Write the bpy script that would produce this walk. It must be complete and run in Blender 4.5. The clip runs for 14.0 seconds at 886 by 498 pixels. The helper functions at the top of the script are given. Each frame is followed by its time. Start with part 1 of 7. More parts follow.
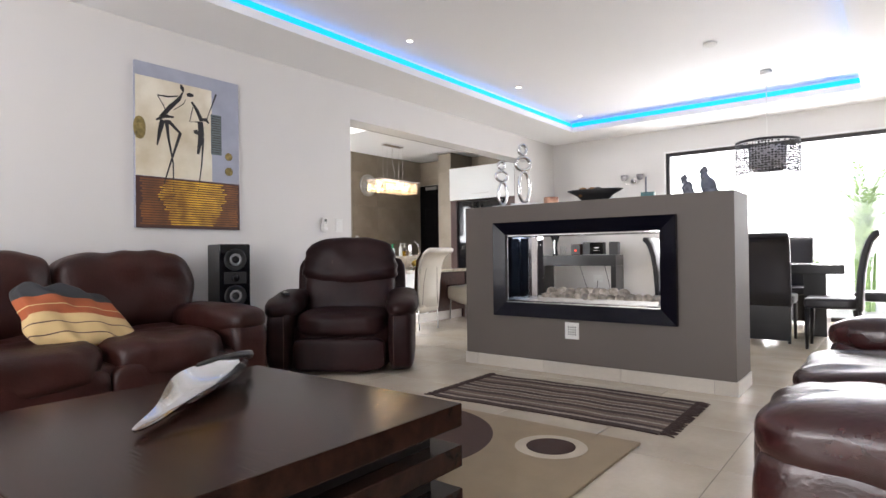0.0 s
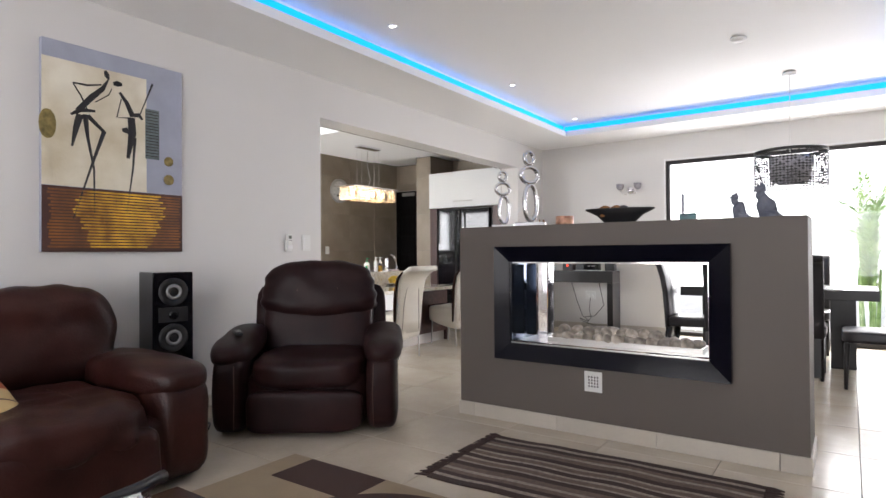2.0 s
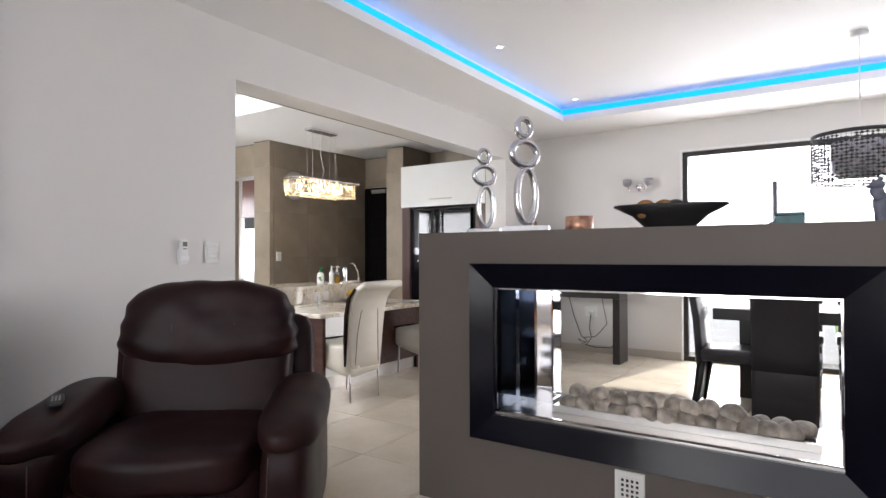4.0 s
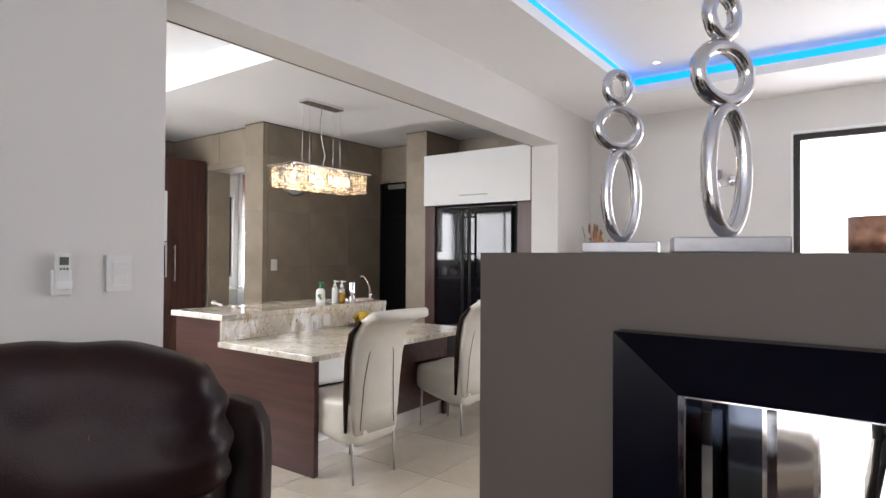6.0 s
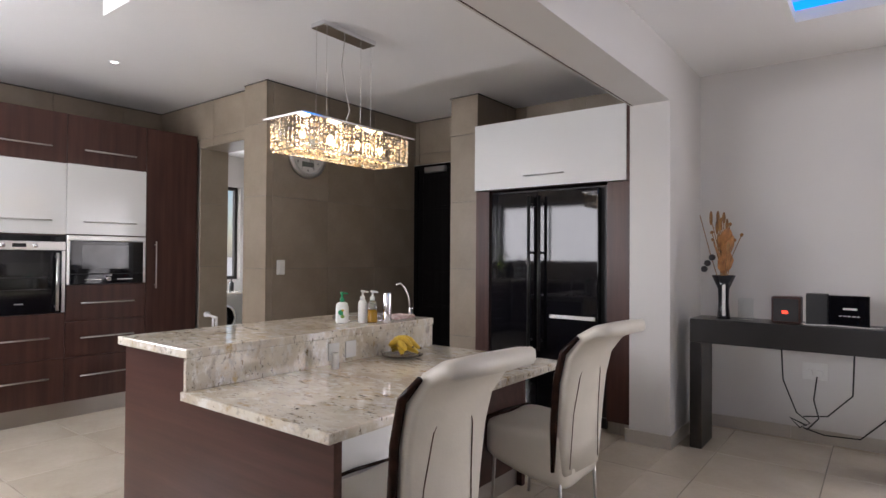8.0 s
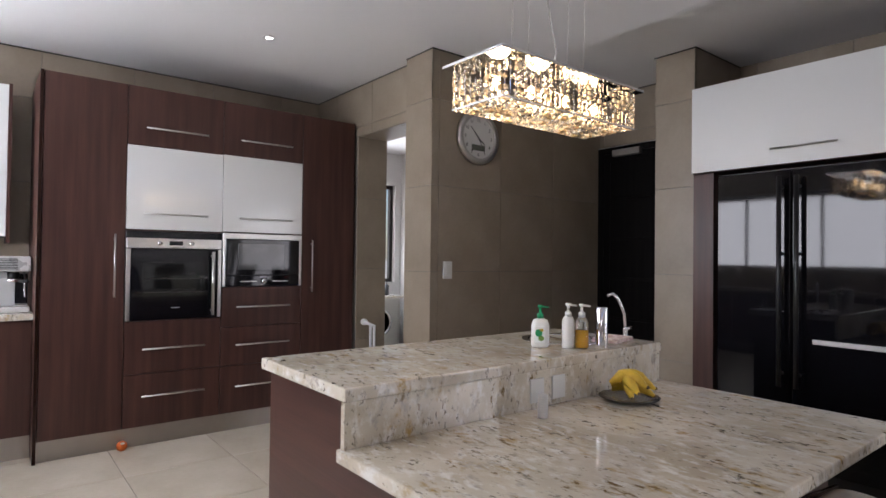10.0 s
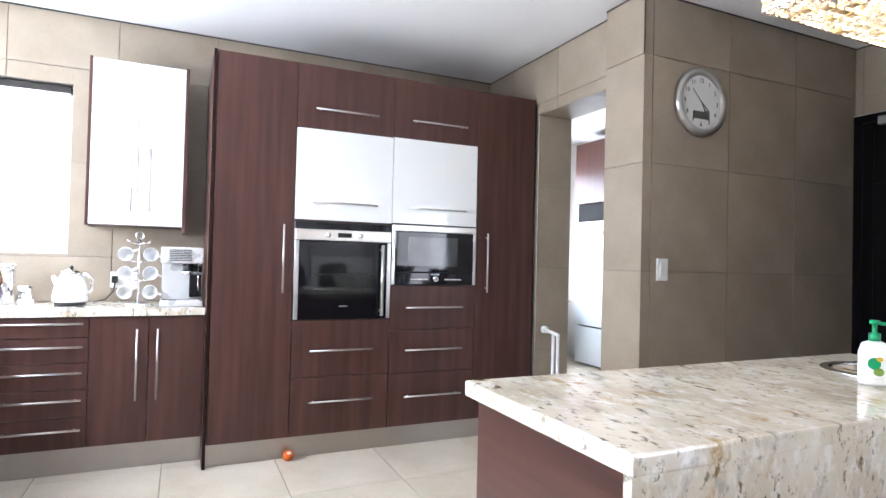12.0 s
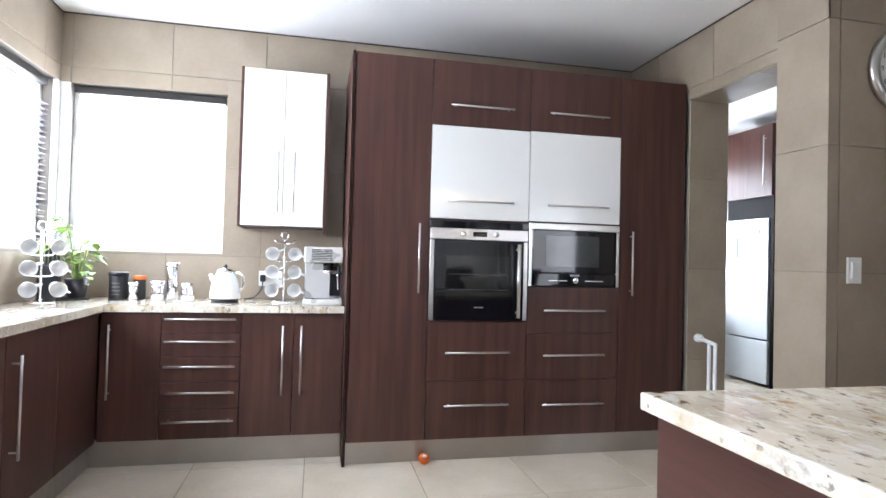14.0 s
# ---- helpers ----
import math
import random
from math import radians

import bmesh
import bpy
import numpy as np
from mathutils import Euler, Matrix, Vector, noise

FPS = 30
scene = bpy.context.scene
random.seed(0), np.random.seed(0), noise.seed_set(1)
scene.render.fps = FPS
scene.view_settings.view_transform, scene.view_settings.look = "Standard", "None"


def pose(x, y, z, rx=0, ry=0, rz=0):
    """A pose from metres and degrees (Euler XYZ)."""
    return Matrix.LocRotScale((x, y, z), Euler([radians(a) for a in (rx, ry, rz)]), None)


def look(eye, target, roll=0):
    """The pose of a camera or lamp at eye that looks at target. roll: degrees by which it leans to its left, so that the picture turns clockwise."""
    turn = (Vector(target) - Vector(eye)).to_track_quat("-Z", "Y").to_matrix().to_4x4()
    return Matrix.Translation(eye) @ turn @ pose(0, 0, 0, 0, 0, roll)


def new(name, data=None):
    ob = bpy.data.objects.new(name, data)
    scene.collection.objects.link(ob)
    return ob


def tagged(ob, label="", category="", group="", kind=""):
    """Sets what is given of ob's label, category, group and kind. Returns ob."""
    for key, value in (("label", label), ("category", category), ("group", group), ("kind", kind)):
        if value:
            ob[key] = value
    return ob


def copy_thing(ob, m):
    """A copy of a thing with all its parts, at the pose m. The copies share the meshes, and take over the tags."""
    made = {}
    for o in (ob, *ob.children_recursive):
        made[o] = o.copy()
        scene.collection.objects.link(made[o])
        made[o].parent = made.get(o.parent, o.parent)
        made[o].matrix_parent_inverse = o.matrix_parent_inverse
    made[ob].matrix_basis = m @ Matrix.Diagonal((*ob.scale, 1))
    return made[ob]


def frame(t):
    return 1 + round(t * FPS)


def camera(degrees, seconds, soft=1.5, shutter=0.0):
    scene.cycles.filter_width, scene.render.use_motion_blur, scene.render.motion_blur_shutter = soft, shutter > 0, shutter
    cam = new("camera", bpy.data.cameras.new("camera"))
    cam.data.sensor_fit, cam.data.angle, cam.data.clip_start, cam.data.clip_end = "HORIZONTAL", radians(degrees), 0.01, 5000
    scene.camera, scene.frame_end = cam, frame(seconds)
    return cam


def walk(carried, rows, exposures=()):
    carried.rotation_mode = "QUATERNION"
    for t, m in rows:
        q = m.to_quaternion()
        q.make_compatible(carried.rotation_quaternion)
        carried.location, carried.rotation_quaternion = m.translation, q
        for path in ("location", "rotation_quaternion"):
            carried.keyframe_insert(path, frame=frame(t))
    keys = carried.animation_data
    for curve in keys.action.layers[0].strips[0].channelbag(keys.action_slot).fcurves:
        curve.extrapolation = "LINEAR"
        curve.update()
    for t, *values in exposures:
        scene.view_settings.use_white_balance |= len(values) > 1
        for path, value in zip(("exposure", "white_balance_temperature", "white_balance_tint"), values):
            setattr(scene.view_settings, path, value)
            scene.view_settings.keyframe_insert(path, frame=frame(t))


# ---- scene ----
cam = camera(75.0, 14.0)
METRES, EYE, TILT, LEAN, TURN = 8.0, 1.5, 0.0, 0.0, 39.9
PATH = [
    (0, (0.733, -0.014, 0.905), (-0.502, 1.559, 0.922), -0.7),
    (0.5, (0.62, 0.065, 0.953), (-0.608, 1.644, 0.97), -0.6),
    (1, (0.473, 0.209, 1.013), (-0.743, 1.797, 1.033), -0.4),
    (1.5, (0.291, 0.372, 1.057), (-0.9, 1.978, 1.077), -0.5),
    (2, (0.117, 0.555, 1.099), (-1.035, 2.19, 1.117), -0.4),
    (2.5, (-0.046, 0.823, 1.134), (-1.163, 2.482, 1.155), -0.3),
    (2.7, (-0.118, 0.932, 1.134), (-1.226, 2.597, 1.154), -0.4),
    (3.5, (-0.345, 1.48, 1.168), (-1.455, 3.142, 1.19), -0.2),
    (4.8, (-0.868, 2.166, 1.209), (-1.988, 3.823, 1.231), 0.1),
    (5, (-0.942, 2.28, 1.228), (-2.072, 3.929, 1.25), 0.0),
    (5.5, (-1.181, 2.586, 1.265), (-2.332, 4.221, 1.289), 0.2),
    (6, (-1.46, 2.88, 1.272), (-2.625, 4.505, 1.297), 0.3),
    (6.5, (-1.761, 3.183, 1.28), (-2.929, 4.806, 1.312), 0.1),
    (6.7, (-1.898, 3.3, 1.306), (-3.053, 4.933, 1.319), 0.7),
    (7, (-1.992, 3.455, 1.274), (-3.17, 5.071, 1.3), 0.3),
    (7.2, (-2.118, 3.549, 1.261), (-3.294, 5.166, 1.291), 0.3),
    (9.3, (-3.085, 4.21, 1.275), (-4.507, 5.615, 1.3), 0.5),
    (9.5, (-3.166, 4.243, 1.267), (-4.633, 5.603, 1.295), 0.5),
    (10, (-3.4, 4.312, 1.249), (-4.963, 5.559, 1.282), 0.7),
    (10.5, (-3.58, 4.344, 1.239), (-5.228, 5.475, 1.266), 1.0),
    (11, (-3.786, 4.376, 1.224), (-5.493, 5.418, 1.259), 1.0),
    (11.5, (-3.97, 4.411, 1.207), (-5.732, 5.357, 1.243), 1.2),
    (12, (-4.102, 4.426, 1.194), (-5.923, 5.251, 1.232), 1.4),
    (12.5, (-4.179, 4.423, 1.182), (-6.046, 5.137, 1.223), 1.5),
    (13, (-4.223, 4.416, 1.175), (-6.129, 5.021, 1.217), 1.6),
    (13.5, (-4.251, 4.402, 1.174), (-6.185, 4.912, 1.214), 1.5),
    (14, (-4.278, 4.389, 1.162), (-6.231, 4.818, 1.206), 1.5),
]
EXPOSURES = [(0, 0.30, 6380, 10), (2.5, 0.07, 6380, 10), (5, 0.09, 6330, 10), (6, -0.04, 6330, 11), (7, -0.14, 6300, 13), (9.5, -0.82, 6430, 17), (10, -0.66, 6150, 15), (10.5, -0.30, 6000, 13), (11.5, 0.23, 5750, 11), (12.5, 0.68, 5700, 9), (13.5, 0.31, 5750, 9), (14, 0.12, 5800, 9)]
walk(cam, [(t, look(eye, target, roll)) for t, eye, target, roll in PATH], EXPOSURES)

# ---- world and light ----
world = bpy.data.worlds.new("world")
scene.world = world
world.use_nodes = True
wn = world.node_tree
sky = wn.nodes.new("ShaderNodeTexSky")
sky.sky_type, sky.sun_disc = "NISHITA", False
sky.sun_elevation, sky.sun_rotation = radians(50), radians(14)
wn.nodes["Background"].inputs["Strength"].default_value = 0.15
wn.links.new(sky.outputs["Color"], wn.nodes["Background"].inputs["Color"])
sun = new("sun", bpy.data.lights.new("sun", "SUN"))
sun.data.energy, sun.data.angle, sun.data.color = 4.5, radians(0.5), (1.0, 0.96, 0.9)
sun.matrix_world = look((1.5, 6.0, 7.4), (0, 0, 0))


def window_lamp(name, eye, target, w, h, watts, color=(1.0, 0.955, 0.965)):
    """Sky light that comes in by an opening."""
    lamp = new(name, bpy.data.lights.new(name, "AREA"))
    lamp.data.shape, lamp.data.size, lamp.data.size_y = "RECTANGLE", w, h
    lamp.data.energy, lamp.data.color = watts, color
    lamp.matrix_world = look(eye, target)
    return lamp


window_lamp("daylight_north", (-0.1, 8.85, 1.15), (-0.1, 4.0, 1.9), 3.4, 2.2, 150)
window_lamp("daylight_south", (-0.6, -2.55, 1.3), (-0.6, 3.0, 1.75), 4.2, 1.8, 135)
window_lamp("daylight_kitchen_west", (-8.42, 3.315, 1.655), (-6.0, 3.315, 1.755), 0.9, 0.98, 55, (0.95, 0.965, 1.0))
window_lamp("daylight_kitchen_south", (-6.76, 2.66, 1.655), (-6.76, 6.0, 1.755), 2.9, 0.98, 120, (0.95, 0.965, 1.0))
# Fill light for the laundry, at a window that was added for it.
window_lamp("laundry_fill_light", (-10.3, 7.9, 1.6), (-8.0, 8.0, 1.2), 1.4, 1.4, 95, (0.93, 0.96, 1.0))


# ---- materials ----
def material(name, color, rough=0.5, metal=0.0, vary=0.06, scale=6.0, bump=0.0, bump_scale=60.0, stretch=(1, 1, 1), spec=0.5, coat=0.0, per_object=0.0, color2=None, fine=0.0):
    """A surface whose colour drifts at a large scale and a small one, with a fine relief."""
    m = bpy.data.materials.new(name)
    m.use_nodes = True
    nt = m.node_tree
    b = nt.nodes["Principled BSDF"]
    n, link = nt.nodes, nt.links
    co = n.new("ShaderNodeTexCoord")
    mp = n.new("ShaderNodeMapping")
    mp.inputs["Scale"].default_value = stretch
    link.new(co.outputs["Object"], mp.inputs["Vector"])
    big = n.new("ShaderNodeTexNoise")
    big.inputs["Scale"].default_value, big.inputs["Detail"].default_value = scale, 5
    link.new(mp.outputs[0], big.inputs["Vector"])
    ramp = n.new("ShaderNodeValToRGB")
    lo = [max(0, c * (1 - vary)) for c in color]
    hi = [min(1, c * (1 + vary)) for c in (color2 or color)]
    ramp.color_ramp.elements[0].position, ramp.color_ramp.elements[1].position = 0.3, 0.7
    ramp.color_ramp.elements[0].color, ramp.color_ramp.elements[1].color = (*lo, 1), (*hi, 1)
    link.new(big.outputs["Fac"], ramp.inputs["Fac"])
    out = ramp.outputs["Color"]
    small = n.new("ShaderNodeTexNoise")
    small.inputs["Scale"].default_value, small.inputs["Detail"].default_value = bump_scale, 3
    link.new(mp.outputs[0], small.inputs["Vector"])
    if fine:
        mix = n.new("ShaderNodeHueSaturation")
        mr = n.new("ShaderNodeMapRange")
        mr.inputs["To Min"].default_value, mr.inputs["To Max"].default_value = 1 - fine, 1 + fine
        link.new(small.outputs["Fac"], mr.inputs["Value"])
        link.new(mr.outputs[0], mix.inputs["Value"])
        link.new(out, mix.inputs["Color"])
        out = mix.outputs[0]
    if per_object:
        info = n.new("ShaderNodeObjectInfo")
        mr2 = n.new("ShaderNodeMapRange")
        mr2.inputs["To Min"].default_value, mr2.inputs["To Max"].default_value = 1 - per_object, 1 + per_object
        hs = n.new("ShaderNodeHueSaturation")
        link.new(info.outputs["Random"], mr2.inputs["Value"])
        link.new(mr2.outputs[0], hs.inputs["Value"])
        link.new(out, hs.inputs["Color"])
        out = hs.outputs[0]
    link.new(out, b.inputs["Base Color"])
    rr = n.new("ShaderNodeMapRange")
    rr.inputs["To Min"].default_value, rr.inputs["To Max"].default_value = max(0.02, rough * 0.85), min(1, rough * 1.15)
    link.new(big.outputs["Fac"], rr.inputs["Value"])
    link.new(rr.outputs[0], b.inputs["Roughness"])
    b.inputs["Metallic"].default_value = metal
    b.inputs["Specular IOR Level"].default_value = spec
    b.inputs["Coat Weight"].default_value = coat
    b.inputs["Coat Roughness"].default_value = 0.08
    if bump:
        bp = n.new("ShaderNodeBump")
        bp.inputs["Strength"].default_value, bp.inputs["Distance"].default_value = bump, 0.004
        link.new(small.outputs["Fac"], bp.inputs["Height"])
        link.new(bp.outputs[0], b.inputs["Normal"])
    return m


def wood(name, dark, light, rough, along="z", size=1.0, coat=0.0):
    """Straight-grained wood: streaks along one axis."""
    st = {"z": (14, 14, 0.7), "x": (0.7, 14, 14), "y": (14, 0.7, 14)}[along]
    st = tuple(s * size for s in st)
    m = material(name, dark, rough, vary=0.1, scale=1.6, stretch=st, color2=light, bump=0.10, bump_scale=9.0, fine=0.15, coat=coat, spec=0.32)
    return m


def glow(name, color, strength):
    m = bpy.data.materials.new(name)
    m.use_nodes = True
    b = m.node_tree.nodes["Principled BSDF"]
    b.inputs["Base Color"].default_value = (*color, 1)
    b.inputs["Emission Color"].default_value = (*color, 1)
    b.inputs["Emission Strength"].default_value = strength
    return m


def clear(name, color=(1, 1, 1), rough=0.0, ior=1.45):
    m = bpy.data.materials.new(name)
    m.use_nodes = True
    b = m.node_tree.nodes["Principled BSDF"]
    b.inputs["Base Color"].default_value = (*color, 1)
    b.inputs["Transmission Weight"].default_value = 1
    b.inputs["Roughness"].default_value, b.inputs["IOR"].default_value = rough, ior
    return m


def pane_glass(name, tint=(1, 1, 1)):
    """Thin window glass: clear, with a Fresnel gloss."""
    m = bpy.data.materials.new(name)
    m.use_nodes = True
    nt = m.node_tree
    nt.nodes.remove(nt.nodes["Principled BSDF"])
    t, g, f, p, q, x = (nt.nodes.new("ShaderNode" + k) for k in ("BsdfTransparent", "BsdfGlossy", "LayerWeight", "Math", "Math", "MixShader"))
    p.operation, q.operation = "POWER", "MULTIPLY_ADD"
    p.inputs[1].default_value, q.inputs[1].default_value, q.inputs[2].default_value = 5.0, 0.80, 0.035
    nt.links.new(f.outputs["Facing"], p.inputs[0])
    nt.links.new(p.outputs[0], q.inputs[0])
    t.inputs["Color"].default_value = (*tint, 1)
    g.inputs["Roughness"].default_value = 0.02
    nt.links.new(q.outputs[0], x.inputs[0])
    nt.links.new(t.outputs[0], x.inputs[1])
    nt.links.new(g.outputs[0], x.inputs[2])
    nt.links.new(x.outputs[0], nt.nodes["Material Output"].inputs["Surface"])
    return m


def granite(name):
    """Polished cream granite: cloudy ground, clusters of gold-brown crystals, sparse dark and pale flecks that run one way."""
    m = material(name, (0.56, 0.49, 0.375), 0.05, vary=0.08, scale=3.5, color2=(0.75, 0.70, 0.60), spec=0.6)
    nt = m.node_tree
    n, link, b = nt.nodes, nt.links, nt.nodes["Principled BSDF"]
    base = b.inputs["Base Color"].links[0].from_socket
    co = n.new("ShaderNodeTexCoord")
    mp = n.new("ShaderNodeMapping")
    mp.inputs["Rotation"].default_value = (0, 0, 0.5)
    mp.inputs["Scale"].default_value = (1.0, 1.9, 1.3)
    link.new(co.outputs["Object"], mp.inputs["Vector"])

    def field(size, lo, hi, shift, detail=6, rough=0.65):
        t = n.new("ShaderNodeTexNoise")
        t.inputs["Scale"].default_value, t.inputs["Detail"].default_value, t.inputs["Roughness"].default_value = size, detail, rough
        v = n.new("ShaderNodeVectorMath")
        v.operation = "ADD"
        v.inputs[1].default_value = (shift, shift * 0.3, 1)
        link.new(mp.outputs[0], v.inputs[0])
        link.new(v.outputs[0], t.inputs["Vector"])
        r = n.new("ShaderNodeMapRange")
        r.inputs["From Min"].default_value, r.inputs["From Max"].default_value = lo, hi
        link.new(t.outputs["Fac"], r.inputs["Value"])
        return r.outputs[0]

    for size, lo, hi, color, cluster in ((15, 0.50, 0.66, (0.80, 0.78, 0.73), None), (9, 0.54, 0.66, (0.44, 0.30, 0.12), (4.5, 0.47, 0.60)), (19, 0.575, 0.64, (0.20, 0.135, 0.06), (4.5, 0.50, 0.60)),
                                         (30, 0.575, 0.635, (0.12, 0.10, 0.07), (6.0, 0.42, 0.58)), (11, 0.58, 0.70, (0.42, 0.38, 0.33), None)):
        f = field(size, lo, hi, size)
        if cluster:
            mul = n.new("ShaderNodeMath")
            mul.operation = "MULTIPLY"
            link.new(f, mul.inputs[0])
            link.new(field(cluster[0], cluster[1], cluster[2], 3.7, 3), mul.inputs[1])
            f = mul.outputs[0]
        x = n.new("ShaderNodeMix")
        x.data_type = "RGBA"
        x.inputs["B"].default_value = (*color, 1)
        link.new(f, x.inputs["Factor"])
        link.new(base, x.inputs["A"])
        base = x.outputs["Result"]
    link.new(base, b.inputs["Base Color"])
    return m


PAINT = material("wall_paint", (0.66, 0.645, 0.625), 0.55, vary=0.015, scale=1.2, bump=0.06, bump_scale=120)
CEIL = material("ceiling_paint", (0.86, 0.86, 0.86), 0.7, vary=0.01, scale=1.0, bump=0.03, bump_scale=150)
GREYP = material("grey_brown_paint", (0.100, 0.083, 0.072), 0.6, vary=0.04, scale=1.5, bump=0.1, bump_scale=140)
GROUT = material("grout", (0.20, 0.18, 0.155), 0.8, vary=0.05)
FLOOR_T = material("floor_porcelain", (0.54, 0.468, 0.365), 0.22, vary=0.06, scale=2.2, per_object=0.025, fine=0.05, bump=0.02, bump_scale=40, color2=(0.60, 0.54, 0.445))
SKIRT_T = material("skirting_porcelain", (0.48, 0.44, 0.38), 0.3, vary=0.06, scale=3, per_object=0.04, fine=0.05)
WALL_T = material("taupe_wall_tile", (0.262, 0.213, 0.158), 0.38, vary=0.07, scale=3.0, per_object=0.04, fine=0.08, bump=0.04, bump_scale=45, color2=(0.305, 0.253, 0.192))
WOOD_V = wood("brown_wood_upright", (0.053, 0.0225, 0.0175), (0.078, 0.0345, 0.027), 0.34, "z")
WOOD_H = wood("brown_wood_level", (0.053, 0.0225, 0.0175), (0.078, 0.0345, 0.027), 0.34, "x")
WENGE = wood("wenge", (0.014, 0.006, 0.0045), (0.028, 0.012, 0.008), 0.17, "x")
WENGE.node_tree.nodes["Principled BSDF"].inputs["Specular IOR Level"].default_value = 0.14
BLACKWOOD = material("black_wood", (0.008, 0.006, 0.006), 0.3, vary=0.15, scale=4, color2=(0.011, 0.009, 0.009), bump=0.03, bump_scale=80)
WHITEG = material("white_gloss", (0.78, 0.79, 0.78), 0.12, vary=0.01, scale=2, coat=0.3)
STEEL = material("brushed_steel", (0.58, 0.57, 0.55), 0.30, 1.0, vary=0.04, scale=3)
PLINTHM = material("brushed_plinth", (0.42, 0.39, 0.36), 0.32, 1.0, vary=0.08, scale=3, stretch=(20, 1, 1))
CHROME = material("chrome", (0.82, 0.82, 0.84), 0.06, 1.0, vary=0.02)
CASTAL = material("polished_aluminium", (0.72, 0.72, 0.74), 0.14, 1.0, vary=0.05, scale=12, bump=0.1, bump_scale=30)
CASTSAT = material("satin_aluminium", (0.34, 0.34, 0.35), 0.42, 0.9, vary=0.12, scale=20, bump=0.15, bump_scale=60)
BLACKG = material("black_glass", (0.006, 0.006, 0.008), 0.04, vary=0.05, spec=0.38)
FRAMEB = material("black_lacquer", (0.004, 0.004, 0.008), 0.16, vary=0.05, spec=0.13)
SMOKED = material("smoked_mirror", (0.10, 0.12, 0.16), 0.05, 1.0, vary=0.3, scale=5)
DOORB = wood("near_black_wood", (0.003, 0.0025, 0.0025), (0.006, 0.005, 0.005), 0.5, "z")
DOORB.node_tree.nodes["Principled BSDF"].inputs["Specular IOR Level"].default_value = 0.05
BLACKM = material("black_plastic", (0.012, 0.012, 0.013), 0.4, vary=0.1, bump=0.03)
DARKFRAME = material("dark_aluminium", (0.03, 0.026, 0.024), 0.35, 0.3, vary=0.08)
LEATHER = material("brown_leather", (0.024, 0.0070, 0.0058), 0.40, vary=0.2, scale=5, bump=0.45, bump_scale=90, color2=(0.038, 0.0118, 0.0092), fine=0.16, spec=0.26)
LEATHER2 = material("dark_brown_leather", (0.0145, 0.0058, 0.0062), 0.42, vary=0.14, scale=5, bump=0.22, bump_scale=170, color2=(0.023, 0.0088, 0.0086), fine=0.12, spec=0.17)
LEATHER3 = material("oxblood_leather", (0.022, 0.006, 0.006), 0.25, vary=0.15, scale=5, bump=0.3, bump_scale=90, color2=(0.034, 0.009, 0.009), fine=0.1)
SEAM = material("stitching", (0.10, 0.055, 0.04), 0.6, vary=0.1)
BLACKLEATHER = material("black_leather", (0.016, 0.014, 0.018), 0.33, vary=0.1, bump=0.2, bump_scale=90)
CREAMLEATHER = material("cream_leather", (0.66, 0.62, 0.54), 0.38, vary=0.05, scale=6, bump=0.12, bump_scale=100)
WHITEP = material("white_plastic", (0.72, 0.72, 0.70), 0.35, vary=0.02)
PORCELAIN = material("white_porcelain", (0.80, 0.80, 0.80), 0.12, vary=0.02, coat=0.3)


def creased(m, size, depth):
    """Adds soft creases, stretched one way, below the grain of a leather."""
    n, link = m.node_tree.nodes, m.node_tree.links
    b = n["Principled BSDF"]
    fine = b.inputs["Normal"].links[0].from_node
    co, mp, t, r, bp = (n.new("ShaderNode" + k) for k in ("TexCoord", "Mapping", "TexNoise", "MapRange", "Bump"))
    mp.inputs["Scale"].default_value = (1.0, 1.0, 2.2)
    t.inputs["Scale"].default_value, t.inputs["Detail"].default_value, t.inputs["Distortion"].default_value = size, 2, 0.3
    r.inputs["From Min"].default_value, r.inputs["From Max"].default_value = 0.30, 0.70
    link.new(co.outputs["Object"], mp.inputs["Vector"])
    link.new(mp.outputs[0], t.inputs["Vector"])
    link.new(t.outputs["Fac"], r.inputs["Value"])
    bp.inputs["Strength"].default_value, bp.inputs["Distance"].default_value = depth, 0.012
    link.new(r.outputs[0], bp.inputs["Height"])
    link.new(bp.outputs[0], fine.inputs["Normal"])


creased(LEATHER, 4.0, 0.16)
creased(LEATHER2, 4.0, 0.12)
creased(LEATHER3, 4.5, 0.28)
GRANITE = granite("cream_granite")
PEBBLE = material("pale_pebble", (0.22, 0.185, 0.15), 0.55, vary=0.25, scale=18, per_object=0.3, color2=(0.47, 0.42, 0.36), bump=0.3)
LED = glow("blue_led", (0.0, 0.30, 1.0), 1.55)
BULB = glow("warm_bulb", (1.0, 0.62, 0.28), 22.0)
DOWNL = glow("downlight_bulb", (1.0, 0.96, 0.90), 9.0)
REDLED = glow("red_display", (1.0, 0.05, 0.02), 3.0)
GLASS = pane_glass("window_glass")
# Emission for the backdrop sheets, in place of bright daylight outdoors.
BRIGHT = glow("glowing_backdrop", (1.0, 0.98, 0.97), 2.6)
SMOKE = pane_glass("fireplace_glass", (0.92, 0.93, 0.95))
CRYSTAL = clear("crystal", (1.0, 0.92, 0.76), 0.22, 1.3)
BOTTLEG = clear("clear_bottle", (0.9, 0.95, 0.95), 0.03, 1.3)
AMBER = material("amber_soap", (0.64, 0.33, 0.03), 0.15, vary=0.05, coat=0.5)
GREENP = material("green_plastic", (0.01, 0.26, 0.10), 0.3, vary=0.05)
YELLOW = material("banana_skin", (0.62, 0.38, 0.03), 0.45, vary=0.2, scale=18, color2=(0.72, 0.50, 0.05))
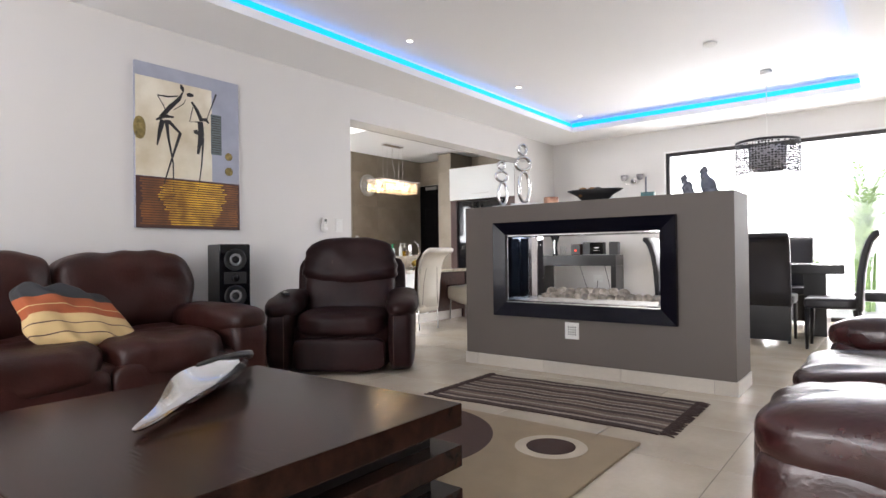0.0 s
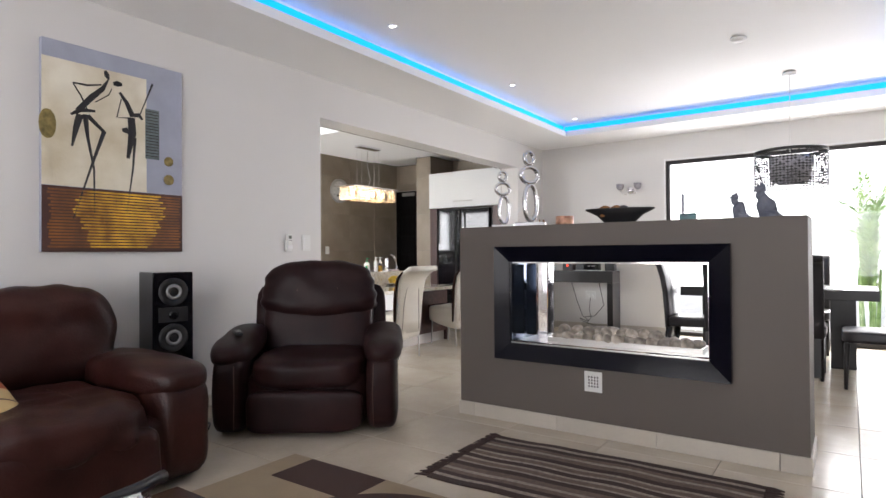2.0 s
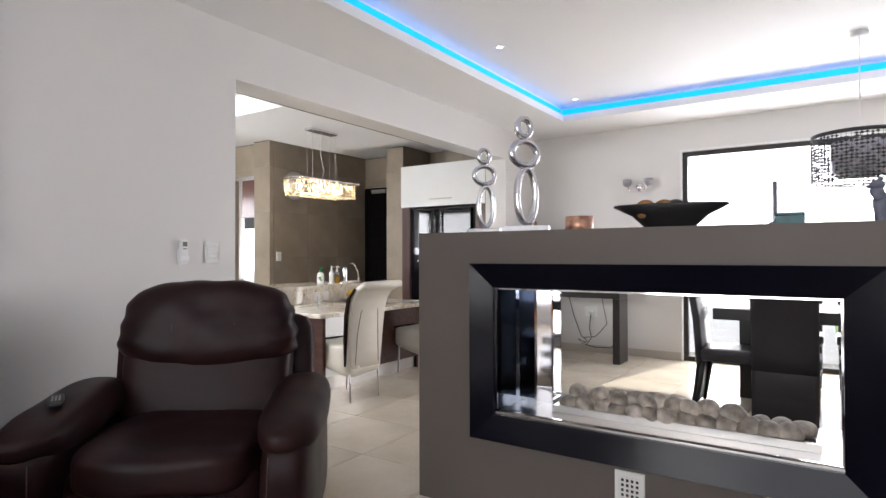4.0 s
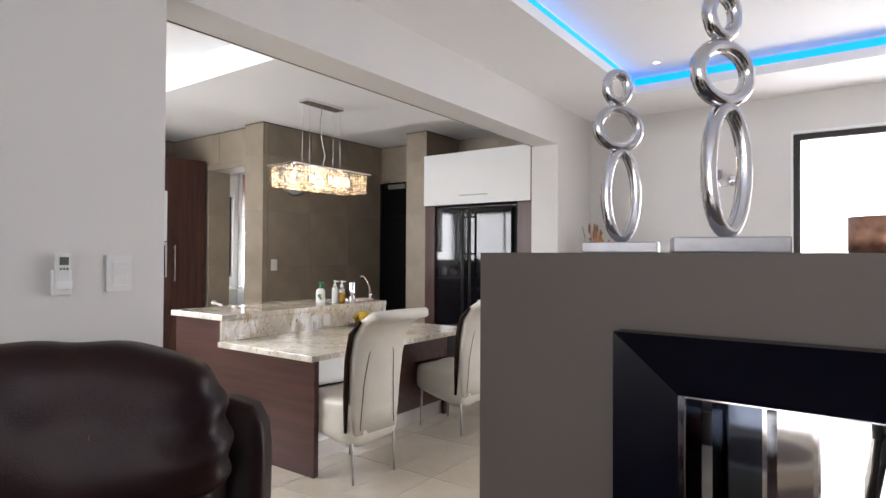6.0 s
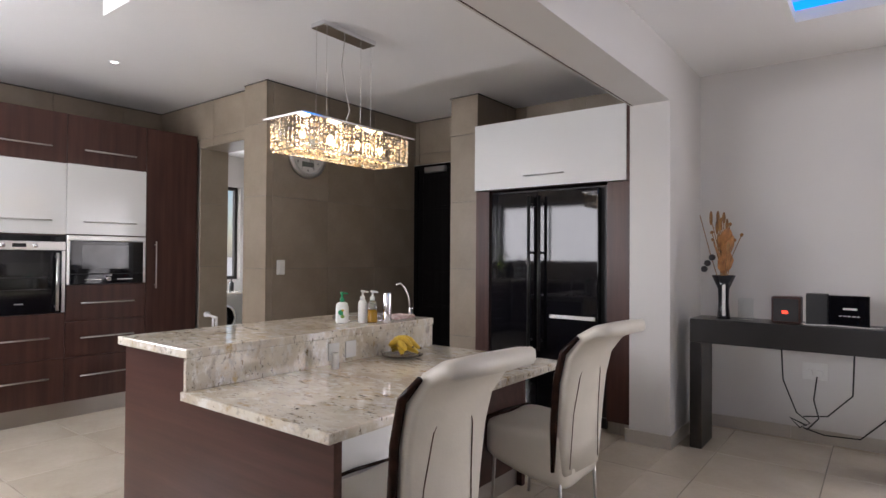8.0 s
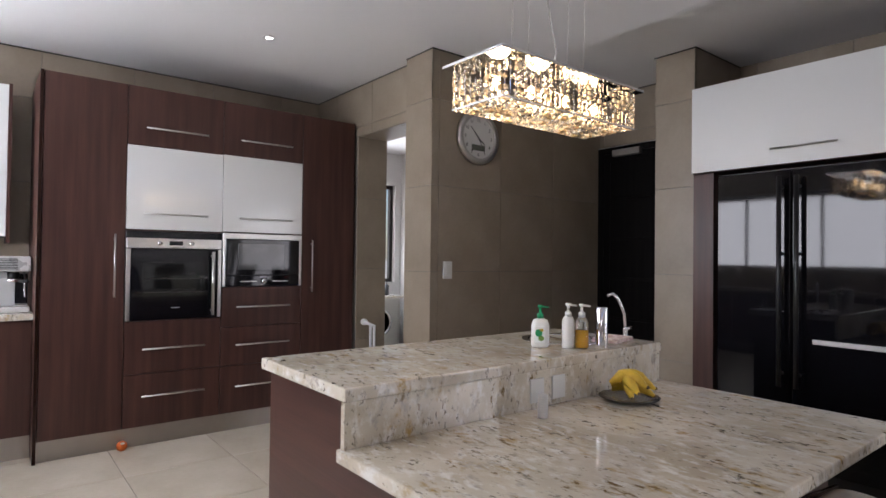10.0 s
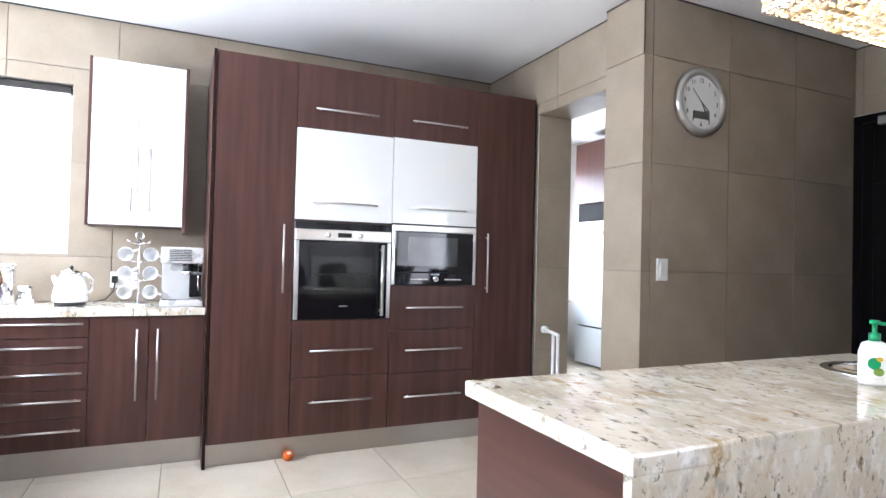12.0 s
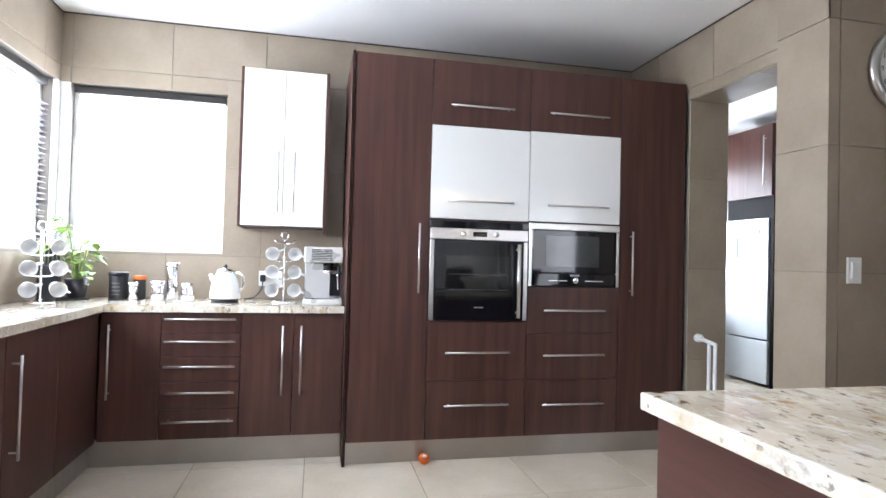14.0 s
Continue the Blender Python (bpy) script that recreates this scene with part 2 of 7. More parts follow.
BROWNTIP = material("banana_tip", (0.10, 0.06, 0.02), 0.6)
ORANGE = material("orange_peel", (0.60, 0.12, 0.01), 0.5, vary=0.15, scale=20, bump=0.2)
LEAF = material("green_leaf", (0.10, 0.22, 0.03), 0.4, vary=0.3, scale=25, color2=(0.25, 0.36, 0.06))
# Paler copy of the leaf green: strong sunlight is put into the colour.
FROND = material("sunlit_frond", (0.26, 0.46, 0.13), 0.5, vary=0.3, scale=8, color2=(0.42, 0.58, 0.22))
TERRA = material("dark_pot", (0.025, 0.02, 0.025), 0.3, vary=0.1)
DRIED = material("dried_plant", (0.20, 0.10, 0.04), 0.7, vary=0.3, scale=20, color2=(0.32, 0.16, 0.05))
COPPER = material("copper_pattern", (0.34, 0.15, 0.09), 0.35, 0.6, vary=0.35, scale=30, color2=(0.55, 0.32, 0.22))
BLUESTONE = material("grey_blue_stone", (0.13, 0.14, 0.18), 0.5, vary=0.2, scale=30, bump=0.2)
TEALM = material("teal_box", (0.03, 0.12, 0.13), 0.4, vary=0.3, scale=25)
RUG = material("beige_rug", (0.30, 0.235, 0.155), 0.95, vary=0.06, scale=8, bump=0.6, bump_scale=300, fine=0.18)
RUGB = material("brown_rug_pile", (0.060, 0.032, 0.026), 0.95, vary=0.08, scale=8, bump=0.6, bump_scale=300, fine=0.2)
RUGC = material("cream_rug_pile", (0.48, 0.42, 0.33), 0.95, vary=0.06, scale=8, bump=0.6, bump_scale=300, fine=0.15)
WEAVE1 = material("dark_woven_cotton", (0.050, 0.030, 0.026), 0.95, vary=0.15, scale=40, bump=0.7, bump_scale=220, fine=0.3)
WEAVE2 = material("taupe_woven_cotton", (0.145, 0.105, 0.085), 0.95, vary=0.2, scale=40, bump=0.7, bump_scale=220, fine=0.3)
WEAVE3 = material("pale_woven_cotton", (0.30, 0.26, 0.22), 0.95, vary=0.3, scale=60, bump=0.7, bump_scale=220, fine=0.4)
CLOTH_O = material("orange_cloth", (0.33, 0.085, 0.03), 0.9, vary=0.15, scale=8, bump=0.4, bump_scale=200)
CLOTH_Y = material("pale_yellow_cloth", (0.58, 0.42, 0.20), 0.9, vary=0.08, scale=8, bump=0.4, bump_scale=200)
CLOTH_G = material("charcoal_cloth", (0.035, 0.036, 0.04), 0.9, vary=0.1, scale=8, bump=0.4, bump_scale=200)
PLASTER_OUT = material("outside_plaster", (0.78, 0.77, 0.74), 0.8, vary=0.03)
PAVING = material("outside_paving", (0.60, 0.58, 0.54), 0.7, vary=0.08, scale=2)
CANV_B = material("painted_lilac_grey", (0.34, 0.36, 0.44), 0.6, vary=0.1, scale=5, bump=0.3, bump_scale=80)
CANV_C = material("painted_cream", (0.62, 0.54, 0.38), 0.6, vary=0.12, scale=4, bump=0.3, bump_scale=80, color2=(0.68, 0.64, 0.53))
CANV_D = material("painted_brown", (0.060, 0.022, 0.016), 0.5, vary=0.2, scale=4, bump=0.4, bump_scale=60)
CANV_G = material("painted_gold", (0.36, 0.15, 0.012), 0.5, vary=0.35, scale=9, bump=0.4, bump_scale=60, color2=(0.68, 0.40, 0.03))
CANV_K = material("painted_black", (0.012, 0.010, 0.010), 0.4, vary=0.2)
CANV_S = material("painted_slate", (0.12, 0.15, 0.15), 0.5, vary=0.3, scale=30)
COIN = material("aged_coin", (0.22, 0.17, 0.06), 0.45, 0.4, vary=0.4, scale=40, bump=0.5)
INK = material("print_grey", (0.10, 0.10, 0.10), 0.5)
LCD = material("lcd_grey", (0.10, 0.11, 0.09), 0.3)
REDB = material("red_lacquer", (0.42, 0.02, 0.01), 0.35, vary=0.1)
LAMPSH = material("clear_cut_glass_grey", (0.34, 0.33, 0.36), 0.25, 0.3, vary=0.35, scale=60)
REVEALP = material("white_frame_paint", (0.78, 0.78, 0.78), 0.4, vary=0.02)


# ---- shapes ----
def box(bm, x0, x1, y0, y1, z0, z1, bev=0.0, seg=1):
    vs = [bm.verts.new(p) for p in ((x0, y0, z0), (x1, y0, z0), (x1, y1, z0), (x0, y1, z0), (x0, y0, z1), (x1, y0, z1), (x1, y1, z1), (x0, y1, z1))]
    fs = [bm.faces.new([vs[i] for i in q]) for q in ((3, 2, 1, 0), (4, 5, 6, 7), (0, 1, 5, 4), (1, 2, 6, 5), (2, 3, 7, 6), (3, 0, 4, 7))]
    if bev:
        edges = list({e for f in fs for e in f.edges})
        bmesh.ops.bevel(bm, geom=edges, offset=bev, segments=seg, profile=0.6, affect="EDGES", clamp_overlap=True)
    return bm


def cube(x0, x1, y0, y1, z0, z1, bev=0.0, seg=1):
    return box(bmesh.new(), x0, x1, y0, y1, z0, z1, bev, seg)


def tube(bm, pts, r, seg=8, caps=True):
    """A round bar along points; r is one radius or one for each point."""
    pts = [Vector(p) for p in pts]
    rs = r if isinstance(r, (list, tuple)) else [r] * len(pts)
    rings, side = [], None
    for i, p in enumerate(pts):
        way = (pts[min(i + 1, len(pts) - 1)] - pts[max(i - 1, 0)]).normalized()
        if side is None:
            side = way.orthogonal().normalized()
        side = (side - way * side.dot(way)).normalized()
        other = way.cross(side)
        rings.append([bm.verts.new(p + rs[i] * (math.cos(a) * side + math.sin(a) * other)) for a in [2 * math.pi * k / seg for k in range(seg)]])
    for a, b in zip(rings, rings[1:]):
        for k in range(seg):
            bm.faces.new((a[k], a[(k + 1) % seg], b[(k + 1) % seg], b[k]))
    if caps:
        bm.faces.new(list(reversed(rings[0])))
        bm.faces.new(rings[-1])
    return bm


def lathe(bm, prof, cx=0.0, cy=0.0, cz=0.0, seg=24, squash=1.0, hollow=False):
    rings = []
    for r, z in prof:
        rings.append([bm.verts.new((cx + max(r, 0.0004) * math.cos(2 * math.pi * k / seg), cy + squash * max(r, 0.0004) * math.sin(2 * math.pi * k / seg), cz + z)) for k in range(seg)])
    for a, b in zip(rings, rings[1:]):
        for k in range(seg):
            bm.faces.new((a[k], a[(k + 1) % seg], b[(k + 1) % seg], b[k]))
    if hollow:
        for k in range(seg):
            bm.faces.new((rings[-1][k], rings[-1][(k + 1) % seg], rings[0][(k + 1) % seg], rings[0][k]))
    else:
        bm.faces.new(list(reversed(rings[0])))
        bm.faces.new(rings[-1])
    return bm


def cushion(bm, c, s, p=5.0, n=12, wob=0.0, rot=None, freq=3.0, seed=0.0):
    """A padded block: half sizes s round c, rounder for small p, with folds of depth wob."""
    turn = Euler([radians(a) for a in rot]).to_matrix() if rot else None
    start = len(bm.verts)
    made = []
    for axis in range(3):
        for sign in (-1, 1):
            grid = []
            for i in range(n + 1):
                row = []
                for j in range(n + 1):
                    u, v = math.tan((2 * i / n - 1) * math.pi / 4), math.tan((2 * j / n - 1) * math.pi / 4)
                    q = [0, 0, 0]
                    q[axis], q[(axis + 1) % 3], q[(axis + 2) % 3] = sign, u, v
                    norm = (abs(q[0]) ** p + abs(q[1]) ** p + abs(q[2]) ** p) ** (1 / p)
                    w = Vector([a / norm for a in q])
                    k = Vector((w.x * s[0], w.y * s[1], w.z * s[2]))
                    if wob:
                        k += w * wob * noise.noise(Vector((k.x * freq + seed, k.y * freq - seed, k.z * freq)) * 1.7) * 2
                    if turn:
                        k = turn @ k
                    row.append(bm.verts.new(k + Vector(c)))
                grid.append(row)
            for i in range(n):
                for j in range(n):
                    q = (grid[i][j], grid[i + 1][j], grid[i + 1][j + 1], grid[i][j + 1])
                    bm.faces.new(q if sign > 0 else q[::-1])
            made += [v for row in grid for v in row]
    bmesh.ops.remove_doubles(bm, verts=made, dist=1e-5)
    return bm


def ring(bm, c, rx, rz, r, seg=32, sub=10, flat=1.0):
    """A bar bent to an ellipse that stands upright."""
    rows = []
    for i in range(seg):
        a = 2 * math.pi * i / seg
        mid = Vector((rx * math.cos(a), 0, rz * math.sin(a)))
        outw = Vector((math.cos(a) / rx, 0, math.sin(a) / rz)).normalized()
        rows.append([bm.verts.new(Vector(c) + mid + r * (math.cos(b) * outw + math.sin(b) * flat * Vector((0, 1, 0)))) for b in [2 * math.pi * k / sub for k in range(sub)]])
    for i in range(seg):
        a, b = rows[i], rows[(i + 1) % seg]
        for k in range(sub):
            bm.faces.new((a[k], a[(k + 1) % sub], b[(k + 1) % sub], b[k]))
    return bm


def finish(name, bm, m, smooth):
    bmesh.ops.recalc_face_normals(bm, faces=bm.faces)
    me = bpy.data.meshes.new(name)
    bm.to_mesh(me)
    bm.free()
    me.materials.append(m)
    if smooth:
        me.polygons.foreach_set("use_smooth", [True] * len(me.polygons))
    return me


def part(name, bm, m, parent, label="", smooth=False, at=None):
    ob = new(name, finish(name, bm, m, smooth))
    ob.parent = parent
    if at is not None:
        ob.matrix_basis = at
    return tagged(ob, label) if label else ob


def thing(name, x, y, z, rz, label, category, group=""):
    ob = new(name)
    ob.empty_display_size = 0.1
    ob.matrix_basis = pose(x, y, z, 0, 0, rz)
    return tagged(ob, label, category, group)


def solo(name, bm, m, x, y, z, rz, label, category, group="", smooth=False):
    ob = new(name, finish(name, bm, m, smooth))
    ob.matrix_basis = pose(x, y, z, 0, 0, rz)
    return tagged(ob, label, category, group)


def setting(name, bm, m, label="", smooth=False):
    return tagged(new(name, finish(name, bm, m, smooth)), label, kind="structure")


def boxes(*rows):
    bm = bmesh.new()
    for row in rows:
        box(bm, *row)
    return bm


# ---- the shell ----
WX, WI = -3.70, -3.97
NY = 8.62
floor = setting("floor", boxes((-10.6, 2.4, -2.8, 9.3, -0.2, -0.004)), GROUT, "cream porcelain floor tiles with thin grey joints")
wall_west = setting("wall_west", boxes((WI, WX, -2.8, 4.10, 0, 2.9), (WI, WX, 7.82, NY, 0, 2.9), (WI, WX, 4.10, 7.82, 2.315, 2.9)), PAINT, "pale grey painted wall with a wide opening")
wall_north = setting("wall_north", boxes((WI, -1.9, NY, NY + 0.2, 0, 2.9), (-1.9, 1.7, NY, NY + 0.2, 2.33, 2.9), (1.7, 2.4, NY, NY + 0.2, 0, 2.9)), PAINT, "warm grey painted end wall")
wall_east = setting("wall_east", boxes((2.2, 2.4, -2.8, NY, 0, 2.9)), PAINT, "pale grey painted wall")
wall_south = setting("wall_south", boxes((WX, -2.8, -2.8, -2.6, 0, 2.9), (1.6, 2.2, -2.8, -2.6, 0, 2.9), (-2.8, 1.6, -2.8, -2.6, 2.25, 2.9), (-2.8, 1.6, -2.8, -2.6, 0, 0.35)), PAINT, "pale grey painted wall with a window")
RX0, RX1, RY0, RY1 = -2.99, 0.46, -1.2, 7.85
ceiling = setting("ceiling", boxes((WX, RX0, -2.6, NY, 2.67, 2.74), (RX1, 2.2, -2.6, NY, 2.67, 2.74), (RX0, RX1, -2.6, RY0, 2.67, 2.74), (RX0, RX1, RY1, NY, 2.67, 2.74),
                                  (WX, 2.2, -2.6, NY, 2.83, 2.9),
                                  (WX, RX0 - 0.04, -2.6, NY, 2.74, 2.83), (RX1 + 0.04, 2.2, -2.6, NY, 2.74, 2.83), (RX0 - 0.04, RX1 + 0.04, -2.6, RY0 - 0.04, 2.74, 2.83), (RX0 - 0.04, RX1 + 0.04, RY1 + 0.04, NY, 2.74, 2.83)), CEIL, "white ceiling with a raised tray and a lit cove")
led_strip = setting("led_strip", boxes((RX0 - 0.038, RX0 - 0.03, RY0, RY1, 2.741, 2.806), (RX1 + 0.03, RX1 + 0.038, RY0, RY1, 2.741, 2.806), (RX0 - 0.028, RX1 + 0.028, RY1 + 0.03, RY1 + 0.038, 2.741, 2.806), (RX0 - 0.028, RX1 + 0.028, RY0 - 0.038, RY0 - 0.03, 2.741, 2.806)), LED, "glowing blue strip light in the ceiling cove")

# kitchen and laundry
KX, KS, KN, KP = -8.28, 2.80, 6.72, 6.645
WZ0, WZ1 = 1.175, 2.22
wall_kitchen_west = setting("wall_kitchen_west", boxes((KX - 0.22, KX, KS - 0.125, 2.86, 0, 2.9), (KX - 0.22, KX, 3.79, KN, 0, 2.9), (KX - 0.22, KX, 2.86, 3.79, 0, WZ0), (KX - 0.22, KX, 2.86, 3.79, WZ1, 2.9)), GROUT, "tiled kitchen wall with a window")
wall_kitchen_south = setting("wall_kitchen_south", boxes((KX, -8.22, KS - 0.125, KS, 0, 2.9), (-5.3, WI, KS - 0.2, KS, 0, 2.9), (-8.22, -5.3, KS - 0.2, KS, 0, WZ0), (-8.22, -5.3, KS - 0.2, KS, WZ1, 2.9)), GROUT, "tiled kitchen wall with a wide window")
wall_kitchen_north = setting("wall_kitchen_north", boxes((-10.6, -7.56, KN, KN + 0.28, 0, 2.9), (-7.56, -6.755, KN, KN + 0.28, 2.25, 2.9), (-6.755, -6.455, KP, 9.2, 0, 2.9), (-6.455, -5.605, 8.47, 8.68, 2.205, 2.9), (-5.605, -5.325, 7.95, 8.8, 0, 2.9), (-5.325, WI, 8.58, 8.8, 0, 2.9)), GROUT, "taupe tiled kitchen walls round two doorways")
wall_laundry = setting("wall_laundry", boxes((-10.6, -10.4, KN + 0.28, 7.2, 0, 2.9), (-10.6, -10.4, 9.0, 9.2, 0, 2.9), (-10.6, -10.4, 7.2, 9.0, 0, 0.9), (-10.6, -10.4, 7.2, 9.0, 2.3, 2.9), (-10.6, -6.755, 9.1, 9.3, 0, 2.9)), PAINT, "white laundry walls")
ceiling_kitchen = setting("ceiling_kitchen", boxes((KX, WI, KS, 8.58, 2.66, 2.9), (-10.4, -6.755, KN + 0.28, 9.1, 2.76, 2.9), (-5.71, WI - 0.003, 5.13, 6.98, 2.47, 2.657)), CEIL, "white kitchen ceiling with a dropped panel above the island")


# Dark strips in place of the shadow gap under the kitchen ceiling.
setting("ceiling_shadow", boxes((KX + 0.0085, KX + 0.0105, KS + 0.011, KN - 0.011, 2.650, 2.6595), (KX + 0.0085, -5.3, KS + 0.0085, KS + 0.0105, 2.650, 2.6595), (KX + 0.0085, -6.7555, KN - 0.0105, KN - 0.0085, 2.650, 2.6595), (-6.7545, -6.4455, KP - 0.0105, KP - 0.0085, 2.650, 2.6595),
                             (-6.4465, -6.4445, KP - 0.008, 8.46, 2.650, 2.6595), (-6.444, -5.6155, 8.4575, 8.4595, 2.650, 2.6595), (-5.6155, -5.3145, 7.9395, 7.9415, 2.650, 2.6595), (-5.3165, -5.3145, 7.942, 8.57, 2.650, 2.6595)), DARKFRAME, "thin dark strip that paints the shadow gap between wall tiles and ceiling")


# windows
def window(name, x0, x1, z0, z1, splits, at, label, fm=DARKFRAME, fw=0.05):
    """A framed window of local width x0 to x1 in the plane y = 0."""
    w = tagged(new(name), label, kind="structure")
    w.matrix_basis = at
    rails = [(x0, x1, -0.03, 0.03, z1 - fw, z1), (x0, x1, -0.03, 0.03, z0, z0 + fw)]
    rails += [(x - fw / 2, x + fw / 2, -0.03, 0.03, z0 + fw, z1 - fw) for x in splits[1:-1]]
    rails += [(x0, x0 + fw, -0.03, 0.03, z0 + fw, z1 - fw), (x1 - fw, x1, -0.03, 0.03, z0 + fw, z1 - fw)]
    for r in rails:
        part("window_frame", cube(*r, 0.003), fm, w)
    for a, b in zip(splits, splits[1:]):
        p = part("pane", cube(a + fw / 2, b - fw / 2, -0.003, 0.003, z0 + fw, z1 - fw), GLASS, w)
        p.visible_shadow = False
    return w


window("window_1", -1.9, 1.7, 0.0, 2.33, [-1.9, 0.85, 1.7], pose(0, NY + 0.06, 0), "floor to ceiling sliding window in dark frames")
window("window_2", 0.0, 0.93, WZ0, WZ1, [0, 0.93], pose(KX - 0.1, 2.86, 0, 0, 0, 90), "kitchen window with a dark blind rolled up", REVEALP, 0.03)
window("window_3", 0.0, 2.92, WZ0, WZ1, [0, 0.97, 1.95, 2.92], pose(-8.22, KS - 0.1, 0), "wide kitchen corner window", REVEALP, 0.03)
window("window_4", -2.8, 1.6, 0.35, 2.25, [-2.8, -1.3, 0.1, 1.6], pose(0, -2.7, 0), "wide living room window")
# Added window: lights the laundry and passes for its bright white wall.
window("window_5", 0.0, 1.8, 0.9, 2.3, [0, 0.7, 1.8], pose(-10.5, 7.2, 0, 0, 0, 90), "made-up laundry window that brightens the room")
setting("corner_post", boxes((KX - 0.01, KX + 0.012, KS + 0.0005, 2.862, WZ0, WZ1), (KX + 0.012, -8.215, KS - 0.01, KS + 0.012, WZ0, WZ1)), REVEALP, "pale post where the kitchen windows meet in the corner")
setting("beam_trim", boxes((-3.955, -3.949, 4.102, 7.818, 2.3125, 2.3155)), CANV_D, "thin brown line along the underside of the beam")
setting("window_reveal", boxes((-1.915, -1.903, NY - 0.012, NY + 0.03, 0.0, 2.34), (-1.915, 1.7, NY - 0.012, NY - 0.001, 2.335, 2.35)), REVEALP, "thin white bead round the big window")

# outside
ground = setting("ground", boxes((-300, 300, NY + 0.2, 300, -0.3, -0.06), (-300, 300, -300, -2.8, -0.3, -0.06), (-300, -10.6, -2.8, NY + 0.2, -0.3, -0.06), (-10.6, WI, -2.8, KS - 0.2, -0.3, -0.06), (2.4, 300, -2.8, NY + 0.2, -0.3, -0.06), (-10.6, -6.8, 9.3, 9.31, -0.3, -0.06)), PAVING, "pale paving outside the house")
# Glowing sheets, added so that the view through the windows is plain white.
setting("backdrop_north", boxes((-30, 30, 22.0, 22.1, -0.06, 16)), BRIGHT, "plain glowing white sheet that stands in for the bright outdoors")
setting("backdrop_west", boxes((-16.1, -16.0, -6.0, 6.0, -0.06, 12)), BRIGHT, "plain glowing white sheet that stands in for the bright outdoors")
setting("backdrop_south", boxes((-15.9, -2.0, -6.1, -6.0, -0.06, 12)), BRIGHT, "plain glowing white sheet that stands in for the bright outdoors")


# ---- kitchen units ----
def handle_bar(parent, x, z, length, upright=False):
    bm = bmesh.new()
    h = length / 2
    if upright:
        tube(bm, [(x, -0.032, z - h), (x, -0.032, z + h)], 0.006)
        for s in (-1, 1):
            tube(bm, [(x, -0.032, z + s * (h - 0.03)), (x, 0.0, z + s * (h - 0.03))], 0.004, 6)
    else:
        tube(bm, [(x - h, -0.032, z), (x + h, -0.032, z)], 0.006)
        for s in (-1, 1):
            tube(bm, [(x + s * (h - 0.03), -0.032, z), (x + s * (h - 0.03), 0.0, z)], 0.004, 6)
    return part("handle", bm, STEEL, parent, "brushed steel bar handle", True)


def unit(at, w, d, z0, z1, fronts, label, category="cabinet", group="kitchen cabinets", body=None):
    """A cabinet: its front lies in the plane y = 0 and looks along -y. fronts: name, x0, x1, z0, z1, material, handle."""
    u = tagged(new("kitchen_cabinet"), label, category, group)
    u.matrix_basis = at
    part("body", cube(0.001, w - 0.001, 0.02, d, z0, z1), body or WOOD_V, u)
    for kind, x0, x1, a, b, m, grip in fronts:
        f = part(kind, cube(x0 + 0.0015, x1 - 0.0015, 0.0, 0.019, a + 0.0015, b - 0.0015, 0.0015), m, u)
        if grip and grip[0] == "h":
            handle_bar(f, grip[1], grip[2], grip[3])
        elif grip:
            handle_bar(f, grip[1], grip[2], grip[3], True)
    return u


def west(x, y):
    return pose(x, y, 0, 0, 0, 90)


FX, BX = -7.57, -7.70
TOP = 2.35
for row in ((FX - 0.05, FX - 0.035, 4.58, 6.70, 0.0, 0.128), (BX - 0.065, BX - 0.05, 3.22, 4.56, 0.0, 0.147), (BX - 0.05, -5.3, 3.205, 3.22, 0.0, 0.147)):
    setting("plinth", boxes(row), PLINTHM, "brushed metal kickboard")
ep = thing("side_panel", 0, 0, 0, 0, "dark brown wooden end panel beside the tall cabinets", "panel")
part("board", cube(KX + 0.01, FX + 0.002, 4.562, 4.580, 0.0, TOP, 0.001), WOOD_V, ep)
part("edge_band", cube(FX + 0.0021, FX + 0.004, 4.562, 4.580, 0.0, TOP), WENGE, ep, "darker edge band")
unit(west(FX, 4.582), 0.447, 0.6, 0.13, TOP, [("door", 0, 0.447, 0.13, TOP, WOOD_V, ("v", 0.385, 1.18, 0.40))], "tall dark brown cabinet door with an upright steel handle")
unit(west(FX, 5.03), 0.607, 0.6, 0.13, 0.817, [("drawer", 0, 0.607, 0.13, 0.472, WOOD_V, ("h", 0.30, 0.33, 0.39)), ("drawer", 0, 0.607, 0.472, 0.817, WOOD_V, ("h", 0.30, 0.635, 0.39))], "two deep brown wooden drawers below the oven")
unit(west(FX, 5.03), 0.607, 0.6, 1.407, TOP, [("door", 0, 0.607, 1.415, 1.965, WHITEG, ("h", 0.30, 1.52, 0.40)), ("door", 0, 0.607, 1.965, TOP, WOOD_V, ("h", 0.30, 2.08, 0.39))], "white gloss flap above the oven with a brown flap over it")
unit(west(FX, 5.638), 0.603, 0.6, 0.13, 1.026, [("drawer", 0, 0.603, 0.13, 0.466, WOOD_V, ("h", 0.30, 0.32, 0.40)), ("drawer", 0, 0.603, 0.466, 0.742, WOOD_V, ("h", 0.30, 0.615, 0.40)), ("drawer", 0, 0.603, 0.742, 1.026, WOOD_V, ("h", 0.30, 0.885, 0.40))], "three brown wooden drawers below the microwave")
unit(west(FX, 5.638), 0.603, 0.6, 1.417, TOP, [("door", 0, 0.603, 1.420, 1.970, WHITEG, ("h", 0.31, 1.52, 0.40)), ("door", 0, 0.603, 1.970, TOP, WOOD_V, ("h", 0.31, 2.08, 0.39))], "white gloss flap above the microwave with a brown flap over it")
